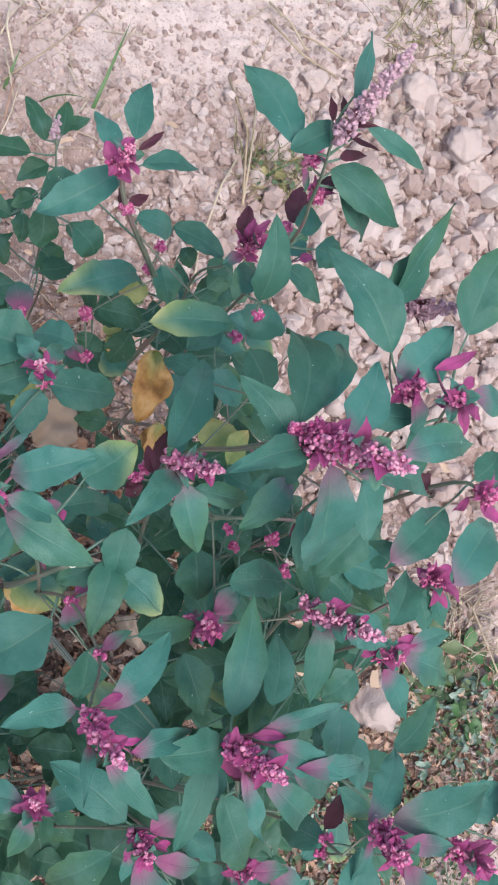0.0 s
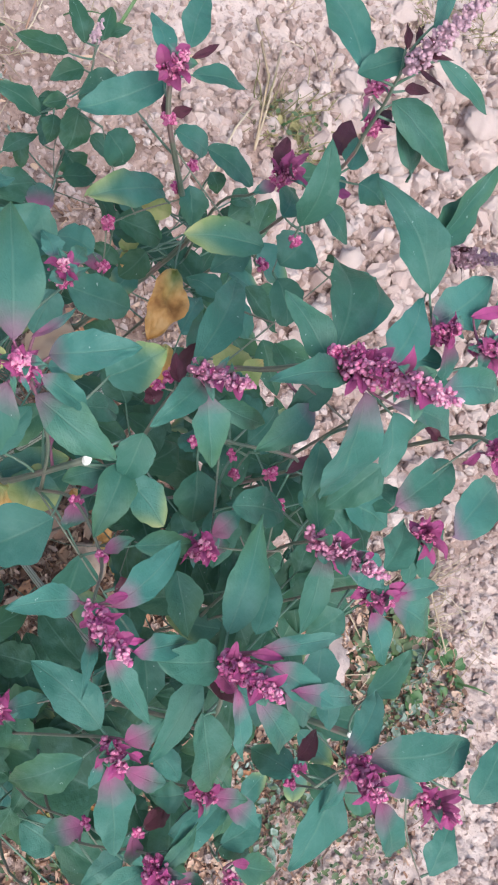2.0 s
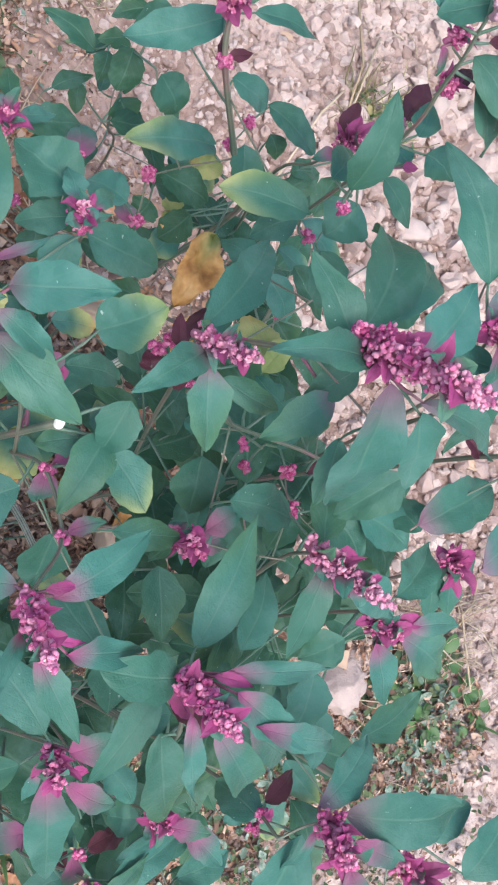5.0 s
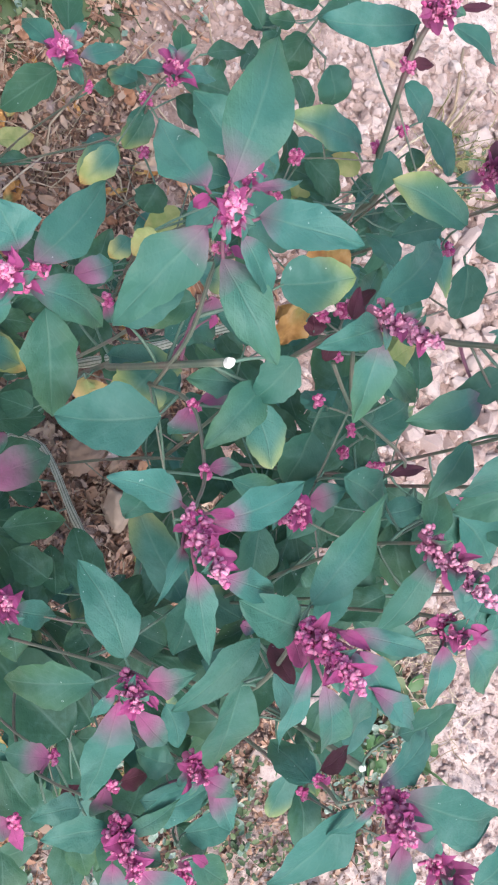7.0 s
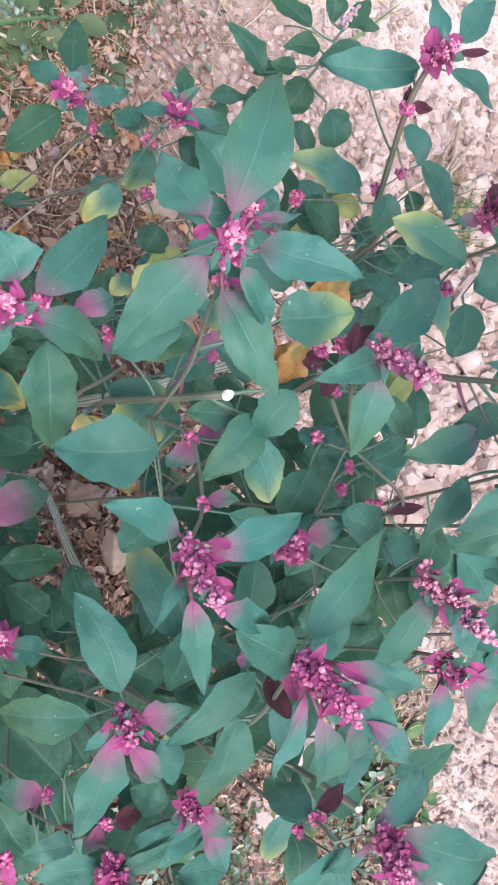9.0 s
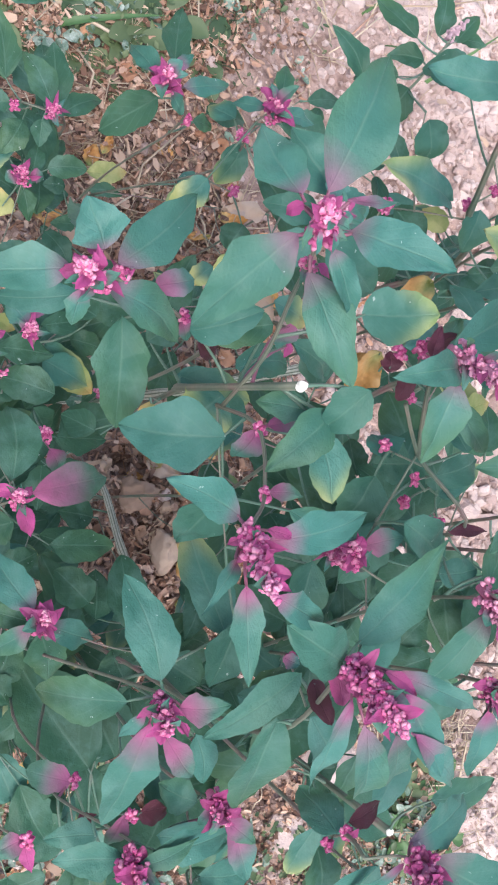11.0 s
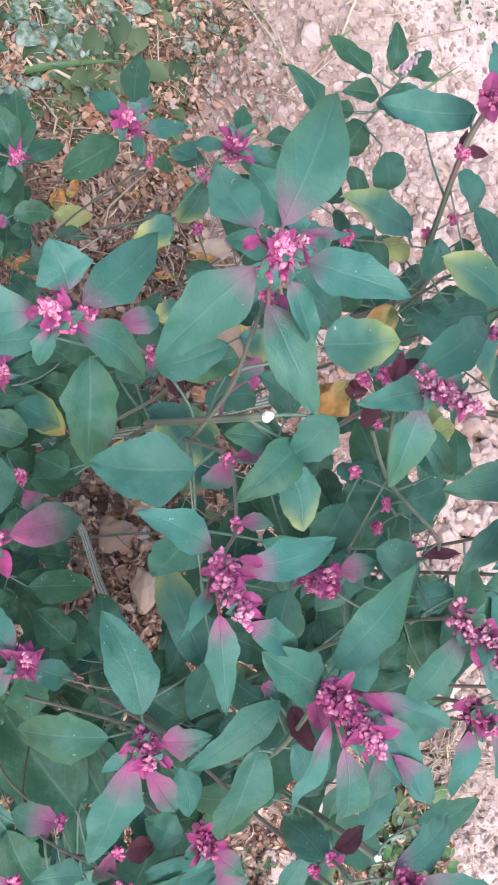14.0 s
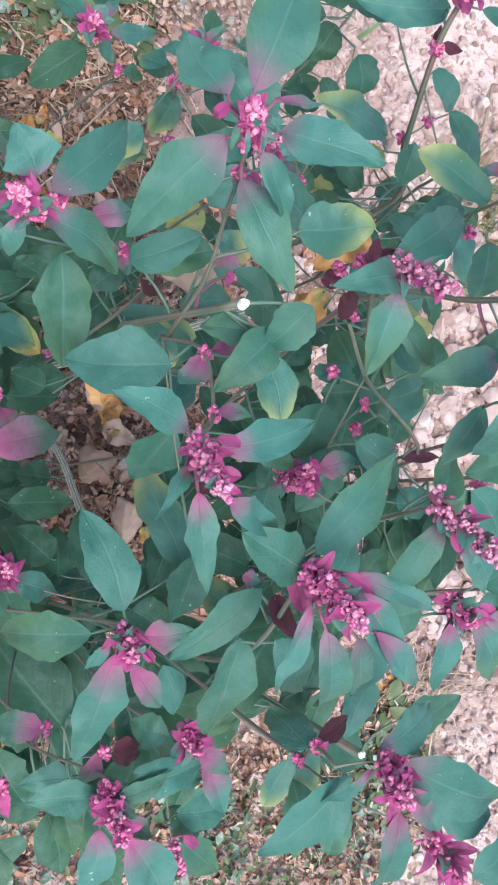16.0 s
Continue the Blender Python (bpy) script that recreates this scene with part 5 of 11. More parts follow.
leaf(bush, "old", (-0.008, 0.379, 0.749), (-0.029, 0.408, 0.746), 0.0264, stalk=(0.003, 0.356, 0.750), turn=2, shape="ovate")
stem(bush, [(0.036, 0.400, 0.281), (0.085, 0.454, 0.299)], 0.0013, 0.0009, "branch")
leaf(bush, "old", (0.089, 0.459, 0.302), (0.134, 0.507, 0.294), 0.0348, stalk=(0.085, 0.454, 0.299), turn=4, shape="rhombic")
stem(bush, [(0.055, 0.414, 0.581), (0.097, 0.354, 0.565)], 0.0013, 0.0009, "branch")
leaf(bush, "old", (0.103, 0.351, 0.570), (0.164, 0.319, 0.571), 0.0422, stalk=(0.097, 0.354, 0.565), turn=-13, shape="rhombic")
leaf(bush, "old", (0.006, 0.421, 0.679), (-0.036, 0.400, 0.662), 0.0317, stalk=(0.018, 0.374, 0.650), turn=-16, shape="rhombic")
leaf(bush, "old", (-0.011, 0.433, 0.664), (-0.036, 0.466, 0.650), 0.0297, stalk=(0.018, 0.374, 0.650), turn=-1, shape="rhombic")
leaf(bush, "old", (0.015, 0.399, 0.683), (-0.031, 0.385, 0.690), 0.0382, stalk=(0.018, 0.374, 0.650), turn=19, shape="rhombic")
stem(bush, [(0.061, 0.418, 0.625), (0.118, 0.460, 0.610)], 0.0013, 0.0009, "branch")
leaf(bush, "old", (0.123, 0.460, 0.613), (0.169, 0.465, 0.604), 0.0314, stalk=(0.118, 0.460, 0.610), turn=10, shape="ovate")
leaf(bush, "yellowing", (-0.008, 0.414, 0.472), (-0.050, 0.434, 0.458), 0.0266, stalk=(0.040, 0.400, 0.450), turn=14, shape="rhombic")
leaf(bush, "old", (0.095, 0.414, 0.793), (0.120, 0.388, 0.775), 0.0300, stalk=(0.081, 0.437, 0.800), turn=21, shape="ovate")
leaf(bush, "old", (0.062, 0.347, 0.764), (0.098, 0.338, 0.767), 0.0242, stalk=(0.003, 0.356, 0.750), turn=20, shape="ovate")
leaf(bush, "old", (-0.034, 0.360, 0.757), (-0.085, 0.371, 0.754), 0.0300, stalk=(0.003, 0.356, 0.750), turn=-11, shape="rhombic")
leaf(bush, "old", (0.016, 0.380, 0.665), (0.019, 0.438, 0.645), 0.0359, stalk=(0.018, 0.374, 0.650), turn=4, shape="rhombic")
stem(bush, [(0.081, 0.437, 0.800), (0.027, 0.488, 0.787)], 0.0013, 0.0009, "branch")
leaf(bush, "old", (0.021, 0.489, 0.789), (-0.016, 0.500, 0.780), 0.0282, stalk=(0.027, 0.488, 0.787), turn=11, shape="ovate")
stem(bush, [(0.034, 0.400, 0.169), (0.035, 0.342, 0.200)], 0.0013, 0.0009, "branch")
leaf(bush, "old", (0.037, 0.337, 0.203), (0.054, 0.293, 0.195), 0.0250, stalk=(0.035, 0.342, 0.200), turn=-8, shape="ovate")
leaf(bush, "green", (0.117, 0.479, 0.800), (0.125, 0.517, 0.787), 0.0256, stalk=(0.080, 0.438, 0.800), turn=-1, shape="rhombic")
leaf(bush, "old", (-0.007, 0.355, 0.730), (-0.043, 0.333, 0.728), 0.0211, stalk=(0.003, 0.356, 0.750), turn=10, shape="ovate")
leaf(bush, "old", (0.035, 0.409, 0.427), (0.005, 0.449, 0.414), 0.0321, stalk=(0.040, 0.400, 0.450), turn=-21, shape="rhombic")
stem(bush, [(0.076, 0.432, 0.756), (0.144, 0.457, 0.743)], 0.0013, 0.0009, "branch")
leaf(bush, "old", (0.148, 0.460, 0.746), (0.183, 0.488, 0.732), 0.0253, stalk=(0.144, 0.457, 0.743), turn=2, shape="ovate")
leaf(bush, "old", (0.065, 0.335, 0.178), (0.096, 0.298, 0.169), 0.0275, stalk=(0.035, 0.353, 0.194), turn=-17, shape="ovate")
stem(bush, [(0.033, 0.391, 0.550), (-0.014, 0.365, 0.527)], 0.0013, 0.0009, "branch")
leaf(bush, "old", (-0.020, 0.363, 0.529), (-0.076, 0.344, 0.517), 0.0401, stalk=(-0.014, 0.365, 0.527), turn=13, shape="rhombic")
leaf(bush, "old", (0.116, 0.463, 0.766), (0.149, 0.489, 0.760), 0.0233, stalk=(0.119, 0.448, 0.748), turn=1, shape="ovate")
leaf(bush, "old", (0.001, 0.323, 0.217), (-0.021, 0.281, 0.204), 0.0292, stalk=(0.035, 0.342, 0.200), turn=-17, shape="ovate")
stem(bush, [(0.079, 0.380, 0.572), (0.128, 0.430, 0.560)], 0.0013, 0.0009, "branch")
leaf(bush, "old", (0.133, 0.430, 0.562), (0.189, 0.436, 0.541), 0.0334, stalk=(0.128, 0.430, 0.560), turn=22, shape="ovate")
leaf(bush, "old", (0.075, 0.441, 0.729), (0.098, 0.504, 0.702), 0.0399, stalk=(0.071, 0.428, 0.713), turn=1, shape="ovate")

# far right plant
bush = plant("tree spinach with deep magenta young shoots", (0.100, 0.550, 0.000))
stem(bush, [(0.100, 0.550, 0.000), (0.090, 0.500, 0.500), (0.060, 0.440, 0.950), (0.036, 0.410, 1.070)], 0.0035, 0.0016)
stem(bush, [(0.070, 0.460, 0.900), (0.066, 0.430, 1.030), (0.055, 0.418, 1.090)], 0.0028, 0.0016)
stem(bush, [(0.090, 0.500, 0.550), (0.101, 0.444, 0.980), (0.127, 0.440, 1.030)], 0.0030, 0.0022)
stem(bush, [(0.036, 0.410, 1.070), (0.033, 0.402, 1.080)], 0.0014, 0.0010, "branch")
spike(bush, (0.033, 0.402, 1.080), (0.035, 0.402, 1.100), 0.0134, 0.10, 0.00, 60)
spike(bush, (0.054, 0.417, 1.090), (0.056, 0.411, 1.110), 0.0147, 0.10, 0.00, 60)
stem(bush, [(0.127, 0.440, 1.030), (0.120, 0.436, 1.030)], 0.0014, 0.0010, "branch")
spike(bush, (0.120, 0.436, 1.030), (0.122, 0.433, 1.050), 0.0146, 0.05, 0.00, 50)
stem(bush, [(0.042, 0.418, 1.040), (-0.006, 0.466, 1.050)], 0.0014, 0.0010, "branch")
spike(bush, (-0.006, 0.466, 1.050), (0.016, 0.470, 1.090), 0.0146, 0.70, 0.80, 120)
leaf(bush, "blush", (0.027, 0.403, 1.080), (0.022, 0.464, 1.080), 0.0302, stalk=(0.033, 0.402, 1.080))
leaf(bush, "rosy", (0.039, 0.403, 1.085), (0.060, 0.407, 1.060), 0.0170, stalk=(0.033, 0.402, 1.080), shape="ovate")
leaf(bush, "magenta", (0.034, 0.423, 1.090), (0.042, 0.458, 1.090), 0.0092, stalk=(0.055, 0.418, 1.090), shape="lance")
leaf(bush, "magenta", (0.034, 0.403, 1.085), (0.034, 0.397, 1.070), 0.0084, stalk=(0.033, 0.402, 1.080), shape="lance")
leaf(bush, "young", (0.060, 0.433, 1.090), (0.086, 0.477, 1.060), 0.0217, stalk=(0.055, 0.418, 1.090))
leaf(bush, "magenta", (0.061, 0.418, 1.090), (0.078, 0.425, 1.070), 0.0109, stalk=(0.055, 0.418, 1.090), shape="lance")
leaf(bush, "magenta", (0.055, 0.418, 1.090), (0.050, 0.412, 1.085), 0.0091, shape="lance")
leaf(bush, "magenta", (0.054, 0.431, 1.090), (0.054, 0.448, 1.085), 0.0078, stalk=(0.055, 0.418, 1.090), shape="lance")
leaf(bush, "magenta", (0.063, 0.422, 1.095), (0.076, 0.434, 1.080), 0.0085, stalk=(0.055, 0.418, 1.090), shape="lance")
leaf(bush, "green", (0.011, 0.414, 1.080), (-0.064, 0.424, 1.080), 0.0367, stalk=(0.034, 0.403, 1.079))
leaf(bush, "green", (-0.012, 0.433, 1.080), (-0.038, 0.509, 1.100), 0.0202, stalk=(0.005, 0.455, 1.048), turn=35)
leaf(bush, "green", (-0.012, 0.433, 1.080), (-0.029, 0.486, 1.080), 0.0252, stalk=(0.005, 0.455, 1.048), turn=-10)
leaf(bush, "green", (0.030, 0.451, 1.100), (0.003, 0.505, 1.120), 0.0341, stalk=(0.055, 0.418, 1.090))
leaf(bush, "green", (0.056, 0.407, 1.060), (0.087, 0.404, 1.000), 0.0215, stalk=(0.061, 0.424, 1.060))
leaf(bush, "green", (0.051, 0.412, 1.060), (0.023, 0.384, 1.050), 0.0207, stalk=(0.039, 0.414, 1.055))
stem(bush, [(0.114, 0.442, 1.005), (0.117, 0.366, 0.998)], 0.0013, 0.0009, "branch")
leaf(bush, "blush", (0.117, 0.372, 1.000), (0.120, 0.442, 0.980), 0.0339, shape="ovate")
leaf(bush, "blush", (0.155, 0.397, 1.000), (0.149, 0.468, 0.980), 0.0363, shape="ovate")
leaf(bush, "magenta", (0.115, 0.435, 1.030), (0.124, 0.457, 1.030), 0.0118, stalk=(0.120, 0.436, 1.030), shape="lance")
leaf(bush, "magenta", (0.124, 0.432, 1.030), (0.146, 0.444, 1.020), 0.0110, stalk=(0.122, 0.437, 1.030), shape="lance")
leaf(bush, "magenta", (0.117, 0.436, 1.020), (0.120, 0.433, 1.000), 0.0082, stalk=(0.121, 0.441, 1.018), shape="lance")
leaf(bush, "dark", (0.102, 0.443, 0.980), (0.085, 0.439, 0.980), 0.0124)
leaf(bush, "green", (0.115, 0.463, 1.000), (0.114, 0.502, 0.990), 0.0235, stalk=(0.111, 0.443, 0.999))
leaf(bush, "old", (0.130, 0.438, 0.598), (0.167, 0.419, 0.591), 0.0273, stalk=(0.091, 0.493, 0.604), turn=5, shape="ovate")
stem(bush, [(0.096, 0.531, 0.188), (0.090, 0.588, 0.219)], 0.0013, 0.0009, "branch")
leaf(bush, "old", (0.090, 0.594, 0.223), (0.085, 0.642, 0.218), 0.0297, stalk=(0.090, 0.588, 0.219), turn=20, shape="rhombic")
leaf(bush, "old", (0.065, 0.469, 0.578), (0.005, 0.440, 0.567), 0.0447, stalk=(0.086, 0.492, 0.556), turn=-21, shape="ovate")
stem(bush, [(0.091, 0.493, 0.604), (0.137, 0.556, 0.594)], 0.0013, 0.0009, "branch")
leaf(bush, "old", (0.138, 0.562, 0.599), (0.148, 0.619, 0.605), 0.0366, stalk=(0.137, 0.556, 0.594), turn=16, shape="ovate")
leaf(bush, "old", (0.143, 0.477, 0.746), (0.198, 0.493, 0.738), 0.0383, stalk=(0.095, 0.472, 0.765), turn=4, shape="rhombic")
leaf(bush, "old", (0.105, 0.574, 0.286), (0.101, 0.621, 0.284), 0.0312, stalk=(0.095, 0.525, 0.250), turn=5, shape="rhombic")
leaf(bush, "old", (0.040, 0.512, 0.488), (-0.013, 0.520, 0.465), 0.0312, stalk=(0.090, 0.500, 0.500), turn=-19, shape="ovate")
leaf(bush, "old", (0.101, 0.443, 0.617), (0.100, 0.377, 0.610), 0.0444, stalk=(0.082, 0.485, 0.613), turn=23, shape="ovate")
leaf(bush, "old", (0.076, 0.461, 0.732), (0.024, 0.413, 0.721), 0.0321, stalk=(0.075, 0.470, 0.725), turn=5, shape="ovate")
leaf(bush, "old", (0.073, 0.476, 0.639), (0.035, 0.467, 0.616), 0.0394, stalk=(0.082, 0.485, 0.613), turn=19, shape="rhombic")
leaf(bush, "old", (0.123, 0.467, 0.751), (0.188, 0.474, 0.748), 0.0423, stalk=(0.095, 0.472, 0.765), turn=23, shape="rhombic")
leaf(bush, "old", (0.130, 0.447, 0.623), (0.179, 0.395, 0.597), 0.0424, stalk=(0.082, 0.485, 0.613), turn=-24, shape="rhombic")
stem(bush, [(0.094, 0.519, 0.312), (0.103, 0.588, 0.342)], 0.0013, 0.0009, "branch")
leaf(bush, "old", (0.103, 0.594, 0.346), (0.108, 0.648, 0.348), 0.0288, stalk=(0.103, 0.588, 0.342), turn=-14, shape="rhombic")
leaf(bush, "old", (0.103, 0.528, 0.666), (0.139, 0.571, 0.668), 0.0320, stalk=(0.093, 0.486, 0.657), turn=11, shape="ovate")
stem(bush, [(0.095, 0.525, 0.250), (0.145, 0.580, 0.282)], 0.0013, 0.0009, "branch")
leaf(bush, "old", (0.149, 0.584, 0.287), (0.184, 0.619, 0.290), 0.0343, stalk=(0.145, 0.580, 0.282), turn=8, shape="ovate")
leaf(bush, "old", (0.135, 0.589, 0.318), (0.166, 0.617, 0.305), 0.0238, stalk=(0.145, 0.580, 0.282), turn=2, shape="rhombic")
stem(bush, [(0.086, 0.492, 0.556), (0.148, 0.454, 0.551)], 0.0013, 0.0009, "branch")
leaf(bush, "old", (0.153, 0.450, 0.556), (0.194, 0.421, 0.563), 0.0340, stalk=(0.148, 0.454, 0.551), turn=-4, shape="rhombic")
leaf(bush, "old", (0.063, 0.498, 0.708), (0.026, 0.519, 0.705), 0.0283, stalk=(0.094, 0.479, 0.711), turn=17, shape="rhombic")
leaf(bush, "old", (0.074, 0.505, 0.657), (0.024, 0.529, 0.650), 0.0356, stalk=(0.093, 0.486, 0.657), shape="rhombic")
stem(bush, [(0.079, 0.477, 0.669), (0.076, 0.413, 0.655)], 0.0013, 0.0009, "branch")
leaf(bush, "old", (0.078, 0.408, 0.657), (0.104, 0.351, 0.634), 0.0386, stalk=(0.076, 0.413, 0.655), turn=-25, shape="rhombic")
stem(bush, [(0.091, 0.506, 0.438), (0.151, 0.544, 0.459)], 0.0013, 0.0009, "branch")
leaf(bush, "old", (0.155, 0.547, 0.460), (0.208, 0.583, 0.435), 0.0293, stalk=(0.151, 0.544, 0.459), turn=6, shape="ovate")
leaf(bush, "old", (0.091, 0.481, 0.605), (0.122, 0.437, 0.607), 0.0279, stalk=(0.091, 0.493, 0.604), turn=5, shape="ovate")
stem(bush, [(0.094, 0.479, 0.711), (0.151, 0.449, 0.713)], 0.0013, 0.0009, "branch")
leaf(bush, "old", (0.156, 0.447, 0.716), (0.218, 0.417, 0.699), 0.0405, stalk=(0.151, 0.449, 0.713), turn=23, shape="rhombic")
leaf(bush, "old", (0.120, 0.471, 0.786), (0.180, 0.473, 0.775), 0.0404, stalk=(0.095, 0.472, 0.765), turn=-2, shape="rhombic")
leaf(bush, "old", (0.037, 0.498, 0.479), (-0.017, 0.506, 0.474), 0.0363, stalk=(0.090, 0.500, 0.500), turn=-18, shape="rhombic")
leaf(bush, "yellowing", (0.121, 0.603, 0.242), (0.147, 0.658, 0.241), 0.0311, stalk=(0.090, 0.588, 0.219), turn=-5, shape="ovate")
leaf(bush, "old", (0.073, 0.425, 0.558), (0.056, 0.379, 0.537), 0.0257, stalk=(0.108, 0.479, 0.554), turn=21, shape="rhombic")
leaf(bush, "old", (0.080, 0.570, 0.211), (0.066, 0.612, 0.200), 0.0310, stalk=(0.092, 0.572, 0.210), turn=16, shape="ovate")
stem(bush, [(0.092, 0.512, 0.375), (0.040, 0.455, 0.385)], 0.0013, 0.0009, "branch")
leaf(bush, "old", (0.035, 0.452, 0.388), (0.010, 0.439, 0.384), 0.0207, stalk=(0.040, 0.455, 0.385), turn=-18, shape="ovate")
leaf(bush, "yellowing", (0.054, 0.526, 0.632), (0.024, 0.547, 0.624), 0.0213, stalk=(0.082, 0.485, 0.613), turn=-17, shape="ovate")
leaf(bush, "old", (0.080, 0.559, 0.129), (0.031, 0.600, 0.101), 0.0445, stalk=(0.098, 0.538, 0.125), turn=-24, shape="rhombic")
leaf(bush, "old", (0.114, 0.461, 0.511), (0.160, 0.418, 0.517), 0.0284, stalk=(0.090, 0.500, 0.500), turn=17, shape="ovate")
leaf(bush, "old", (0.049, 0.473, 0.744), (0.009, 0.468, 0.743), 0.0275, stalk=(0.075, 0.470, 0.725), turn=11, shape="rhombic")
leaf(bush, "old", (0.042, 0.468, 0.629), (0.000, 0.435, 0.615), 0.0281, stalk=(0.082, 0.485, 0.613), turn=-14, shape="ovate")
leaf(bush, "yellowing", (0.063, 0.506, 0.613), (0.022, 0.527, 0.618), 0.0273, stalk=(0.082, 0.485, 0.613), turn=7, shape="rhombic")
leaf(bush, "old", (0.149, 0.514, 0.655), (0.204, 0.535, 0.657), 0.0413, stalk=(0.093, 0.486, 0.657), turn=-21, shape="rhombic")
leaf(bush, "old", (0.109, 0.531, 0.615), (0.151, 0.593, 0.607), 0.0365, stalk=(0.114, 0.525, 0.599), turn=24, shape="rhombic")
leaf(bush, "yellowing", (0.101, 0.470, 0.814), (0.152, 0.478, 0.808), 0.0360, stalk=(0.097, 0.465, 0.819), turn=12, shape="rhombic")
leaf(bush, "old", (0.088, 0.538, 0.149), (0.056, 0.545, 0.133), 0.0225, stalk=(0.098, 0.538, 0.125), turn=-13, shape="ovate")
leaf(bush, "old", (0.102, 0.514, 0.586), (0.123, 0.562, 0.570), 0.0253, stalk=(0.107, 0.515, 0.601), turn=1, shape="ovate")
leaf(bush, "old", (0.079, 0.519, 0.628), (0.076, 0.564, 0.615), 0.0244, stalk=(0.097, 0.501, 0.603), turn=10, shape="ovate")
leaf(bush, "old", (0.030, 0.506, 0.576), (-0.005, 0.511, 0.559), 0.0303, stalk=(0.086, 0.492, 0.556), turn=-20, shape="ovate")
leaf(bush, "yellowing", (0.076, 0.523, 0.270), (0.014, 0.523, 0.264), 0.0355, stalk=(0.095, 0.525, 0.250), turn=4, shape="ovate")
stem(bush, [(0.082, 0.485, 0.613), (0.033, 0.517, 0.647)], 0.0013, 0.0009, "branch")
leaf(bush, "old", (0.029, 0.520, 0.648), (-0.027, 0.559, 0.621), 0.0347, stalk=(0.033, 0.517, 0.647), turn=-17, shape="rhombic")
leaf(bush, "yellowing", (0.141, 0.477, 0.252), (0.198, 0.436, 0.248), 0.0444, stalk=(0.095, 0.525, 0.250), turn=-20, shape="ovate")
leaf(bush, "old", (0.141, 0.515, 0.629), (0.188, 0.511, 0.629), 0.0307, stalk=(0.117, 0.529, 0.598), turn=-25, shape="ovate")
leaf(bush, "old", (0.064, 0.485, 0.401), (0.028, 0.460, 0.388), 0.0225, stalk=(0.065, 0.482, 0.380), turn=20, shape="rhombic")

# back plant
bush = plant("tree spinach with a long greyish pink flower spike", (-0.120, 0.620, 0.000))
stem(bush, [(-0.120, 0.620, 0.000), (-0.120, 0.580, 0.450), (-0.091, 0.476, 0.950), (-0.098, 0.457, 1.060), (-0.108, 0.444, 1.120)], 0.0035, 0.0016)
stem(bush, [(-0.120, 0.580, 0.500), (-0.148, 0.540, 0.740), (-0.136, 0.543, 0.800), (-0.127, 0.531, 0.860)], 0.0030, 0.0016)
spike(bush, (-0.106, 0.444, 1.125), (-0.110, 0.458, 1.200), 0.0128, 0.80, 0.85, 190)
stem(bush, [(-0.102, 0.452, 1.083), (-0.114, 0.454, 1.080)], 0.0014, 0.0010, "branch")
spike(bush, (-0.114, 0.454, 1.080), (-0.113, 0.460, 1.090), 0.0118, 0.15, 0.00, 40)
spike(bush, (-0.099, 0.464, 1.050), (-0.097, 0.465, 1.060), 0.0124, 0.10, 0.00, 40)
spike(bush, (-0.126, 0.527, 0.860), (-0.124, 0.532, 0.880), 0.0203, 0.30, 0.00, 60)
stem(bush, [(-0.093, 0.471, 0.978), (-0.103, 0.484, 0.980)], 0.0014, 0.0010, "branch")
spike(bush, (-0.103, 0.484, 0.980), (-0.104, 0.486, 0.985), 0.0096, 0.10, 0.00, 24)
stem(bush, [(-0.095, 0.467, 1.005), (-0.062, 0.406, 1.000)], 0.0014, 0.0010, "branch")
spike(bush, (-0.062, 0.406, 1.000), (-0.064, 0.407, 1.005), 0.0082, 0.20, 0.00, 24)
leaf(bush, "green", (-0.121, 0.438, 1.100), (-0.183, 0.453, 1.090), 0.0299, stalk=(-0.105, 0.447, 1.105))
leaf(bush, "green", (-0.113, 0.454, 1.120), (-0.121, 0.432, 1.100), 0.0206, stalk=(-0.108, 0.444, 1.120), shape="ovate")
leaf(bush, "green", (-0.115, 0.448, 1.150), (-0.143, 0.493, 1.150), 0.0161, stalk=(-0.108, 0.444, 1.120), turn=30)
leaf(bush, "green", (-0.103, 0.463, 1.130), (-0.065, 0.496, 1.110), 0.0121, stalk=(-0.108, 0.444, 1.120), turn=20)
leaf(bush, "green", (-0.102, 0.465, 1.080), (-0.050, 0.497, 1.060), 0.0345, stalk=(-0.101, 0.454, 1.075))
leaf(bush, "green", (-0.092, 0.469, 1.070), (-0.059, 0.489, 1.030), 0.0257, stalk=(-0.099, 0.456, 1.068))
leaf(bush, "dark", (-0.115, 0.444, 1.130), (-0.129, 0.456, 1.130), 0.0059, stalk=(-0.108, 0.444, 1.120), shape="lance")
leaf(bush, "dark", (-0.115, 0.452, 1.130), (-0.125, 0.463, 1.130), 0.0052, stalk=(-0.108, 0.444, 1.120), shape="lance")
leaf(bush, "dark", (-0.101, 0.457, 1.100), (-0.095, 0.485, 1.090), 0.0090, stalk=(-0.104, 0.449, 1.098), shape="lance")
leaf(bush, "dark", (-0.106, 0.465, 1.110), (-0.091, 0.487, 1.100), 0.0048, stalk=(-0.105, 0.447, 1.105), shape="lance")
leaf(bush, "dark", (-0.098, 0.469, 1.050), (-0.103, 0.489, 1.050), 0.0110, stalk=(-0.097, 0.460, 1.046))
leaf(bush, "rosy", (-0.112, 0.446, 1.080), (-0.103, 0.453, 1.060), 0.0105, stalk=(-0.111, 0.453, 1.081))
leaf(bush, "dark", (-0.105, 0.490, 0.980), (-0.122, 0.519, 0.980), 0.0210, stalk=(-0.103, 0.484, 0.980))
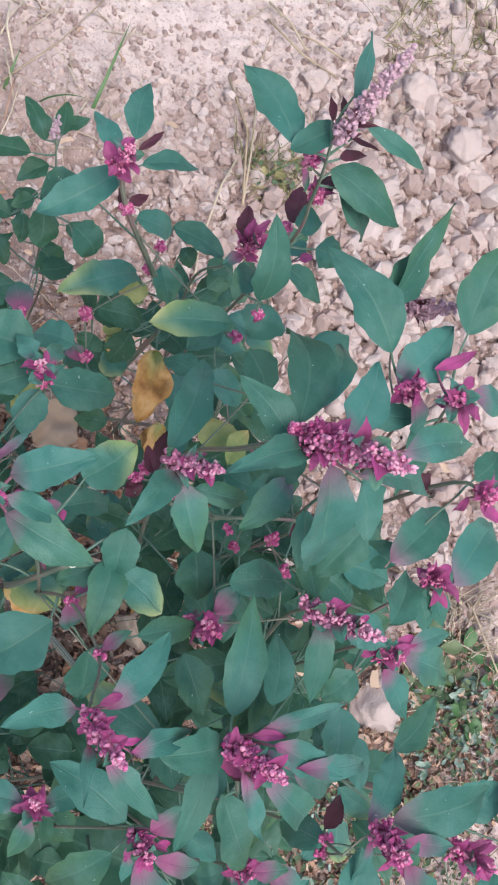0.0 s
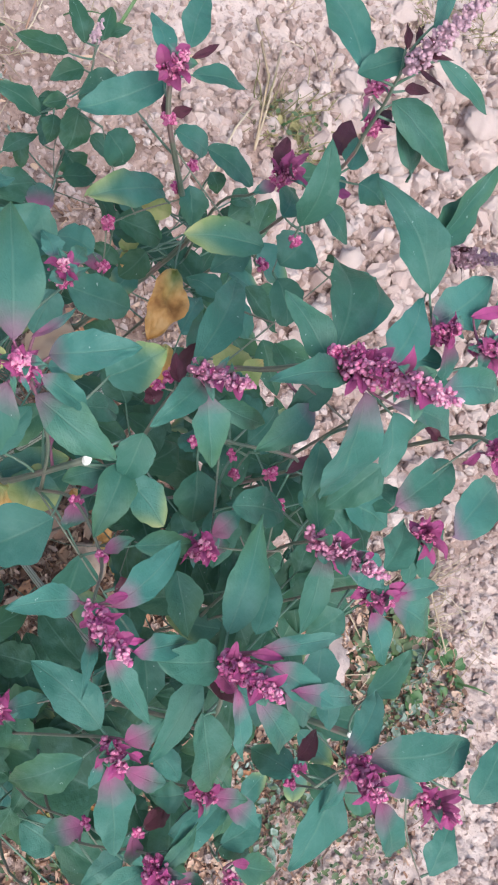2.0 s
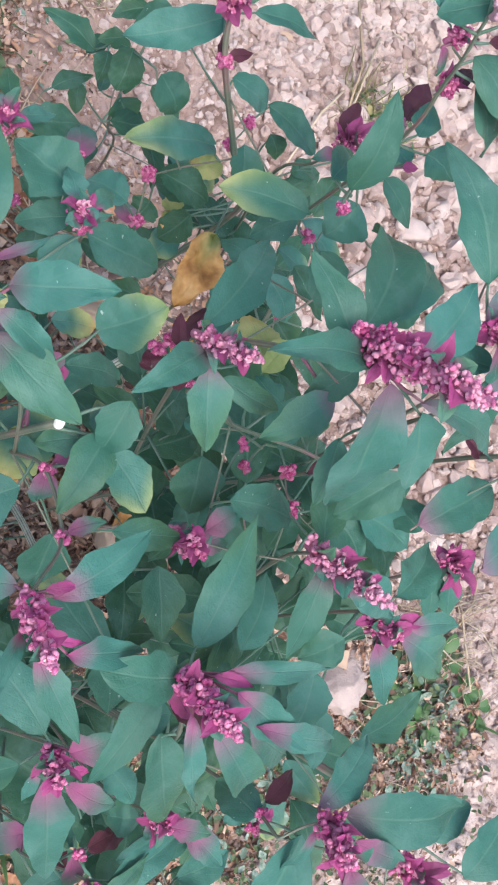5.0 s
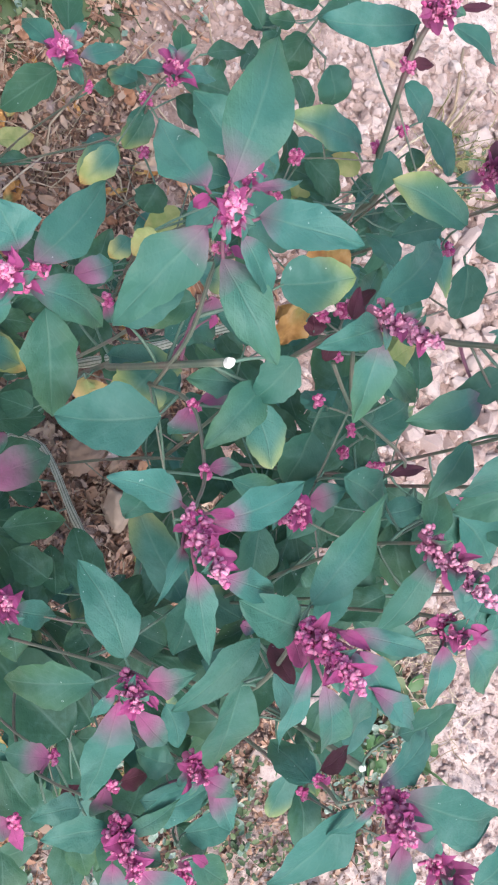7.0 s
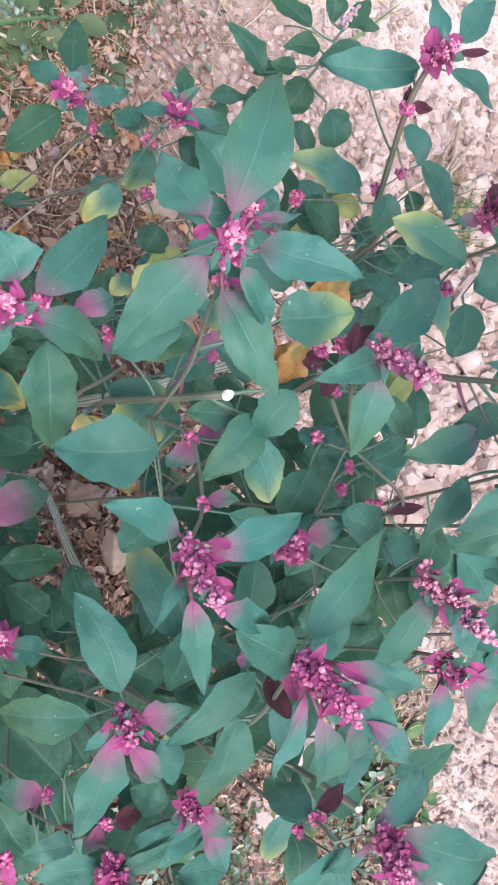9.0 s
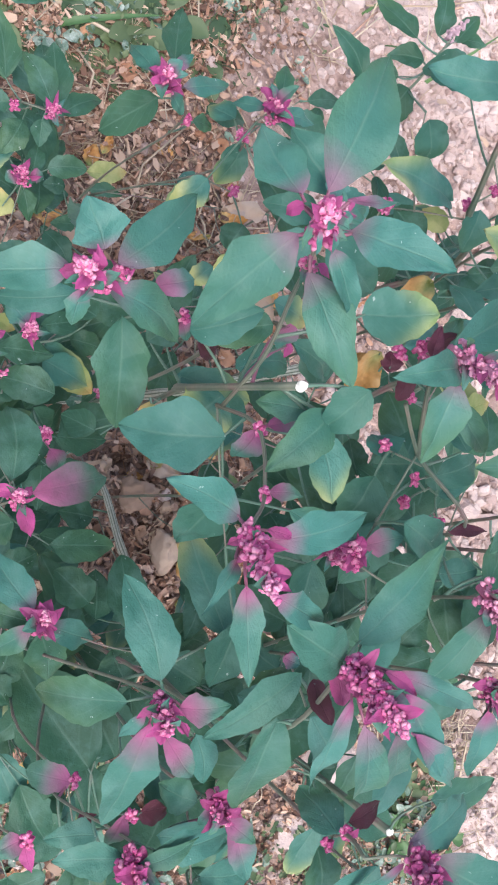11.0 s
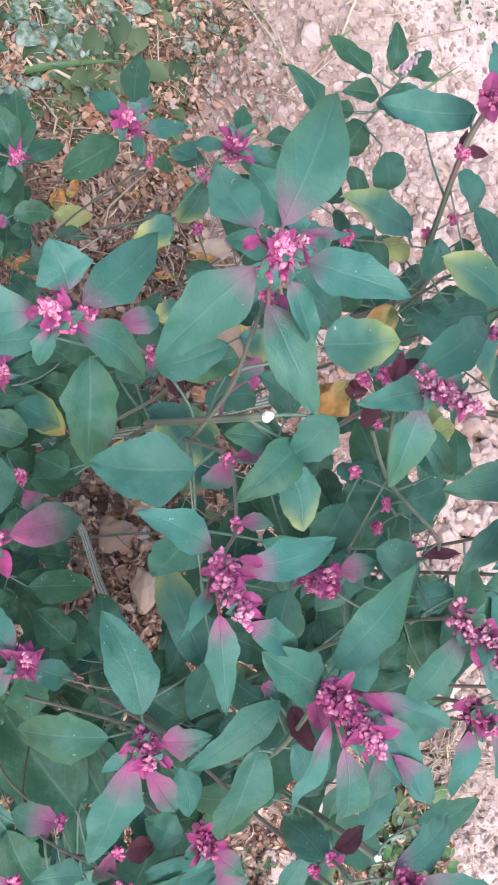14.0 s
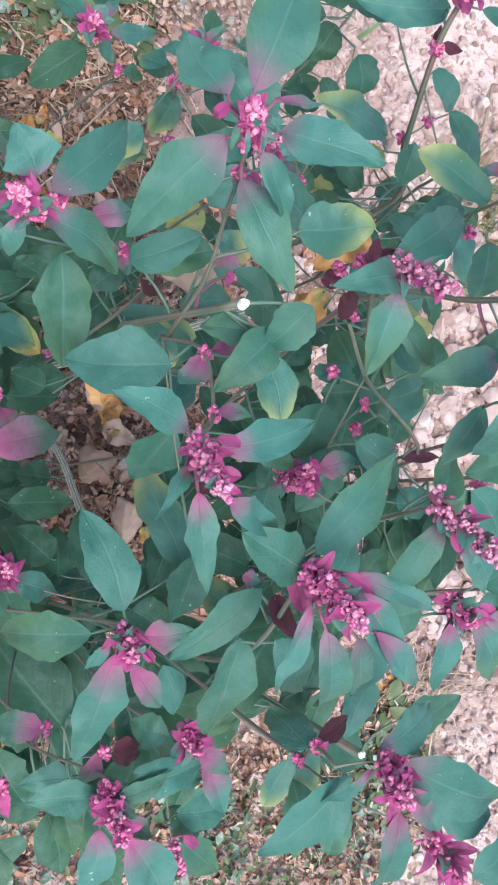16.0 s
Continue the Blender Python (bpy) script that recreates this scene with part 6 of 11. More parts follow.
leaf(bush, "green", (-0.088, 0.478, 1.000), (-0.106, 0.498, 1.000), 0.0196, stalk=(-0.094, 0.469, 0.991))
leaf(bush, "green", (-0.067, 0.402, 1.020), (-0.100, 0.420, 1.067), 0.0262, stalk=(-0.062, 0.406, 1.000))
leaf(bush, "dark", (-0.133, 0.531, 0.860), (-0.155, 0.560, 0.860), 0.0168, stalk=(-0.127, 0.531, 0.860))
leaf(bush, "rosy", (-0.124, 0.525, 0.860), (-0.128, 0.508, 0.850), 0.0129, stalk=(-0.127, 0.531, 0.860), shape="lance")
leaf(bush, "green", (-0.083, 0.505, 0.950), (-0.104, 0.506, 0.940), 0.0168, stalk=(-0.091, 0.476, 0.950))
leaf(bush, "magenta", (-0.083, 0.499, 0.950), (-0.079, 0.511, 0.950), 0.0092, stalk=(-0.091, 0.476, 0.950), shape="lance")
leaf(bush, "green", (-0.089, 0.523, 0.900), (-0.054, 0.541, 0.880), 0.0252, stalk=(-0.095, 0.489, 0.887), shape="ovate")
leaf(bush, "green", (-0.080, 0.409, 1.000), (-0.094, 0.444, 0.980), 0.0228, stalk=(-0.067, 0.416, 1.001))
leaf(bush, "green", (-0.065, 0.434, 0.980), (-0.057, 0.416, 0.960), 0.0350, stalk=(-0.073, 0.427, 1.002))
leaf(bush, "green", (-0.077, 0.479, 1.000), (-0.056, 0.489, 1.000), 0.0273, stalk=(-0.094, 0.469, 0.991))
stem(bush, [(-0.091, 0.476, 0.950), (-0.056, 0.416, 0.949)], 0.0013, 0.0009, "branch")
leaf(bush, "green", (-0.051, 0.416, 0.950), (-0.019, 0.416, 0.930), 0.0320, stalk=(-0.056, 0.416, 0.949), shape="ovate")
stem(bush, [(-0.073, 0.444, 0.950), (-0.008, 0.487, 0.931)], 0.0013, 0.0009, "branch")
leaf(bush, "green", (-0.006, 0.485, 0.930), (0.003, 0.470, 0.900), 0.0298)
leaf(bush, "old", (-0.102, 0.633, 0.536), (-0.121, 0.697, 0.530), 0.0421, stalk=(-0.123, 0.575, 0.530), turn=14, shape="rhombic")
leaf(bush, "old", (-0.148, 0.583, 0.613), (-0.161, 0.618, 0.607), 0.0220, stalk=(-0.134, 0.560, 0.620), turn=19, shape="ovate")
stem(bush, [(-0.120, 0.590, 0.338), (-0.091, 0.534, 0.314)], 0.0013, 0.0009, "branch")
leaf(bush, "yellowing", (-0.088, 0.529, 0.316), (-0.065, 0.499, 0.301), 0.0256, stalk=(-0.091, 0.534, 0.314), turn=13, shape="rhombic")
leaf(bush, "old", (-0.121, 0.582, 0.606), (-0.141, 0.630, 0.587), 0.0272, stalk=(-0.130, 0.565, 0.590), turn=24, shape="ovate")
leaf(bush, "old", (-0.130, 0.535, 0.648), (-0.187, 0.530, 0.629), 0.0408, stalk=(-0.137, 0.555, 0.650), turn=14, shape="rhombic")
leaf(bush, "old", (-0.151, 0.559, 0.586), (-0.193, 0.550, 0.579), 0.0262, stalk=(-0.130, 0.565, 0.590), turn=-10, shape="rhombic")
leaf(bush, "old", (-0.150, 0.568, 0.732), (-0.144, 0.602, 0.716), 0.0239, stalk=(-0.148, 0.540, 0.740), turn=-6, shape="ovate")
leaf(bush, "yellowing", (-0.151, 0.575, 0.627), (-0.181, 0.603, 0.618), 0.0263, stalk=(-0.134, 0.560, 0.620), turn=18, shape="rhombic")
leaf(bush, "old", (-0.140, 0.567, 0.716), (-0.145, 0.608, 0.715), 0.0279, stalk=(-0.144, 0.545, 0.710), turn=14, shape="rhombic")
leaf(bush, "old", (-0.146, 0.602, 0.608), (-0.154, 0.647, 0.583), 0.0299, stalk=(-0.130, 0.565, 0.590), turn=9, shape="ovate")
leaf(bush, "old", (-0.158, 0.543, 0.515), (-0.194, 0.511, 0.522), 0.0229, stalk=(-0.116, 0.567, 0.512), turn=-3, shape="rhombic")
leaf(bush, "old", (-0.131, 0.596, 0.635), (-0.154, 0.660, 0.629), 0.0416, stalk=(-0.134, 0.560, 0.620), turn=-21, shape="ovate")
leaf(bush, "old", (-0.086, 0.600, 0.275), (-0.043, 0.596, 0.265), 0.0245, stalk=(-0.120, 0.595, 0.281), turn=-21, shape="ovate")
leaf(bush, "old", (-0.071, 0.604, 0.546), (-0.038, 0.634, 0.547), 0.0227, stalk=(-0.123, 0.575, 0.530), turn=16, shape="ovate")
leaf(bush, "old", (-0.141, 0.581, 0.536), (-0.191, 0.619, 0.529), 0.0349, stalk=(-0.123, 0.575, 0.530), turn=5, shape="rhombic")
stem(bush, [(-0.091, 0.534, 0.314), (-0.067, 0.547, 0.261)], 0.0013, 0.0009, "branch")
leaf(bush, "yellowing", (-0.062, 0.544, 0.262), (-0.007, 0.506, 0.234), 0.0432, stalk=(-0.067, 0.547, 0.261), turn=-14, shape="rhombic")
leaf(bush, "old", (-0.107, 0.640, 0.487), (-0.086, 0.677, 0.489), 0.0251, stalk=(-0.120, 0.580, 0.500), turn=-23, shape="rhombic")
leaf(bush, "old", (-0.117, 0.605, 0.530), (-0.102, 0.660, 0.510), 0.0354, stalk=(-0.123, 0.575, 0.530), turn=21, shape="rhombic")
leaf(bush, "old", (-0.092, 0.613, 0.278), (-0.055, 0.632, 0.265), 0.0259, stalk=(-0.120, 0.595, 0.281), turn=12, shape="ovate")
stem(bush, [(-0.120, 0.585, 0.394), (-0.179, 0.551, 0.379)], 0.0013, 0.0009, "branch")
leaf(bush, "old", (-0.184, 0.548, 0.383), (-0.228, 0.520, 0.376), 0.0258, stalk=(-0.179, 0.551, 0.379), turn=-12, shape="ovate")
leaf(bush, "old", (-0.158, 0.592, 0.605), (-0.200, 0.635, 0.596), 0.0248, stalk=(-0.130, 0.565, 0.590), turn=23, shape="rhombic")
leaf(bush, "old", (-0.137, 0.606, 0.781), (-0.115, 0.649, 0.779), 0.0277, stalk=(-0.139, 0.542, 0.785), shape="rhombic")
leaf(bush, "old", (-0.164, 0.510, 0.634), (-0.204, 0.503, 0.629), 0.0343, stalk=(-0.137, 0.555, 0.650), turn=22, shape="rhombic")
leaf(bush, "old", (-0.063, 0.567, 0.615), (-0.002, 0.591, 0.596), 0.0397, stalk=(-0.113, 0.554, 0.575), turn=16, shape="rhombic")
stem(bush, [(-0.148, 0.569, 0.387), (-0.182, 0.628, 0.404)], 0.0013, 0.0009, "branch")
leaf(bush, "yellowing", (-0.186, 0.630, 0.404), (-0.217, 0.637, 0.380), 0.0358, stalk=(-0.182, 0.628, 0.404), turn=-15, shape="ovate")
stem(bush, [(-0.120, 0.580, 0.500), (-0.147, 0.644, 0.514)], 0.0013, 0.0009, "branch")
leaf(bush, "old", (-0.148, 0.650, 0.517), (-0.158, 0.693, 0.514), 0.0249, stalk=(-0.147, 0.644, 0.514), turn=11, shape="rhombic")
leaf(bush, "old", (-0.099, 0.604, 0.531), (-0.058, 0.641, 0.535), 0.0365, stalk=(-0.123, 0.575, 0.530), turn=13, shape="ovate")
leaf(bush, "old", (-0.101, 0.587, 0.548), (-0.096, 0.616, 0.553), 0.0296, stalk=(-0.123, 0.575, 0.530), turn=9, shape="rhombic")
stem(bush, [(-0.120, 0.580, 0.450), (-0.052, 0.569, 0.444)], 0.0013, 0.0009, "branch")
leaf(bush, "old", (-0.047, 0.571, 0.445), (0.008, 0.586, 0.420), 0.0419, stalk=(-0.052, 0.569, 0.444), turn=21, shape="ovate")
stem(bush, [(-0.130, 0.565, 0.590), (-0.191, 0.542, 0.592)], 0.0013, 0.0009, "branch")
leaf(bush, "old", (-0.197, 0.543, 0.597), (-0.229, 0.543, 0.601), 0.0254, stalk=(-0.191, 0.542, 0.592), turn=3, shape="ovate")
leaf(bush, "old", (-0.074, 0.591, 0.658), (-0.050, 0.618, 0.646), 0.0246, stalk=(-0.109, 0.541, 0.637), turn=7, shape="rhombic")
leaf(bush, "old", (-0.139, 0.559, 0.694), (-0.149, 0.610, 0.683), 0.0280, stalk=(-0.141, 0.550, 0.680), turn=13, shape="rhombic")
leaf(bush, "old", (-0.163, 0.571, 0.441), (-0.198, 0.581, 0.439), 0.0252, stalk=(-0.120, 0.580, 0.450), turn=-5, shape="ovate")
leaf(bush, "old", (-0.113, 0.592, 0.703), (-0.141, 0.636, 0.699), 0.0269, stalk=(-0.141, 0.550, 0.680), turn=-12, shape="ovate")
leaf(bush, "old", (-0.114, 0.615, 0.150), (-0.083, 0.667, 0.151), 0.0353, stalk=(-0.120, 0.605, 0.169), turn=-21, shape="rhombic")

# slender back plant
bush = plant("slender tree spinach with yellowing lower leaves", (-0.160, 0.520, 0.000))
stem(bush, [(-0.160, 0.520, 0.000), (-0.150, 0.500, 0.400), (-0.044, 0.514, 0.620), (-0.058, 0.540, 0.680)], 0.0040, 0.0040)
stem(bush, [(-0.150, 0.500, 0.400), (-0.140, 0.526, 0.700), (-0.162, 0.482, 0.800), (-0.195, 0.440, 0.900), (-0.214, 0.435, 0.940)], 0.0056, 0.0034)
stem(bush, [(-0.300, 0.600, 0.000), (-0.300, 0.580, 0.400), (-0.268, 0.488, 0.620), (-0.302, 0.514, 0.700), (-0.329, 0.527, 0.740)], 0.0030, 0.0016)
stem(bush, [(-0.150, 0.500, 0.200), (-0.140, 0.360, 0.600), (-0.126, 0.326, 0.820), (-0.132, 0.316, 0.870)], 0.0030, 0.0016)
spike(bush, (-0.211, 0.430, 0.940), (-0.214, 0.435, 0.965), 0.0186, 0.45, 0.00, 80)
spike(bush, (-0.194, 0.438, 0.900), (-0.196, 0.441, 0.905), 0.0119, 0.05, 0.00, 30)
stem(bush, [(-0.166, 0.477, 0.812), (-0.173, 0.491, 0.820)], 0.0014, 0.0010, "branch")
spike(bush, (-0.173, 0.491, 0.820), (-0.177, 0.489, 0.825), 0.0104, 0.10, 0.00, 24)
spike(bush, (-0.167, 0.479, 0.800), (-0.171, 0.478, 0.805), 0.0095, 0.10, 0.00, 22)
stem(bush, [(-0.182, 0.456, 0.863), (-0.068, 0.444, 0.900)], 0.0014, 0.0010, "branch")
spike(bush, (-0.068, 0.444, 0.900), (-0.071, 0.446, 0.905), 0.0102, 0.15, 0.00, 26)
stem(bush, [(-0.058, 0.540, 0.680), (-0.040, 0.491, 0.750)], 0.0014, 0.0010, "branch")
spike(bush, (-0.040, 0.491, 0.750), (-0.042, 0.495, 0.755), 0.0110, 0.15, 0.00, 24)
spike(bush, (-0.330, 0.526, 0.735), (-0.338, 0.533, 0.755), 0.0105, 0.80, 1.00, 38)
stem(bush, [(-0.133, 0.343, 0.710), (-0.210, 0.396, 0.720)], 0.0014, 0.0010, "branch")
spike(bush, (-0.210, 0.396, 0.720), (-0.213, 0.399, 0.730), 0.0128, 0.20, 0.00, 28)
spike(bush, (-0.127, 0.315, 0.865), (-0.137, 0.314, 0.885), 0.0188, 0.70, 0.00, 80)
stem(bush, [(-0.160, 0.487, 0.788), (-0.168, 0.416, 0.780)], 0.0014, 0.0010, "branch")
spike(bush, (-0.168, 0.416, 0.780), (-0.170, 0.418, 0.790), 0.0132, 0.15, 0.00, 30)
stem(bush, [(-0.168, 0.416, 0.780), (-0.138, 0.392, 0.780)], 0.0014, 0.0010, "branch")
spike(bush, (-0.138, 0.392, 0.780), (-0.139, 0.397, 0.785), 0.0112, 0.10, 0.00, 26)
leaf(bush, "green", (-0.221, 0.451, 0.950), (-0.256, 0.499, 0.940), 0.0231, stalk=(-0.214, 0.435, 0.940))
leaf(bush, "blush", (-0.220, 0.431, 0.950), (-0.257, 0.445, 0.940), 0.0186, stalk=(-0.214, 0.435, 0.940))
leaf(bush, "green", (-0.206, 0.449, 0.940), (-0.187, 0.500, 0.920), 0.0176, stalk=(-0.211, 0.436, 0.935))
leaf(bush, "dark", (-0.213, 0.447, 0.950), (-0.216, 0.476, 0.950), 0.0073, stalk=(-0.214, 0.435, 0.940), shape="lance")
leaf(bush, "magenta", (-0.211, 0.424, 0.950), (-0.209, 0.417, 0.945), 0.0076, stalk=(-0.214, 0.435, 0.940), shape="lance")
leaf(bush, "dark", (-0.197, 0.444, 0.900), (-0.195, 0.463, 0.900), 0.0111, stalk=(-0.195, 0.440, 0.900), shape="lance")
leaf(bush, "dark", (-0.196, 0.437, 0.900), (-0.212, 0.447, 0.900), 0.0085, shape="lance")
leaf(bush, "green", (-0.193, 0.460, 0.870), (-0.173, 0.491, 0.850), 0.0261, stalk=(-0.186, 0.450, 0.875), shape="ovate")
leaf(bush, "green", (-0.183, 0.513, 0.820), (-0.142, 0.548, 0.800), 0.0291, stalk=(-0.173, 0.491, 0.820), shape="ovate")
leaf(bush, "green", (-0.165, 0.493, 0.800), (-0.136, 0.487, 0.780), 0.0291, stalk=(-0.162, 0.482, 0.800))
leaf(bush, "old", (-0.172, 0.532, 0.780), (-0.154, 0.534, 0.770), 0.0201, stalk=(-0.154, 0.498, 0.762))
leaf(bush, "yellowing", (-0.176, 0.480, 0.780), (-0.185, 0.389, 0.827), 0.0353, stalk=(-0.161, 0.476, 0.786), shape="ovate")
leaf(bush, "yellowing", (-0.173, 0.510, 0.720), (-0.195, 0.503, 0.700), 0.0241, stalk=(-0.146, 0.515, 0.725))
leaf(bush, "old", (-0.148, 0.480, 0.740), (-0.176, 0.453, 0.720), 0.0303, stalk=(-0.151, 0.504, 0.750), shape="ovate")
leaf(bush, "old", (-0.144, 0.471, 0.720), (-0.138, 0.445, 0.700), 0.0307, stalk=(-0.146, 0.515, 0.725), shape="ovate")
leaf(bush, "yellowing", (-0.073, 0.412, 0.960), (-0.105, 0.363, 0.958), 0.0300, stalk=(-0.068, 0.444, 0.900), shape="ovate")
leaf(bush, "green", (-0.084, 0.445, 0.900), (-0.084, 0.416, 0.880), 0.0256, stalk=(-0.083, 0.445, 0.895))
leaf(bush, "withered", (-0.105, 0.433, 0.810), (-0.068, 0.384, 0.800), 0.0357, stalk=(-0.154, 0.498, 0.762), shape="ovate", arch=0.10, fold=0.45)
leaf(bush, "yellow", (-0.152, 0.464, 0.700), (-0.171, 0.476, 0.700), 0.0187, stalk=(-0.143, 0.520, 0.712))
leaf(bush, "yellowing", (-0.142, 0.474, 0.680), (-0.134, 0.453, 0.660), 0.0318, stalk=(-0.141, 0.522, 0.662), shape="ovate")
stem(bush, [(-0.040, 0.491, 0.750), (-0.036, 0.424, 0.740)], 0.0013, 0.0009, "branch")
leaf(bush, "withered", (-0.040, 0.423, 0.740), (-0.064, 0.417, 0.720), 0.0296, stalk=(-0.036, 0.424, 0.740), shape="ovate", fold=0.4)
leaf(bush, "tan", (-0.154, 0.498, 0.450), (-0.144, 0.436, 0.440), 0.0599, stalk=(-0.149, 0.503, 0.438), shape="ovate", fold=0.3)
leaf(bush, "green", (-0.060, 0.413, 0.800), (-0.080, 0.459, 0.780), 0.0283, stalk=(-0.036, 0.424, 0.740))
leaf(bush, "green", (-0.067, 0.465, 0.800), (-0.031, 0.478, 0.780), 0.0288, stalk=(-0.039, 0.474, 0.747), shape="ovate")
leaf(bush, "green", (-0.241, 0.452, 0.850), (-0.257, 0.425, 0.830), 0.0360, stalk=(-0.178, 0.461, 0.850), shape="ovate")
leaf(bush, "green", (-0.221, 0.452, 0.905), (-0.228, 0.380, 0.895), 0.0330, stalk=(-0.205, 0.438, 0.920), shape="ovate", arch=-0.06, fold=0.05)
stem(bush, [(-0.165, 0.443, 0.783), (-0.237, 0.448, 0.800)], 0.0013, 0.0009, "branch")
leaf(bush, "green", (-0.232, 0.450, 0.800), (-0.207, 0.461, 0.780), 0.0357, shape="ovate")
leaf(bush, "old", (-0.263, 0.449, 0.780), (-0.242, 0.432, 0.760), 0.0308, stalk=(-0.237, 0.448, 0.800), shape="ovate")
leaf(bush, "old", (-0.289, 0.469, 0.740), (-0.296, 0.451, 0.730), 0.0180, stalk=(-0.309, 0.517, 0.710))
stem(bush, [(-0.306, 0.516, 0.705), (-0.285, 0.453, 0.738)], 0.0013, 0.0009, "branch")
leaf(bush, "old", (-0.281, 0.450, 0.740), (-0.263, 0.435, 0.730), 0.0209, stalk=(-0.285, 0.453, 0.738))
leaf(bush, "old", (-0.333, 0.520, 0.730), (-0.379, 0.533, 0.730), 0.0208, stalk=(-0.326, 0.525, 0.735))
leaf(bush, "old", (-0.330, 0.538, 0.730), (-0.356, 0.565, 0.730), 0.0189, stalk=(-0.326, 0.525, 0.735))
leaf(bush, "old", (-0.334, 0.506, 0.720), (-0.374, 0.480, 0.700), 0.0250, stalk=(-0.319, 0.522, 0.725))
leaf(bush, "old", (-0.339, 0.547, 0.720), (-0.336, 0.580, 0.720), 0.0160, stalk=(-0.319, 0.522, 0.725))
leaf(bush, "old", (-0.320, 0.519, 0.710), (-0.324, 0.487, 0.700), 0.0231, stalk=(-0.312, 0.519, 0.715))
stem(bush, [(-0.210, 0.396, 0.720), (-0.242, 0.442, 0.698)], 0.0013, 0.0009, "branch")
leaf(bush, "old", (-0.241, 0.448, 0.700), (-0.231, 0.484, 0.690), 0.0260, stalk=(-0.242, 0.442, 0.698))
leaf(bush, "old", (-0.257, 0.464, 0.700), (-0.235, 0.467, 0.690), 0.0312, stalk=(-0.242, 0.442, 0.698))
leaf(bush, "rosy", (-0.209, 0.398, 0.720), (-0.245, 0.419, 0.700), 0.0280)
leaf(bush, "old", (-0.291, 0.450, 0.720), (-0.334, 0.422, 0.720), 0.0236, stalk=(-0.288, 0.463, 0.733))
leaf(bush, "old", (-0.299, 0.452, 0.700), (-0.307, 0.482, 0.700), 0.0166, stalk=(-0.293, 0.476, 0.726))
leaf(bush, "blush", (-0.142, 0.317, 0.870), (-0.168, 0.324, 0.860), 0.0164, stalk=(-0.132, 0.316, 0.870))
leaf(bush, "blush", (-0.135, 0.327, 0.870), (-0.143, 0.347, 0.860), 0.0149, stalk=(-0.132, 0.316, 0.870))
leaf(bush, "green", (-0.153, 0.331, 0.850), (-0.200, 0.307, 0.840), 0.0460, stalk=(-0.130, 0.320, 0.851))
leaf(bush, "green", (-0.149, 0.383, 0.800), (-0.178, 0.370, 0.780), 0.0320, stalk=(-0.140, 0.394, 0.780), shape="ovate")
leaf(bush, "green", (-0.128, 0.327, 0.840), (-0.094, 0.375, 0.820), 0.0390, stalk=(-0.128, 0.322, 0.839), shape="ovate")
leaf(bush, "green", (-0.128, 0.319, 0.840), (-0.110, 0.294, 0.820), 0.0295, shape="ovate")
leaf(bush, "green", (-0.140, 0.324, 0.840), (-0.154, 0.292, 0.820), 0.0253, stalk=(-0.128, 0.322, 0.839))
leaf(bush, "rosy", (-0.139, 0.386, 0.780), (-0.162, 0.395, 0.770), 0.0168, stalk=(-0.138, 0.392, 0.780))
leaf(bush, "old", (-0.157, 0.427, 0.750), (-0.151, 0.416, 0.740), 0.0292, stalk=(-0.167, 0.423, 0.781), shape="ovate")
leaf(bush, "old", (-0.084, 0.372, 0.780), (-0.104, 0.356, 0.770), 0.0230, stalk=(-0.138, 0.392, 0.780))
stem(bush, [(-0.276, 0.511, 0.565), (-0.328, 0.550, 0.600)], 0.0013, 0.0009, "branch")
leaf(bush, "old", (-0.333, 0.548, 0.600), (-0.355, 0.536, 0.580), 0.0199, stalk=(-0.328, 0.550, 0.600), shape="ovate")
leaf(bush, "old", (-0.308, 0.511, 0.580), (-0.341, 0.537, 0.570), 0.0188, stalk=(-0.297, 0.527, 0.579), shape="ovate")
leaf(bush, "old", (-0.313, 0.531, 0.640), (-0.286, 0.512, 0.620), 0.0214, stalk=(-0.327, 0.548, 0.599), shape="ovate")
leaf(bush, "old", (-0.288, 0.543, 0.620), (-0.254, 0.563, 0.600), 0.0266, stalk=(-0.312, 0.538, 0.589), shape="ovate")
leaf(bush, "old", (-0.271, 0.542, 0.560), (-0.306, 0.544, 0.550), 0.0216, stalk=(-0.280, 0.523, 0.538), shape="ovate")
leaf(bush, "old", (-0.332, 0.510, 0.550), (-0.307, 0.498, 0.540), 0.0202, stalk=(-0.280, 0.523, 0.538), shape="ovate")
leaf(bush, "old", (-0.250, 0.476, 0.600), (-0.259, 0.449, 0.580), 0.0283, stalk=(-0.272, 0.500, 0.593))
leaf(bush, "old", (-0.243, 0.605, 0.287), (-0.195, 0.631, 0.279), 0.0296, stalk=(-0.300, 0.585, 0.300), shape="rhombic")
stem(bush, [(-0.057, 0.512, 0.593), (-0.035, 0.576, 0.576)], 0.0013, 0.0009, "branch")
leaf(bush, "old", (-0.032, 0.581, 0.578), (-0.005, 0.622, 0.559), 0.0236, stalk=(-0.035, 0.576, 0.576), turn=2, shape="ovate")
leaf(bush, "old", (-0.073, 0.509, 0.447), (-0.026, 0.536, 0.442), 0.0255, stalk=(-0.124, 0.504, 0.455), turn=22, shape="ovate")
leaf(bush, "old", (-0.035, 0.455, 0.588), (-0.024, 0.412, 0.577), 0.0259, stalk=(-0.057, 0.512, 0.593), turn=14, shape="ovate")
leaf(bush, "old", (-0.068, 0.564, 0.553), (-0.039, 0.615, 0.541), 0.0287, stalk=(-0.039, 0.566, 0.578), turn=2, shape="rhombic")
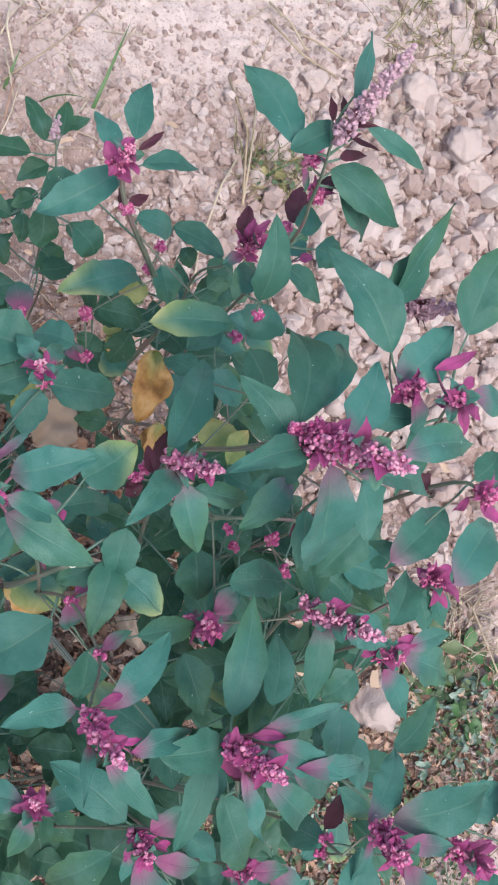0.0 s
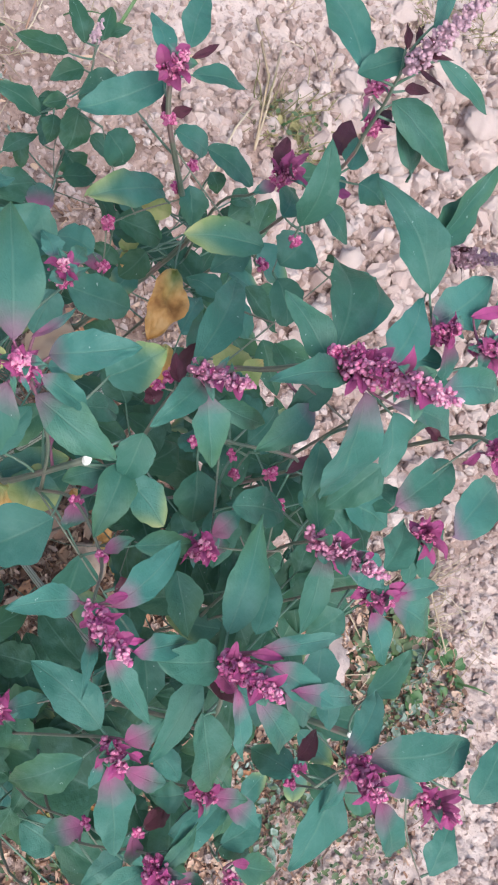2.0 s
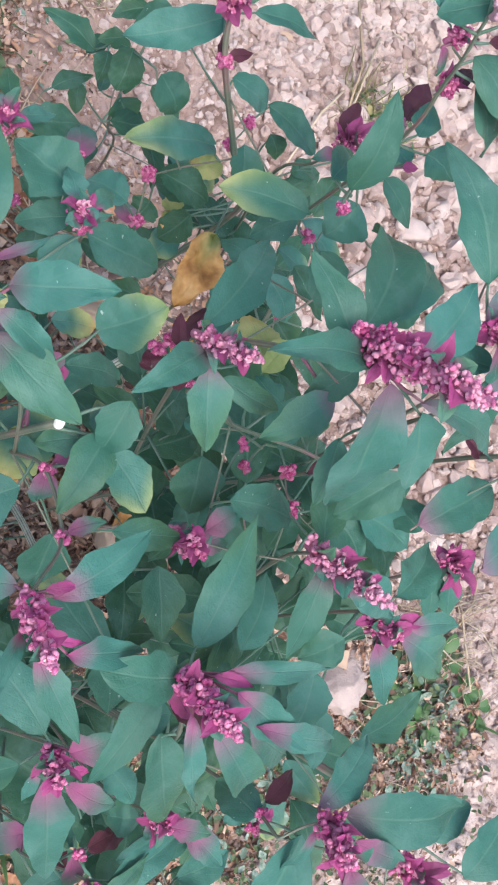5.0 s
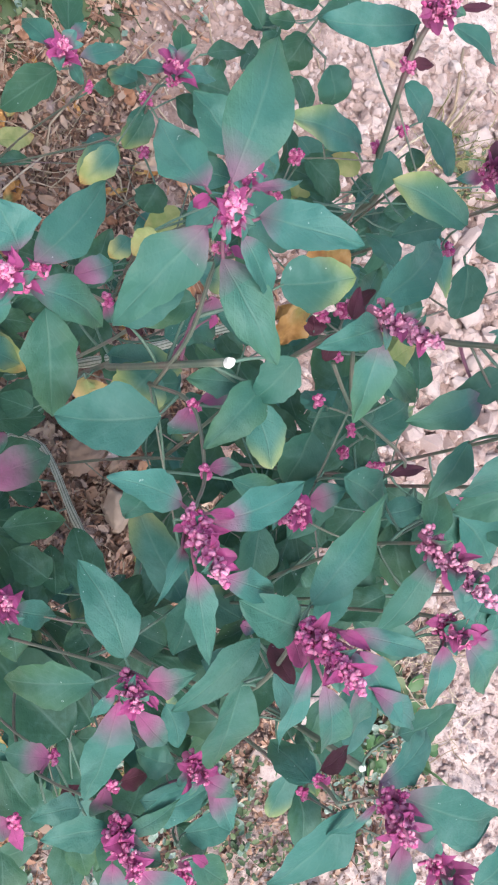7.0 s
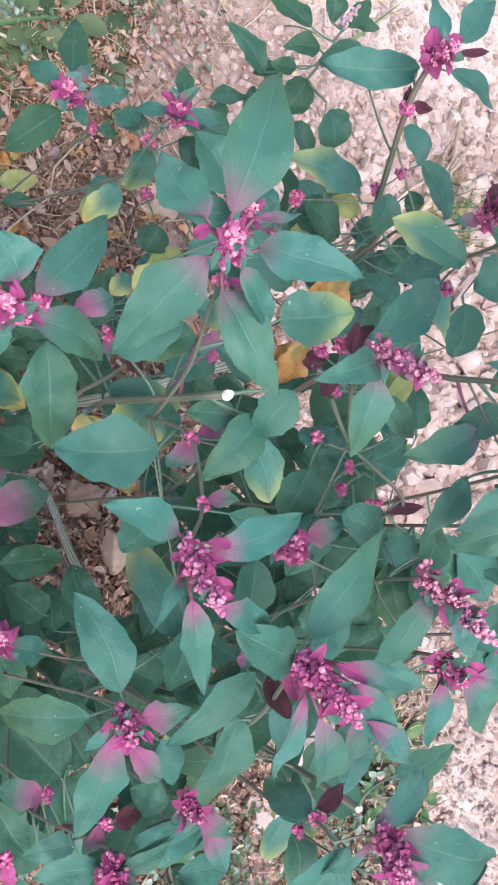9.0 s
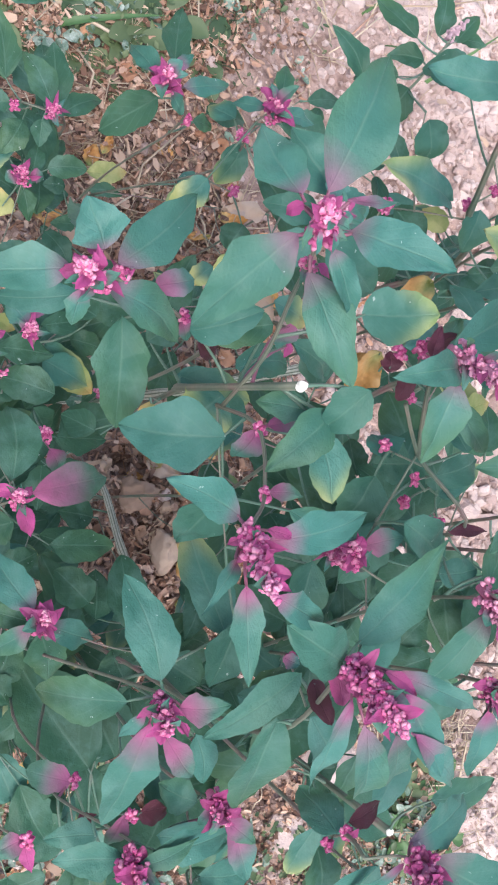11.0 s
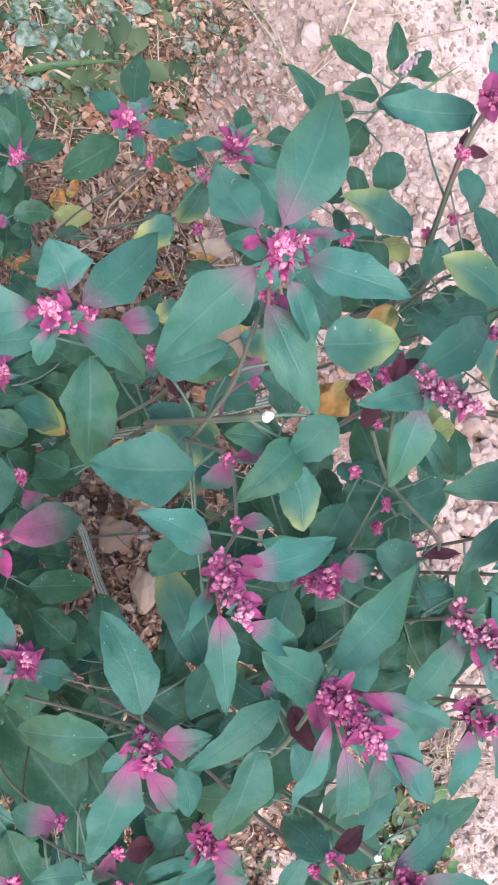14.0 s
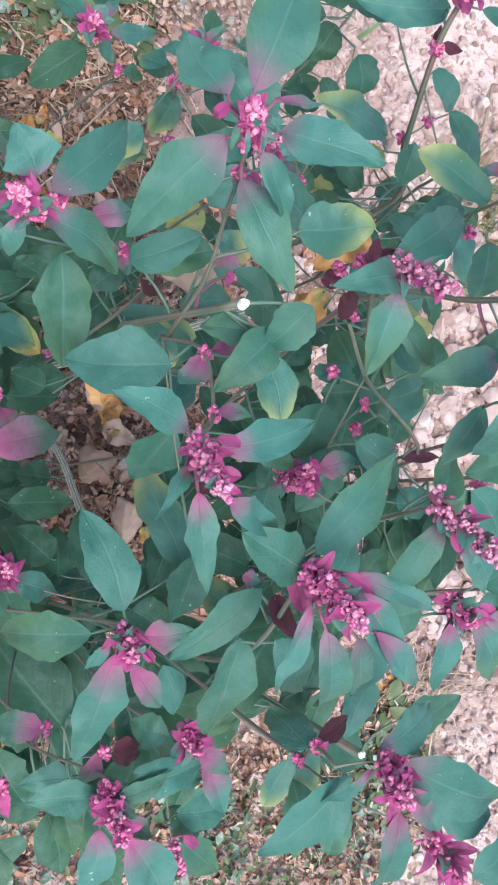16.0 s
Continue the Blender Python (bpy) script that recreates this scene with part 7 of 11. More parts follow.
leaf(bush, "old", (-0.092, 0.528, 0.167), (-0.033, 0.571, 0.163), 0.0387, stalk=(-0.156, 0.512, 0.150), turn=5, shape="ovate")
leaf(bush, "old", (-0.073, 0.526, 0.746), (-0.024, 0.541, 0.729), 0.0335, stalk=(-0.047, 0.508, 0.726), turn=-20, shape="rhombic")
leaf(bush, "old", (-0.129, 0.340, 0.507), (-0.131, 0.299, 0.499), 0.0375, stalk=(-0.143, 0.395, 0.500), turn=15, shape="ovate")
leaf(bush, "old", (-0.153, 0.473, 0.136), (-0.163, 0.415, 0.135), 0.0471, stalk=(-0.156, 0.512, 0.150), turn=17, shape="rhombic")
stem(bush, [(-0.056, 0.532, 0.691), (-0.002, 0.495, 0.683)], 0.0013, 0.0009, "branch")
leaf(bush, "old", (0.003, 0.491, 0.684), (0.048, 0.455, 0.657), 0.0364, stalk=(-0.002, 0.495, 0.683), turn=12, shape="rhombic")
leaf(bush, "old", (-0.167, 0.465, 0.304), (-0.208, 0.486, 0.303), 0.0266, stalk=(-0.147, 0.465, 0.300), turn=12, shape="rhombic")
leaf(bush, "yellowing", (-0.160, 0.413, 0.406), (-0.197, 0.385, 0.403), 0.0282, stalk=(-0.145, 0.430, 0.400), turn=4, shape="rhombic")
leaf(bush, "old", (0.001, 0.522, 0.661), (0.052, 0.503, 0.664), 0.0387, stalk=(-0.008, 0.499, 0.684), turn=-15, shape="ovate")
leaf(bush, "old", (-0.111, 0.516, 0.332), (-0.047, 0.557, 0.308), 0.0374, stalk=(-0.151, 0.502, 0.350), turn=-9, shape="ovate")
stem(bush, [(-0.143, 0.395, 0.500), (-0.138, 0.324, 0.486)], 0.0013, 0.0009, "branch")
leaf(bush, "old", (-0.136, 0.319, 0.489), (-0.123, 0.267, 0.478), 0.0340, stalk=(-0.138, 0.324, 0.486), turn=2, shape="ovate")
leaf(bush, "old", (-0.098, 0.519, 0.254), (-0.071, 0.552, 0.249), 0.0240, stalk=(-0.154, 0.508, 0.250), turn=-8, shape="rhombic")
stem(bush, [(-0.144, 0.412, 0.450), (-0.166, 0.351, 0.438)], 0.0013, 0.0009, "branch")
leaf(bush, "old", (-0.168, 0.345, 0.441), (-0.187, 0.304, 0.435), 0.0338, stalk=(-0.166, 0.351, 0.438), turn=-24, shape="rhombic")
leaf(bush, "old", (-0.122, 0.373, 0.439), (-0.080, 0.320, 0.429), 0.0426, stalk=(-0.155, 0.382, 0.444), shape="ovate")
stem(bush, [(-0.288, 0.546, 0.483), (-0.237, 0.600, 0.483)], 0.0013, 0.0009, "branch")
leaf(bush, "old", (-0.235, 0.606, 0.487), (-0.217, 0.647, 0.489), 0.0295, stalk=(-0.237, 0.600, 0.483), turn=-16, shape="ovate")
leaf(bush, "old", (-0.157, 0.439, 0.340), (-0.202, 0.396, 0.323), 0.0305, stalk=(-0.146, 0.448, 0.350), turn=18, shape="ovate")
leaf(bush, "old", (-0.102, 0.547, 0.636), (-0.167, 0.549, 0.626), 0.0451, stalk=(-0.143, 0.519, 0.625), turn=20, shape="rhombic")
leaf(bush, "old", (-0.104, 0.566, 0.597), (-0.084, 0.614, 0.595), 0.0281, stalk=(-0.047, 0.542, 0.585), turn=-9, shape="rhombic")
leaf(bush, "old", (-0.147, 0.443, 0.324), (-0.138, 0.398, 0.315), 0.0261, stalk=(-0.147, 0.465, 0.300), turn=-18, shape="rhombic")
leaf(bush, "old", (-0.122, 0.464, 0.196), (-0.112, 0.431, 0.174), 0.0263, stalk=(-0.150, 0.500, 0.200), turn=-10, shape="ovate")
leaf(bush, "old", (-0.194, 0.565, 0.510), (-0.237, 0.601, 0.491), 0.0278, stalk=(-0.237, 0.600, 0.483), turn=-5, shape="ovate")
leaf(bush, "old", (-0.153, 0.498, 0.566), (-0.179, 0.472, 0.564), 0.0210, stalk=(-0.145, 0.513, 0.550), turn=23, shape="ovate")
leaf(bush, "old", (-0.141, 0.357, 0.427), (-0.124, 0.293, 0.430), 0.0384, stalk=(-0.162, 0.360, 0.440), turn=3, shape="rhombic")
stem(bush, [(-0.145, 0.430, 0.400), (-0.076, 0.421, 0.414)], 0.0013, 0.0009, "branch")
leaf(bush, "old", (-0.071, 0.422, 0.418), (-0.013, 0.439, 0.421), 0.0380, stalk=(-0.076, 0.421, 0.414), turn=-13, shape="rhombic")
leaf(bush, "old", (-0.124, 0.412, 0.347), (-0.118, 0.386, 0.330), 0.0209, stalk=(-0.146, 0.448, 0.350), turn=-4, shape="rhombic")
leaf(bush, "old", (-0.168, 0.542, 0.440), (-0.196, 0.588, 0.439), 0.0424, stalk=(-0.149, 0.503, 0.438), turn=-2, shape="ovate")
stem(bush, [(-0.300, 0.593, 0.150), (-0.255, 0.650, 0.144)], 0.0013, 0.0009, "branch")
leaf(bush, "old", (-0.254, 0.656, 0.147), (-0.248, 0.698, 0.141), 0.0260, stalk=(-0.255, 0.650, 0.144), turn=4, shape="rhombic")
leaf(bush, "old", (-0.168, 0.448, 0.322), (-0.172, 0.391, 0.322), 0.0346, stalk=(-0.147, 0.465, 0.300), turn=6, shape="rhombic")
leaf(bush, "old", (-0.152, 0.511, 0.673), (-0.177, 0.480, 0.675), 0.0257, stalk=(-0.141, 0.522, 0.662), turn=11, shape="rhombic")
leaf(bush, "yellowing", (-0.231, 0.537, 0.618), (-0.180, 0.562, 0.610), 0.0361, stalk=(-0.272, 0.500, 0.593), turn=17, shape="ovate")
leaf(bush, "old", (-0.166, 0.442, 0.340), (-0.203, 0.410, 0.330), 0.0287, stalk=(-0.146, 0.448, 0.350), turn=25, shape="rhombic")
leaf(bush, "old", (-0.053, 0.481, 0.675), (-0.034, 0.428, 0.676), 0.0345, stalk=(-0.025, 0.511, 0.686), turn=-11, shape="rhombic")
leaf(bush, "old", (-0.161, 0.485, 0.246), (-0.195, 0.493, 0.232), 0.0226, stalk=(-0.149, 0.482, 0.250), turn=18, shape="ovate")
leaf(bush, "old", (-0.010, 0.581, 0.631), (0.018, 0.642, 0.610), 0.0401, stalk=(-0.035, 0.576, 0.576), turn=8, shape="rhombic")
leaf(bush, "old", (-0.192, 0.477, 0.216), (-0.244, 0.474, 0.206), 0.0373, stalk=(-0.150, 0.500, 0.200), turn=13, shape="rhombic")
leaf(bush, "yellowing", (-0.097, 0.548, 0.700), (-0.056, 0.580, 0.679), 0.0267, stalk=(-0.058, 0.538, 0.682), turn=-23, shape="rhombic")
leaf(bush, "old", (-0.105, 0.357, 0.423), (-0.063, 0.299, 0.399), 0.0353, stalk=(-0.160, 0.366, 0.441), turn=-7, shape="ovate")
leaf(bush, "old", (-0.043, 0.459, 0.684), (-0.042, 0.423, 0.684), 0.0213, stalk=(-0.012, 0.502, 0.684), turn=-12, shape="ovate")
leaf(bush, "old", (-0.227, 0.486, 0.673), (-0.185, 0.474, 0.670), 0.0275, stalk=(-0.281, 0.498, 0.650), turn=-24, shape="rhombic")
leaf(bush, "old", (-0.172, 0.574, 0.632), (-0.186, 0.616, 0.622), 0.0291, stalk=(-0.143, 0.519, 0.625), turn=15, shape="ovate")
leaf(bush, "old", (-0.138, 0.513, 0.528), (-0.181, 0.511, 0.527), 0.0253, stalk=(-0.146, 0.510, 0.512), turn=25, shape="rhombic")
leaf(bush, "old", (-0.127, 0.311, 0.552), (-0.140, 0.251, 0.556), 0.0405, stalk=(-0.141, 0.378, 0.550), turn=-20, shape="ovate")
leaf(bush, "old", (-0.026, 0.549, 0.691), (0.027, 0.541, 0.674), 0.0358, stalk=(-0.044, 0.524, 0.689), turn=2, shape="rhombic")
leaf(bush, "old", (-0.134, 0.466, 0.257), (-0.084, 0.440, 0.232), 0.0385, stalk=(-0.149, 0.482, 0.250), turn=20, shape="rhombic")
leaf(bush, "yellowing", (-0.097, 0.514, 0.800), (-0.048, 0.537, 0.782), 0.0377, stalk=(-0.157, 0.493, 0.775), turn=-23, shape="rhombic")

# left hand plant
bush = plant("tree spinach with broad dull green leaves", (-0.060, 0.330, 0.000))
stem(bush, [(-0.060, 0.330, 0.000), (-0.052, 0.275, 0.500), (-0.047, 0.221, 0.860), (-0.057, 0.182, 0.920), (-0.063, 0.128, 0.980), (-0.063, 0.110, 0.990)], 0.0030, 0.0016)
stem(bush, [(-0.060, 0.320, 0.100), (-0.098, 0.235, 0.400), (-0.092, 0.196, 0.590), (-0.101, 0.190, 0.610)], 0.0030, 0.0016)
stem(bush, [(-0.060, 0.320, 0.100), (-0.080, 0.215, 0.400), (-0.081, 0.150, 0.620)], 0.0030, 0.0016)
spike(bush, (-0.062, 0.113, 0.985), (-0.065, 0.095, 1.010), 0.0150, 0.50, 0.00, 120)
spike(bush, (-0.066, 0.126, 0.980), (-0.069, 0.122, 0.985), 0.0094, 0.20, 0.00, 40)
spike(bush, (-0.057, 0.183, 0.920), (-0.059, 0.183, 0.925), 0.0070, 0.10, 0.00, 22)
spike(bush, (-0.099, 0.188, 0.605), (-0.105, 0.189, 0.620), 0.0165, 0.50, 0.00, 50)
spike(bush, (-0.081, 0.147, 0.620), (-0.087, 0.150, 0.640), 0.0177, 0.60, 0.00, 50)
stem(bush, [(-0.053, 0.168, 0.590), (-0.068, 0.174, 0.580)], 0.0014, 0.0010, "branch")
spike(bush, (-0.068, 0.174, 0.580), (-0.072, 0.175, 0.585), 0.0121, 0.40, 0.00, 30)
leaf(bush, "blush", (-0.076, 0.111, 0.990), (-0.114, 0.119, 0.934), 0.0238, stalk=(-0.063, 0.110, 0.990))
leaf(bush, "blush", (-0.070, 0.122, 0.985), (-0.109, 0.170, 0.977), 0.0259, stalk=(-0.063, 0.121, 0.984))
leaf(bush, "blush", (-0.068, 0.100, 0.985), (-0.071, 0.056, 0.960), 0.0231, stalk=(-0.063, 0.110, 0.990))
leaf(bush, "blush", (-0.060, 0.115, 0.985), (-0.042, 0.174, 0.930), 0.0238)
leaf(bush, "green", (-0.058, 0.148, 0.920), (-0.001, 0.155, 0.880), 0.0330, stalk=(-0.058, 0.175, 0.927))
leaf(bush, "young", (-0.059, 0.105, 0.985), (-0.044, 0.103, 0.970), 0.0120, stalk=(-0.063, 0.110, 0.990))
leaf(bush, "rosy", (-0.068, 0.155, 0.950), (-0.074, 0.182, 0.940), 0.0175, stalk=(-0.060, 0.155, 0.950), shape="ovate")
leaf(bush, "rosy", (-0.057, 0.182, 0.920), (-0.046, 0.189, 0.910), 0.0096)
leaf(bush, "magenta", (-0.073, 0.109, 0.990), (-0.081, 0.111, 0.985), 0.0086, stalk=(-0.063, 0.110, 0.990), shape="lance")
leaf(bush, "green", (-0.073, 0.133, 0.900), (-0.080, 0.091, 0.860), 0.0191, stalk=(-0.056, 0.187, 0.913))
leaf(bush, "dark", (-0.051, 0.210, 0.880), (-0.042, 0.225, 0.870), 0.0138, stalk=(-0.051, 0.206, 0.883))
leaf(bush, "old", (-0.106, 0.200, 0.600), (-0.115, 0.247, 0.580), 0.0209, stalk=(-0.096, 0.193, 0.600))
leaf(bush, "blush", (-0.109, 0.190, 0.600), (-0.130, 0.177, 0.590), 0.0231, stalk=(-0.099, 0.191, 0.605))
leaf(bush, "rosy", (-0.112, 0.195, 0.600), (-0.128, 0.204, 0.590), 0.0159, stalk=(-0.099, 0.191, 0.605))
leaf(bush, "old", (-0.089, 0.165, 0.600), (-0.084, 0.214, 0.585), 0.0269, stalk=(-0.081, 0.149, 0.593))
leaf(bush, "yellowing", (-0.083, 0.209, 0.570), (-0.062, 0.255, 0.548), 0.0323, stalk=(-0.093, 0.196, 0.566))
leaf(bush, "magenta", (-0.091, 0.154, 0.630), (-0.097, 0.164, 0.630), 0.0084, stalk=(-0.081, 0.150, 0.620), shape="lance")
leaf(bush, "magenta", (-0.073, 0.146, 0.630), (-0.060, 0.155, 0.610), 0.0155, stalk=(-0.081, 0.150, 0.620), shape="lance")
leaf(bush, "yellow", (-0.123, 0.176, 0.550), (-0.112, 0.196, 0.540), 0.0165, stalk=(-0.094, 0.195, 0.542))
leaf(bush, "old", (-0.136, 0.173, 0.580), (-0.119, 0.205, 0.570), 0.0237, stalk=(-0.093, 0.196, 0.566))
leaf(bush, "rosy", (-0.068, 0.176, 0.580), (-0.075, 0.189, 0.580), 0.0140)
leaf(bush, "old", (-0.055, 0.167, 0.550), (-0.074, 0.183, 0.550), 0.0383, stalk=(-0.054, 0.159, 0.545), shape="ovate")
leaf(bush, "old", (-0.059, 0.228, 0.500), (-0.070, 0.207, 0.500), 0.0307, stalk=(-0.096, 0.193, 0.495))
leaf(bush, "old", (-0.108, 0.251, 0.520), (-0.099, 0.287, 0.510), 0.0259, stalk=(-0.095, 0.194, 0.519))
leaf(bush, "old", (-0.114, 0.249, 0.600), (-0.132, 0.237, 0.580), 0.0288, stalk=(-0.093, 0.196, 0.593))
leaf(bush, "old", (-0.082, 0.242, 0.382), (-0.079, 0.293, 0.385), 0.0380, stalk=(-0.095, 0.186, 0.363), turn=16, shape="rhombic")
leaf(bush, "old", (-0.103, 0.255, 0.480), (-0.120, 0.302, 0.481), 0.0255, stalk=(-0.097, 0.192, 0.471), turn=-3, shape="rhombic")
leaf(bush, "yellowing", (-0.043, 0.189, 0.459), (-0.022, 0.248, 0.456), 0.0376, stalk=(-0.056, 0.151, 0.438), turn=4, shape="ovate")
leaf(bush, "old", (-0.102, 0.181, 0.531), (-0.110, 0.223, 0.533), 0.0230, stalk=(-0.095, 0.194, 0.519), turn=-12, shape="rhombic")
leaf(bush, "old", (-0.026, 0.155, 0.621), (0.011, 0.169, 0.620), 0.0209, stalk=(-0.052, 0.177, 0.635), turn=-23, shape="ovate")
leaf(bush, "old", (-0.073, 0.198, 0.439), (-0.006, 0.244, 0.442), 0.0411, stalk=(-0.098, 0.192, 0.448), turn=-12, shape="ovate")
stem(bush, [(-0.057, 0.155, 0.250), (-0.003, 0.201, 0.260)], 0.0013, 0.0009, "branch")
leaf(bush, "old", (0.001, 0.205, 0.262), (0.023, 0.223, 0.249), 0.0312, stalk=(-0.003, 0.201, 0.260), turn=25, shape="ovate")
leaf(bush, "old", (-0.102, 0.209, 0.456), (-0.124, 0.275, 0.435), 0.0405, stalk=(-0.098, 0.192, 0.448), turn=-6, shape="rhombic")
leaf(bush, "green", (-0.044, 0.272, 0.803), (-0.049, 0.321, 0.786), 0.0297, stalk=(-0.048, 0.212, 0.815), turn=-15, shape="ovate")
stem(bush, [(-0.085, 0.179, 0.288), (-0.096, 0.249, 0.277)], 0.0013, 0.0009, "branch")
leaf(bush, "old", (-0.099, 0.254, 0.280), (-0.130, 0.305, 0.266), 0.0321, stalk=(-0.096, 0.249, 0.277), turn=18, shape="rhombic")
leaf(bush, "old", (-0.058, 0.176, 0.499), (-0.021, 0.164, 0.487), 0.0295, stalk=(-0.055, 0.150, 0.500), turn=-4, shape="ovate")
leaf(bush, "old", (-0.096, 0.179, 0.374), (-0.121, 0.237, 0.364), 0.0373, stalk=(-0.095, 0.186, 0.363), turn=11, shape="ovate")
leaf(bush, "old", (-0.070, 0.155, 0.529), (-0.034, 0.174, 0.524), 0.0274, stalk=(-0.081, 0.147, 0.537), turn=-13, shape="ovate")
leaf(bush, "old", (-0.073, 0.155, 0.518), (-0.058, 0.197, 0.499), 0.0364, stalk=(-0.081, 0.145, 0.510), turn=16, shape="ovate")
leaf(bush, "old", (-0.065, 0.169, 0.488), (-0.063, 0.217, 0.472), 0.0351, stalk=(-0.055, 0.150, 0.500), turn=-3, shape="ovate")
leaf(bush, "old", (-0.062, 0.238, 0.229), (-0.064, 0.275, 0.225), 0.0305, stalk=(-0.075, 0.171, 0.213), turn=-22, shape="ovate")
leaf(bush, "old", (-0.099, 0.214, 0.536), (-0.147, 0.272, 0.517), 0.0425, stalk=(-0.094, 0.195, 0.542), turn=-15, shape="ovate")
leaf(bush, "old", (-0.117, 0.168, 0.433), (-0.172, 0.201, 0.414), 0.0322, stalk=(-0.099, 0.191, 0.424), turn=-10, shape="ovate")
leaf(bush, "old", (-0.039, 0.140, 0.547), (0.018, 0.134, 0.532), 0.0418, stalk=(-0.054, 0.159, 0.545), turn=-19, shape="ovate")
leaf(bush, "old", (-0.082, 0.231, 0.506), (-0.088, 0.285, 0.482), 0.0293, stalk=(-0.096, 0.193, 0.495), turn=-19, shape="rhombic")
leaf(bush, "old", (-0.102, 0.157, 0.522), (-0.136, 0.160, 0.512), 0.0286, stalk=(-0.081, 0.145, 0.510), turn=-22, shape="ovate")
leaf(bush, "old", (-0.086, 0.231, 0.187), (-0.123, 0.287, 0.164), 0.0323, stalk=(-0.070, 0.168, 0.175), turn=13, shape="rhombic")
leaf(bush, "old", (-0.134, 0.164, 0.491), (-0.185, 0.168, 0.464), 0.0391, stalk=(-0.096, 0.193, 0.495), turn=12, shape="rhombic")
leaf(bush, "old", (-0.032, 0.152, 0.566), (0.020, 0.154, 0.564), 0.0361, stalk=(-0.054, 0.159, 0.545), turn=-21, shape="ovate")
leaf(bush, "old", (-0.127, 0.231, 0.371), (-0.184, 0.279, 0.348), 0.0449, stalk=(-0.095, 0.186, 0.363), turn=-6, shape="ovate")
leaf(bush, "old", (-0.067, 0.223, 0.769), (-0.085, 0.252, 0.771), 0.0243, stalk=(-0.049, 0.203, 0.770), turn=-16, shape="rhombic")
leaf(bush, "old", (-0.118, 0.258, 0.419), (-0.140, 0.306, 0.401), 0.0254, stalk=(-0.099, 0.191, 0.424), turn=19, shape="rhombic")

# low left plant
bush = plant("low tree spinach with rosy magenta leaf bases", (-0.020, 0.400, 0.000))
stem(bush, [(-0.020, 0.400, 0.000), (0.010, 0.374, 0.220), (0.089, 0.332, 0.400), (0.140, 0.281, 0.600)], 0.0070, 0.0055, "dry_stem")
stem(bush, [(0.050, 0.180, 0.000), (0.045, 0.165, 0.400), (0.033, 0.150, 0.690)], 0.0032, 0.0016)
stem(bush, [(0.050, 0.180, 0.100), (0.110, 0.180, 0.450), (0.121, 0.157, 0.700)], 0.0030, 0.0016)
stem(bush, [(0.033, 0.150, 0.690), (0.036, 0.146, 0.700)], 0.0014, 0.0010, "branch")
spike(bush, (0.036, 0.146, 0.700), (0.029, 0.144, 0.720), 0.0153, 0.45, 0.00, 55)
stem(bush, [(0.121, 0.157, 0.700), (0.122, 0.153, 0.710)], 0.0014, 0.0010, "branch")
spike(bush, (0.122, 0.153, 0.710), (0.113, 0.151, 0.735), 0.0183, 0.65, 0.00, 70)
stem(bush, [(0.036, 0.154, 0.617), (-0.016, 0.192, 0.620)], 0.0014, 0.0010, "branch")
spike(bush, (-0.016, 0.192, 0.620), (-0.021, 0.192, 0.630), 0.0135, 0.40, 0.00, 36)
stem(bush, [(0.042, 0.161, 0.473), (-0.060, 0.282, 0.500)], 0.0014, 0.0010, "branch")
spike(bush, (-0.060, 0.282, 0.500), (-0.065, 0.284, 0.505), 0.0116, 0.20, 0.00, 22)
leaf(bush, "rosy", (0.029, 0.157, 0.700), (0.020, 0.226, 0.660), 0.0329, stalk=(0.034, 0.148, 0.694))
leaf(bush, "magenta", (0.028, 0.145, 0.705), (0.025, 0.122, 0.690), 0.0116, stalk=(0.036, 0.146, 0.700), shape="lance")
leaf(bush, "magenta", (0.038, 0.147, 0.705), (0.061, 0.157, 0.690), 0.0150, stalk=(0.036, 0.146, 0.700), shape="lance")
leaf(bush, "magenta", (0.032, 0.151, 0.705), (0.025, 0.157, 0.700), 0.0077, stalk=(0.036, 0.146, 0.700), shape="lance")
leaf(bush, "old", (0.020, 0.146, 0.690), (-0.036, 0.154, 0.660), 0.0383, stalk=(0.033, 0.150, 0.690))
leaf(bush, "blush", (0.111, 0.149, 0.715), (0.068, 0.128, 0.690), 0.0286, stalk=(0.122, 0.153, 0.710))
leaf(bush, "young", (0.121, 0.147, 0.715), (0.137, 0.119, 0.690), 0.0182, stalk=(0.122, 0.153, 0.710))
leaf(bush, "blush", (0.122, 0.159, 0.715), (0.139, 0.202, 0.680), 0.0229, stalk=(0.122, 0.153, 0.710))
leaf(bush, "old", (0.128, 0.157, 0.700), (0.166, 0.169, 0.670), 0.0327, stalk=(0.121, 0.157, 0.701))
leaf(bush, "old", (0.119, 0.149, 0.700), (0.109, 0.125, 0.680), 0.0201, stalk=(0.121, 0.156, 0.702))
stem(bush, [(0.134, 0.287, 0.575), (0.265, 0.234, 0.557)], 0.0013, 0.0009, "branch")
leaf(bush, "old", (0.260, 0.231, 0.560), (0.163, 0.180, 0.540), 0.0787, stalk=(0.261, 0.236, 0.558), shape="ovate")
leaf(bush, "old", (0.257, 0.258, 0.550), (0.184, 0.225, 0.550), 0.0631, stalk=(0.253, 0.239, 0.559), shape="ovate")
leaf(bush, "old", (0.145, 0.259, 0.620), (0.083, 0.257, 0.600), 0.0391, stalk=(0.140, 0.281, 0.600), shape="ovate")
leaf(bush, "old", (0.070, 0.190, 0.620), (0.076, 0.251, 0.600), 0.0303, stalk=(0.036, 0.154, 0.617))
leaf(bush, "old", (0.120, 0.227, 0.600), (0.090, 0.200, 0.600), 0.0368, stalk=(0.140, 0.281, 0.600), shape="ovate")
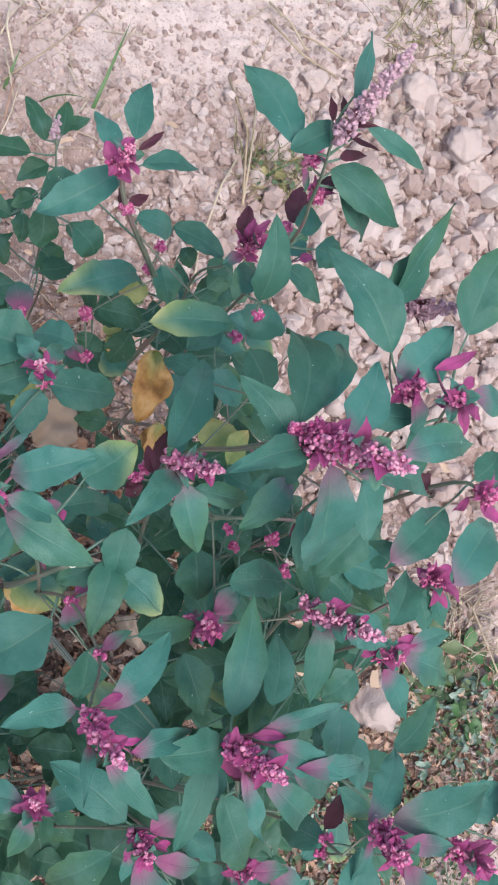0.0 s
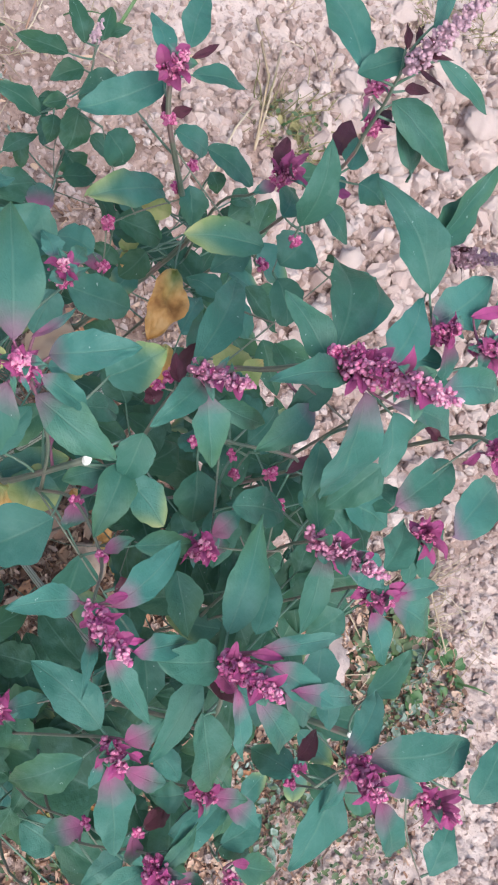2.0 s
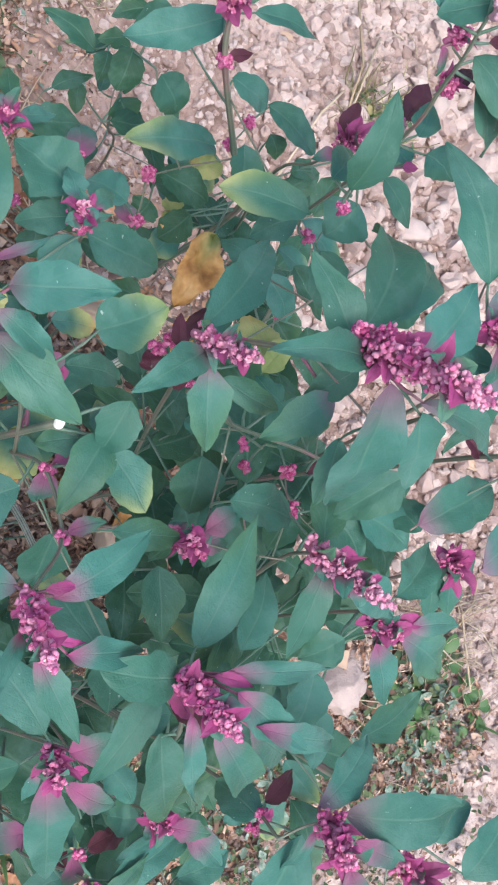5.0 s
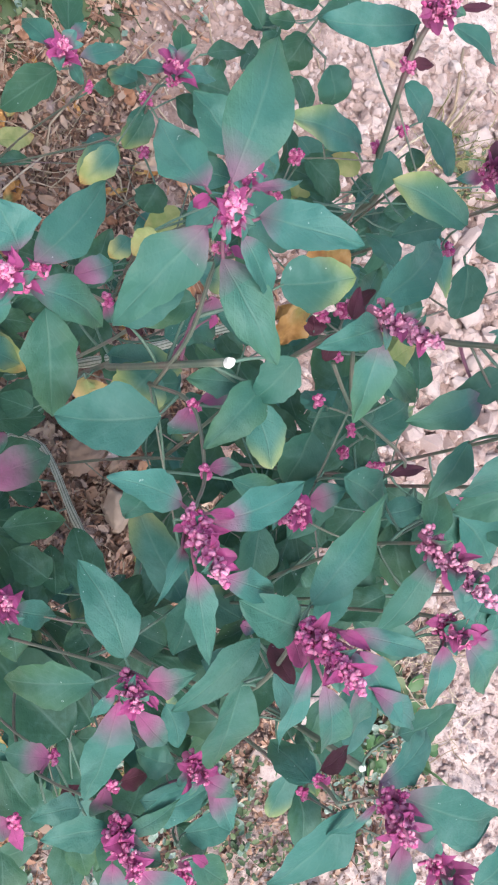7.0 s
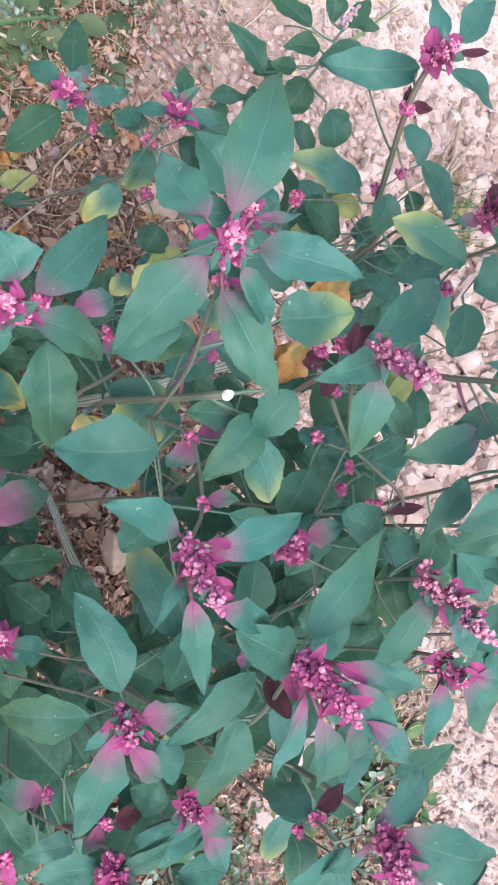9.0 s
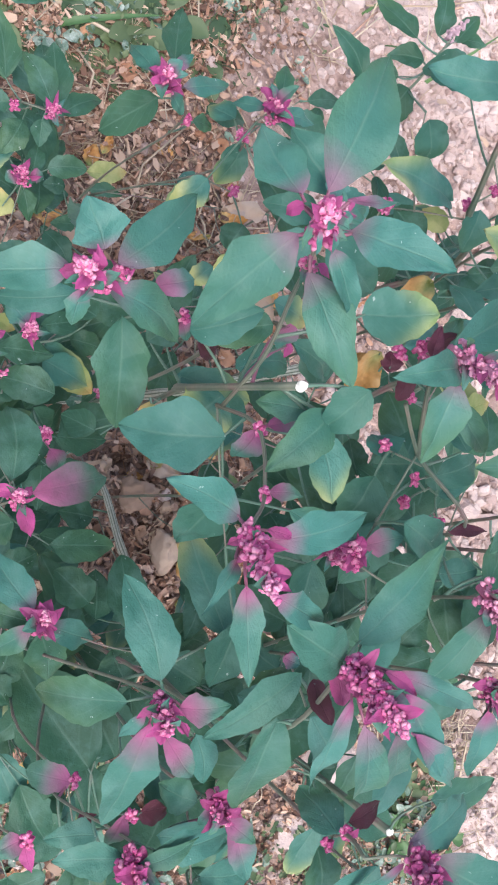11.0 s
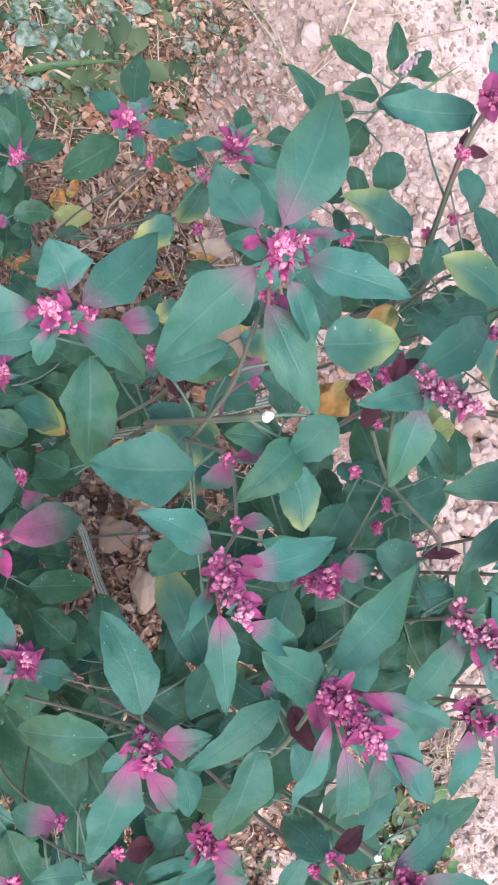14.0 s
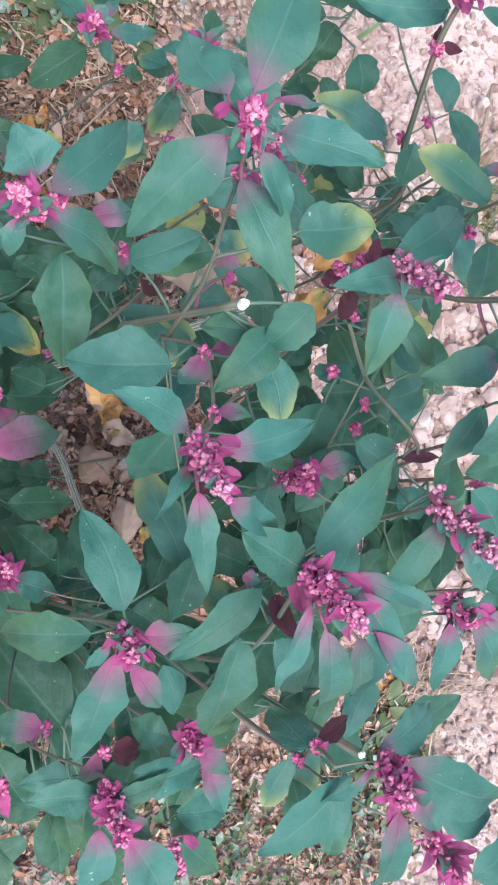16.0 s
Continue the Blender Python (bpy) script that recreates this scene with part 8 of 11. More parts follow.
leaf(bush, "old", (0.134, 0.231, 0.600), (0.094, 0.241, 0.580), 0.0329, stalk=(0.140, 0.281, 0.600))
leaf(bush, "old", (0.085, 0.158, 0.600), (0.075, 0.187, 0.600), 0.0271, stalk=(0.117, 0.166, 0.606))
leaf(bush, "old", (0.050, 0.164, 0.620), (0.057, 0.142, 0.600), 0.0310, stalk=(0.036, 0.154, 0.617))
stem(bush, [(0.115, 0.306, 0.500), (0.053, 0.275, 0.496)], 0.0013, 0.0009, "branch")
leaf(bush, "old", (0.052, 0.269, 0.500), (0.044, 0.237, 0.500), 0.0309, stalk=(0.053, 0.275, 0.496))
leaf(bush, "rosy", (-0.007, 0.202, 0.600), (0.011, 0.214, 0.580), 0.0187, stalk=(-0.014, 0.191, 0.620))
leaf(bush, "old", (-0.016, 0.207, 0.600), (-0.013, 0.257, 0.580), 0.0284, stalk=(-0.016, 0.192, 0.620))
leaf(bush, "old", (-0.040, 0.190, 0.600), (-0.022, 0.205, 0.580), 0.0279, stalk=(-0.016, 0.192, 0.620))
leaf(bush, "old", (-0.047, 0.276, 0.500), (-0.027, 0.252, 0.500), 0.0313, stalk=(-0.051, 0.271, 0.497))
leaf(bush, "old", (0.008, 0.234, 0.500), (0.010, 0.277, 0.500), 0.0259, stalk=(-0.009, 0.222, 0.486))
stem(bush, [(0.121, 0.157, 0.700), (0.156, 0.245, 0.696)], 0.0013, 0.0009, "branch")
leaf(bush, "old", (0.160, 0.250, 0.700), (0.180, 0.276, 0.700), 0.0383, stalk=(0.156, 0.245, 0.696), shape="ovate")
leaf(bush, "old", (0.183, 0.252, 0.600), (0.159, 0.244, 0.600), 0.0419, stalk=(0.183, 0.267, 0.568))
leaf(bush, "old", (0.174, 0.152, 0.550), (0.200, 0.170, 0.550), 0.0280, stalk=(0.114, 0.171, 0.544))
stem(bush, [(0.087, 0.180, 0.319), (0.297, 0.219, 0.296)], 0.0013, 0.0009, "branch")
leaf(bush, "withered", (0.301, 0.224, 0.300), (0.345, 0.289, 0.300), 0.0298, stalk=(0.297, 0.219, 0.296), fold=0.5)
leaf(bush, "old", (0.029, 0.206, 0.287), (-0.009, 0.206, 0.280), 0.0212, stalk=(0.046, 0.169, 0.300), turn=4, shape="ovate")
leaf(bush, "old", (0.014, 0.229, 0.243), (-0.002, 0.275, 0.237), 0.0380, stalk=(0.047, 0.171, 0.250), turn=16, shape="rhombic")
leaf(bush, "old", (0.086, 0.186, 0.495), (0.050, 0.183, 0.483), 0.0234, stalk=(0.111, 0.177, 0.481), turn=-17, shape="ovate")
leaf(bush, "old", (-0.000, 0.192, 0.505), (-0.052, 0.247, 0.499), 0.0421, stalk=(0.007, 0.203, 0.482), turn=23, shape="ovate")
leaf(bush, "old", (0.095, 0.231, 0.309), (0.098, 0.266, 0.303), 0.0200, stalk=(0.107, 0.184, 0.317), turn=-23, shape="rhombic")
leaf(bush, "yellowing", (0.077, 0.242, 0.235), (0.111, 0.303, 0.215), 0.0397, stalk=(0.073, 0.180, 0.231), turn=-22, shape="rhombic")
leaf(bush, "old", (0.067, 0.233, 0.291), (0.053, 0.294, 0.275), 0.0444, stalk=(0.080, 0.180, 0.275), turn=-10, shape="ovate")
leaf(bush, "old", (0.158, 0.159, 0.370), (0.207, 0.154, 0.375), 0.0337, stalk=(0.095, 0.180, 0.362), turn=-2, shape="ovate")
leaf(bush, "old", (0.097, 0.173, 0.433), (0.138, 0.163, 0.425), 0.0283, stalk=(0.103, 0.180, 0.406), turn=18, shape="rhombic")
leaf(bush, "old", (0.148, 0.159, 0.473), (0.186, 0.135, 0.466), 0.0250, stalk=(0.111, 0.177, 0.481), turn=-20, shape="ovate")
leaf(bush, "old", (0.095, 0.294, 0.379), (0.100, 0.235, 0.362), 0.0379, stalk=(0.079, 0.337, 0.377), turn=-16, shape="rhombic")
leaf(bush, "yellowing", (0.138, 0.314, 0.467), (0.188, 0.294, 0.449), 0.0280, stalk=(0.108, 0.313, 0.475), turn=19, shape="rhombic")
leaf(bush, "old", (0.024, 0.316, 0.176), (0.046, 0.269, 0.180), 0.0280, stalk=(0.003, 0.380, 0.165), turn=9, shape="ovate")
leaf(bush, "old", (-0.021, 0.173, 0.392), (-0.074, 0.176, 0.379), 0.0348, stalk=(0.045, 0.165, 0.400), turn=20, shape="rhombic")
leaf(bush, "old", (0.135, 0.283, 0.468), (0.159, 0.250, 0.454), 0.0247, stalk=(0.108, 0.313, 0.475), turn=15, shape="rhombic")
leaf(bush, "yellowing", (0.141, 0.220, 0.493), (0.198, 0.251, 0.467), 0.0365, stalk=(0.111, 0.177, 0.481), turn=-20, shape="rhombic")
leaf(bush, "old", (0.079, 0.183, 0.377), (0.043, 0.184, 0.372), 0.0227, stalk=(0.095, 0.180, 0.362), turn=15, shape="ovate")
leaf(bush, "old", (0.111, 0.157, 0.432), (0.162, 0.157, 0.420), 0.0273, stalk=(0.103, 0.180, 0.406), turn=8, shape="rhombic")
leaf(bush, "old", (0.109, 0.187, 0.348), (0.142, 0.194, 0.339), 0.0278, stalk=(0.095, 0.180, 0.362), turn=-2, shape="ovate")
stem(bush, [(0.195, 0.262, 0.567), (0.200, 0.310, 0.533)], 0.0013, 0.0009, "branch")
leaf(bush, "old", (0.206, 0.309, 0.535), (0.257, 0.301, 0.517), 0.0419, stalk=(0.200, 0.309, 0.534), turn=7, shape="rhombic")
leaf(bush, "old", (0.063, 0.134, 0.617), (0.088, 0.115, 0.602), 0.0292, stalk=(0.036, 0.154, 0.617), turn=-18, shape="ovate")
leaf(bush, "old", (0.023, 0.302, 0.285), (0.023, 0.254, 0.278), 0.0326, stalk=(0.040, 0.358, 0.287), turn=-13, shape="ovate")
leaf(bush, "old", (0.043, 0.342, 0.121), (0.066, 0.298, 0.122), 0.0281, stalk=(-0.005, 0.387, 0.110), turn=1, shape="ovate")
stem(bush, [(0.003, 0.380, 0.165), (-0.072, 0.366, 0.156)], 0.0013, 0.0009, "branch")
leaf(bush, "old", (-0.078, 0.367, 0.161), (-0.139, 0.384, 0.169), 0.0431, stalk=(-0.072, 0.366, 0.156), turn=-11, shape="rhombic")
stem(bush, [(0.073, 0.180, 0.231), (0.032, 0.233, 0.225)], 0.0013, 0.0009, "branch")
leaf(bush, "old", (0.028, 0.237, 0.228), (-0.025, 0.275, 0.217), 0.0350, stalk=(0.032, 0.233, 0.225), turn=-6, shape="ovate")
leaf(bush, "old", (0.025, 0.250, 0.213), (-0.010, 0.304, 0.213), 0.0407, stalk=(0.032, 0.233, 0.225), turn=8, shape="ovate")
leaf(bush, "old", (0.072, 0.152, 0.508), (0.129, 0.156, 0.502), 0.0351, stalk=(0.041, 0.159, 0.509), shape="ovate")
leaf(bush, "old", (0.128, 0.176, 0.432), (0.185, 0.162, 0.433), 0.0398, stalk=(0.110, 0.180, 0.450), turn=-10, shape="rhombic")
stem(bush, [(0.166, 0.195, 0.310), (0.152, 0.204, 0.256)], 0.0013, 0.0009, "branch")
leaf(bush, "old", (0.158, 0.203, 0.258), (0.203, 0.195, 0.242), 0.0285, stalk=(0.153, 0.204, 0.260), turn=-21, shape="rhombic")
leaf(bush, "old", (0.116, 0.172, 0.318), (0.172, 0.147, 0.322), 0.0331, stalk=(0.114, 0.185, 0.316), turn=-6, shape="rhombic")
stem(bush, [(0.033, 0.150, 0.690), (-0.032, 0.121, 0.681)], 0.0013, 0.0009, "branch")
leaf(bush, "old", (-0.038, 0.120, 0.683), (-0.070, 0.114, 0.672), 0.0203, stalk=(-0.032, 0.121, 0.681), turn=-23, shape="ovate")
leaf(bush, "old", (0.134, 0.155, 0.388), (0.161, 0.126, 0.374), 0.0240, stalk=(0.103, 0.180, 0.406), turn=-18, shape="ovate")
leaf(bush, "yellowing", (0.013, 0.200, 0.275), (-0.031, 0.202, 0.256), 0.0320, stalk=(0.047, 0.171, 0.250), turn=-24, shape="ovate")
leaf(bush, "old", (0.036, 0.302, 0.315), (0.027, 0.264, 0.320), 0.0250, stalk=(0.050, 0.353, 0.310), turn=1, shape="rhombic")

# back left plant
bush = plant("short tree spinach among dry grass and litter", (-0.300, 0.360, 0.000))
stem(bush, [(-0.300, 0.360, 0.000), (-0.290, 0.330, 0.400), (-0.263, 0.309, 0.660), (-0.270, 0.268, 0.730)], 0.0022, 0.0016)
stem(bush, [(-0.290, 0.340, 0.350), (-0.239, 0.356, 0.620), (-0.243, 0.342, 0.720), (-0.247, 0.346, 0.745)], 0.0020, 0.0016)
stem(bush, [(-0.330, 0.300, 0.000), (-0.335, 0.300, 0.200), (-0.282, 0.247, 0.420)], 0.0030, 0.0016)
stem(bush, [(-0.400, 0.360, 0.000), (-0.400, 0.350, 0.250), (-0.357, 0.250, 0.420), (-0.335, 0.268, 0.460)], 0.0030, 0.0016)
stem(bush, [(-0.270, 0.268, 0.730), (-0.262, 0.266, 0.730)], 0.0014, 0.0010, "branch")
spike(bush, (-0.262, 0.266, 0.730), (-0.268, 0.263, 0.750), 0.0188, 0.60, 0.00, 70)
spike(bush, (-0.244, 0.346, 0.745), (-0.248, 0.343, 0.760), 0.0202, 0.40, 0.00, 60)
spike(bush, (-0.265, 0.312, 0.660), (-0.268, 0.315, 0.665), 0.0113, 0.10, 0.00, 24)
spike(bush, (-0.237, 0.339, 0.710), (-0.240, 0.334, 0.715), 0.0109, 0.15, 0.00, 26)
stem(bush, [(-0.246, 0.354, 0.586), (-0.226, 0.382, 0.600)], 0.0014, 0.0010, "branch")
spike(bush, (-0.226, 0.382, 0.600), (-0.230, 0.385, 0.605), 0.0123, 0.15, 0.00, 24)
spike(bush, (-0.281, 0.244, 0.420), (-0.286, 0.245, 0.435), 0.0202, 0.40, 0.00, 45)
spike(bush, (-0.333, 0.266, 0.460), (-0.335, 0.267, 0.475), 0.0187, 0.40, 0.00, 45)
stem(bush, [(-0.349, 0.257, 0.435), (-0.344, 0.235, 0.440)], 0.0014, 0.0010, "branch")
spike(bush, (-0.344, 0.235, 0.440), (-0.349, 0.238, 0.445), 0.0132, 0.20, 0.00, 24)
leaf(bush, "old", (-0.279, 0.275, 0.730), (-0.339, 0.299, 0.700), 0.0246, stalk=(-0.270, 0.268, 0.730))
leaf(bush, "blush", (-0.265, 0.282, 0.725), (-0.281, 0.334, 0.700), 0.0178, stalk=(-0.269, 0.273, 0.721))
leaf(bush, "old", (-0.266, 0.273, 0.700), (-0.250, 0.238, 0.660), 0.0339, stalk=(-0.267, 0.284, 0.704), shape="ovate")
leaf(bush, "blush", (-0.271, 0.261, 0.730), (-0.300, 0.249, 0.710), 0.0198, stalk=(-0.270, 0.268, 0.730))
leaf(bush, "young", (-0.262, 0.271, 0.730), (-0.250, 0.288, 0.710), 0.0139, stalk=(-0.263, 0.267, 0.730))
leaf(bush, "rosy", (-0.276, 0.276, 0.730), (-0.292, 0.293, 0.725), 0.0113, stalk=(-0.270, 0.268, 0.730))
leaf(bush, "magenta", (-0.266, 0.261, 0.730), (-0.283, 0.262, 0.720), 0.0103, stalk=(-0.264, 0.267, 0.730), shape="lance")
leaf(bush, "old", (-0.265, 0.320, 0.660), (-0.264, 0.341, 0.650), 0.0162, stalk=(-0.263, 0.309, 0.660))
leaf(bush, "old", (-0.258, 0.356, 0.745), (-0.289, 0.369, 0.733), 0.0169, stalk=(-0.247, 0.346, 0.745))
leaf(bush, "blush", (-0.248, 0.343, 0.745), (-0.260, 0.325, 0.720), 0.0124)
leaf(bush, "rosy", (-0.254, 0.347, 0.750), (-0.269, 0.348, 0.745), 0.0088, stalk=(-0.247, 0.346, 0.745), shape="lance")
leaf(bush, "blush", (-0.247, 0.357, 0.745), (-0.246, 0.391, 0.730), 0.0152, stalk=(-0.247, 0.346, 0.745))
leaf(bush, "yellowing", (-0.263, 0.349, 0.680), (-0.279, 0.335, 0.660), 0.0236, stalk=(-0.242, 0.347, 0.682))
leaf(bush, "yellowing", (-0.241, 0.354, 0.680), (-0.214, 0.335, 0.662), 0.0282, stalk=(-0.242, 0.347, 0.682), shape="ovate")
leaf(bush, "old", (-0.248, 0.368, 0.720), (-0.242, 0.423, 0.700), 0.0326, stalk=(-0.244, 0.343, 0.723))
leaf(bush, "old", (-0.216, 0.356, 0.700), (-0.163, 0.408, 0.680), 0.0394, stalk=(-0.242, 0.346, 0.695), shape="ovate")
leaf(bush, "old", (-0.257, 0.392, 0.660), (-0.235, 0.425, 0.640), 0.0297, stalk=(-0.241, 0.351, 0.657))
stem(bush, [(-0.240, 0.353, 0.645), (-0.293, 0.424, 0.657)], 0.0013, 0.0009, "branch")
leaf(bush, "old", (-0.293, 0.430, 0.660), (-0.298, 0.475, 0.650), 0.0182, stalk=(-0.293, 0.424, 0.657))
leaf(bush, "yellowing", (-0.266, 0.405, 0.500), (-0.241, 0.369, 0.480), 0.0314, stalk=(-0.265, 0.348, 0.485), shape="ovate")
stem(bush, [(-0.284, 0.342, 0.384), (-0.266, 0.530, 0.396)], 0.0013, 0.0009, "branch")
leaf(bush, "tan", (-0.267, 0.524, 0.400), (-0.270, 0.471, 0.400), 0.0251, stalk=(-0.267, 0.524, 0.396), fold=0.4)
stem(bush, [(-0.272, 0.465, 0.392), (-0.214, 0.459, 0.447)], 0.0013, 0.0009, "branch")
leaf(bush, "yellowing", (-0.208, 0.457, 0.450), (-0.168, 0.446, 0.440), 0.0416, stalk=(-0.214, 0.459, 0.447), shape="ovate")
leaf(bush, "old", (-0.198, 0.391, 0.600), (-0.181, 0.382, 0.580), 0.0360, stalk=(-0.226, 0.382, 0.600), shape="ovate")
leaf(bush, "old", (-0.293, 0.272, 0.420), (-0.293, 0.311, 0.426), 0.0285, stalk=(-0.282, 0.247, 0.420), shape="ovate")
leaf(bush, "old", (-0.275, 0.249, 0.410), (-0.244, 0.256, 0.400), 0.0205, stalk=(-0.282, 0.247, 0.420))
leaf(bush, "rosy", (-0.285, 0.240, 0.420), (-0.280, 0.230, 0.415), 0.0168, stalk=(-0.282, 0.247, 0.420))
leaf(bush, "rosy", (-0.286, 0.254, 0.420), (-0.285, 0.269, 0.415), 0.0147, stalk=(-0.282, 0.247, 0.420))
leaf(bush, "old", (-0.289, 0.257, 0.420), (-0.319, 0.267, 0.410), 0.0204, stalk=(-0.282, 0.247, 0.420))
leaf(bush, "old", (-0.336, 0.277, 0.455), (-0.360, 0.326, 0.440), 0.0237, stalk=(-0.335, 0.268, 0.460))
leaf(bush, "old", (-0.342, 0.267, 0.460), (-0.397, 0.245, 0.450), 0.0319, stalk=(-0.338, 0.266, 0.455))
leaf(bush, "old", (-0.345, 0.272, 0.460), (-0.409, 0.276, 0.450), 0.0366, stalk=(-0.338, 0.266, 0.455))
leaf(bush, "old", (-0.332, 0.260, 0.450), (-0.307, 0.258, 0.440), 0.0210, stalk=(-0.341, 0.264, 0.450))
leaf(bush, "old", (-0.349, 0.233, 0.440), (-0.348, 0.213, 0.430), 0.0220, stalk=(-0.344, 0.235, 0.440))
leaf(bush, "old", (-0.379, 0.235, 0.420), (-0.453, 0.228, 0.420), 0.0337, stalk=(-0.357, 0.250, 0.420))
stem(bush, [(-0.379, 0.300, 0.335), (-0.502, 0.247, 0.346)], 0.0013, 0.0009, "branch")
leaf(bush, "old", (-0.501, 0.253, 0.350), (-0.498, 0.307, 0.350), 0.0279, stalk=(-0.498, 0.249, 0.346))
leaf(bush, "old", (-0.347, 0.256, 0.400), (-0.314, 0.233, 0.390), 0.0344, stalk=(-0.363, 0.263, 0.399))
leaf(bush, "yellowing", (-0.335, 0.237, 0.380), (-0.302, 0.232, 0.370), 0.0347, stalk=(-0.296, 0.260, 0.365))
leaf(bush, "yellow", (-0.260, 0.235, 0.350), (-0.293, 0.240, 0.350), 0.0354, stalk=(-0.296, 0.260, 0.365))
leaf(bush, "yellow", (-0.365, 0.395, 0.190), (-0.372, 0.452, 0.175), 0.0327, stalk=(-0.400, 0.352, 0.188))
leaf(bush, "old", (-0.312, 0.329, 0.300), (-0.313, 0.303, 0.300), 0.0227, stalk=(-0.292, 0.338, 0.300))
leaf(bush, "old", (-0.271, 0.339, 0.300), (-0.270, 0.309, 0.300), 0.0215, stalk=(-0.292, 0.338, 0.300))
leaf(bush, "old", (-0.311, 0.356, 0.300), (-0.306, 0.396, 0.300), 0.0194, stalk=(-0.292, 0.338, 0.300))
stem(bush, [(-0.282, 0.247, 0.420), (-0.194, 0.212, 0.416)], 0.0013, 0.0009, "branch")
leaf(bush, "old", (-0.196, 0.217, 0.420), (-0.214, 0.252, 0.420), 0.0333, stalk=(-0.199, 0.214, 0.416))
leaf(bush, "old", (-0.219, 0.213, 0.420), (-0.190, 0.194, 0.420), 0.0329, stalk=(-0.216, 0.220, 0.417))
leaf(bush, "old", (-0.368, 0.292, 0.350), (-0.307, 0.282, 0.346), 0.0386, stalk=(-0.373, 0.288, 0.356), turn=2, shape="rhombic")
leaf(bush, "old", (-0.424, 0.324, 0.164), (-0.476, 0.267, 0.168), 0.0311, stalk=(-0.400, 0.354, 0.156), turn=-19, shape="rhombic")
leaf(bush, "old", (-0.288, 0.351, 0.620), (-0.291, 0.399, 0.601), 0.0293, stalk=(-0.266, 0.312, 0.628), turn=-25, shape="ovate")
leaf(bush, "old", (-0.328, 0.312, 0.264), (-0.292, 0.309, 0.252), 0.0387, stalk=(-0.322, 0.287, 0.255), turn=-24, shape="rhombic")
leaf(bush, "old", (-0.388, 0.333, 0.132), (-0.384, 0.291, 0.114), 0.0222, stalk=(-0.400, 0.355, 0.125), turn=2, shape="ovate")
leaf(bush, "old", (-0.286, 0.335, 0.146), (-0.255, 0.371, 0.153), 0.0281, stalk=(-0.296, 0.349, 0.150), turn=8, shape="ovate")
leaf(bush, "old", (-0.327, 0.322, 0.206), (-0.333, 0.366, 0.200), 0.0291, stalk=(-0.335, 0.300, 0.200), turn=20, shape="rhombic")
leaf(bush, "old", (-0.335, 0.281, 0.316), (-0.374, 0.273, 0.318), 0.0264, stalk=(-0.309, 0.273, 0.310), turn=-3, shape="rhombic")
leaf(bush, "old", (-0.318, 0.350, 0.166), (-0.368, 0.354, 0.162), 0.0318, stalk=(-0.296, 0.349, 0.150), turn=3, shape="rhombic")
leaf(bush, "old", (-0.326, 0.287, 0.290), (-0.388, 0.321, 0.291), 0.0347, stalk=(-0.315, 0.280, 0.282), turn=20, shape="ovate")
leaf(bush, "old", (-0.466, 0.356, 0.188), (-0.531, 0.357, 0.160), 0.0369, stalk=(-0.400, 0.352, 0.188), turn=-10, shape="rhombic")
leaf(bush, "old", (-0.412, 0.289, 0.167), (-0.463, 0.265, 0.162), 0.0363, stalk=(-0.400, 0.354, 0.156), turn=-20, shape="rhombic")
leaf(bush, "old", (-0.341, 0.332, 0.196), (-0.404, 0.323, 0.179), 0.0354, stalk=(-0.335, 0.300, 0.200), turn=-18, shape="rhombic")
leaf(bush, "old", (-0.355, 0.255, 0.346), (-0.312, 0.210, 0.341), 0.0261, stalk=(-0.373, 0.288, 0.356), turn=-17, shape="rhombic")
leaf(bush, "old", (-0.405, 0.325, 0.217), (-0.449, 0.348, 0.206), 0.0261, stalk=(-0.400, 0.351, 0.219), turn=-1, shape="rhombic")
leaf(bush, "old", (-0.375, 0.319, 0.163), (-0.352, 0.274, 0.166), 0.0311, stalk=(-0.400, 0.354, 0.156), turn=-22, shape="ovate")
stem(bush, [(-0.294, 0.341, 0.250), (-0.227, 0.327, 0.269)], 0.0013, 0.0009, "branch")
leaf(bush, "old", (-0.221, 0.327, 0.271), (-0.165, 0.331, 0.255), 0.0387, stalk=(-0.227, 0.327, 0.269), turn=1, shape="rhombic")
leaf(bush, "old", (-0.311, 0.351, 0.131), (-0.284, 0.382, 0.123), 0.0193, stalk=(-0.296, 0.349, 0.150), turn=16, shape="rhombic")
leaf(bush, "old", (-0.405, 0.333, 0.191), (-0.447, 0.272, 0.191), 0.0381, stalk=(-0.400, 0.352, 0.188), turn=-15, shape="rhombic")
leaf(bush, "old", (-0.343, 0.299, 0.348), (-0.376, 0.259, 0.348), 0.0269, stalk=(-0.373, 0.288, 0.356), turn=13, shape="rhombic")
leaf(bush, "old", (-0.371, 0.348, 0.178), (-0.411, 0.373, 0.163), 0.0286, stalk=(-0.400, 0.352, 0.188), turn=-21, shape="ovate")
leaf(bush, "old", (-0.373, 0.292, 0.126), (-0.421, 0.272, 0.119), 0.0278, stalk=(-0.333, 0.300, 0.125), turn=-23, shape="ovate")
stem(bush, [(-0.334, 0.300, 0.175), (-0.396, 0.268, 0.178)], 0.0013, 0.0009, "branch")
leaf(bush, "old", (-0.402, 0.267, 0.180), (-0.440, 0.261, 0.165), 0.0346, stalk=(-0.396, 0.268, 0.178), turn=1, shape="ovate")
leaf(bush, "old", (-0.397, 0.319, 0.252), (-0.442, 0.340, 0.258), 0.0307, stalk=(-0.400, 0.350, 0.250), turn=-3, shape="ovate")
stem(bush, [(-0.297, 0.352, 0.100), (-0.273, 0.419, 0.131)], 0.0013, 0.0009, "branch")
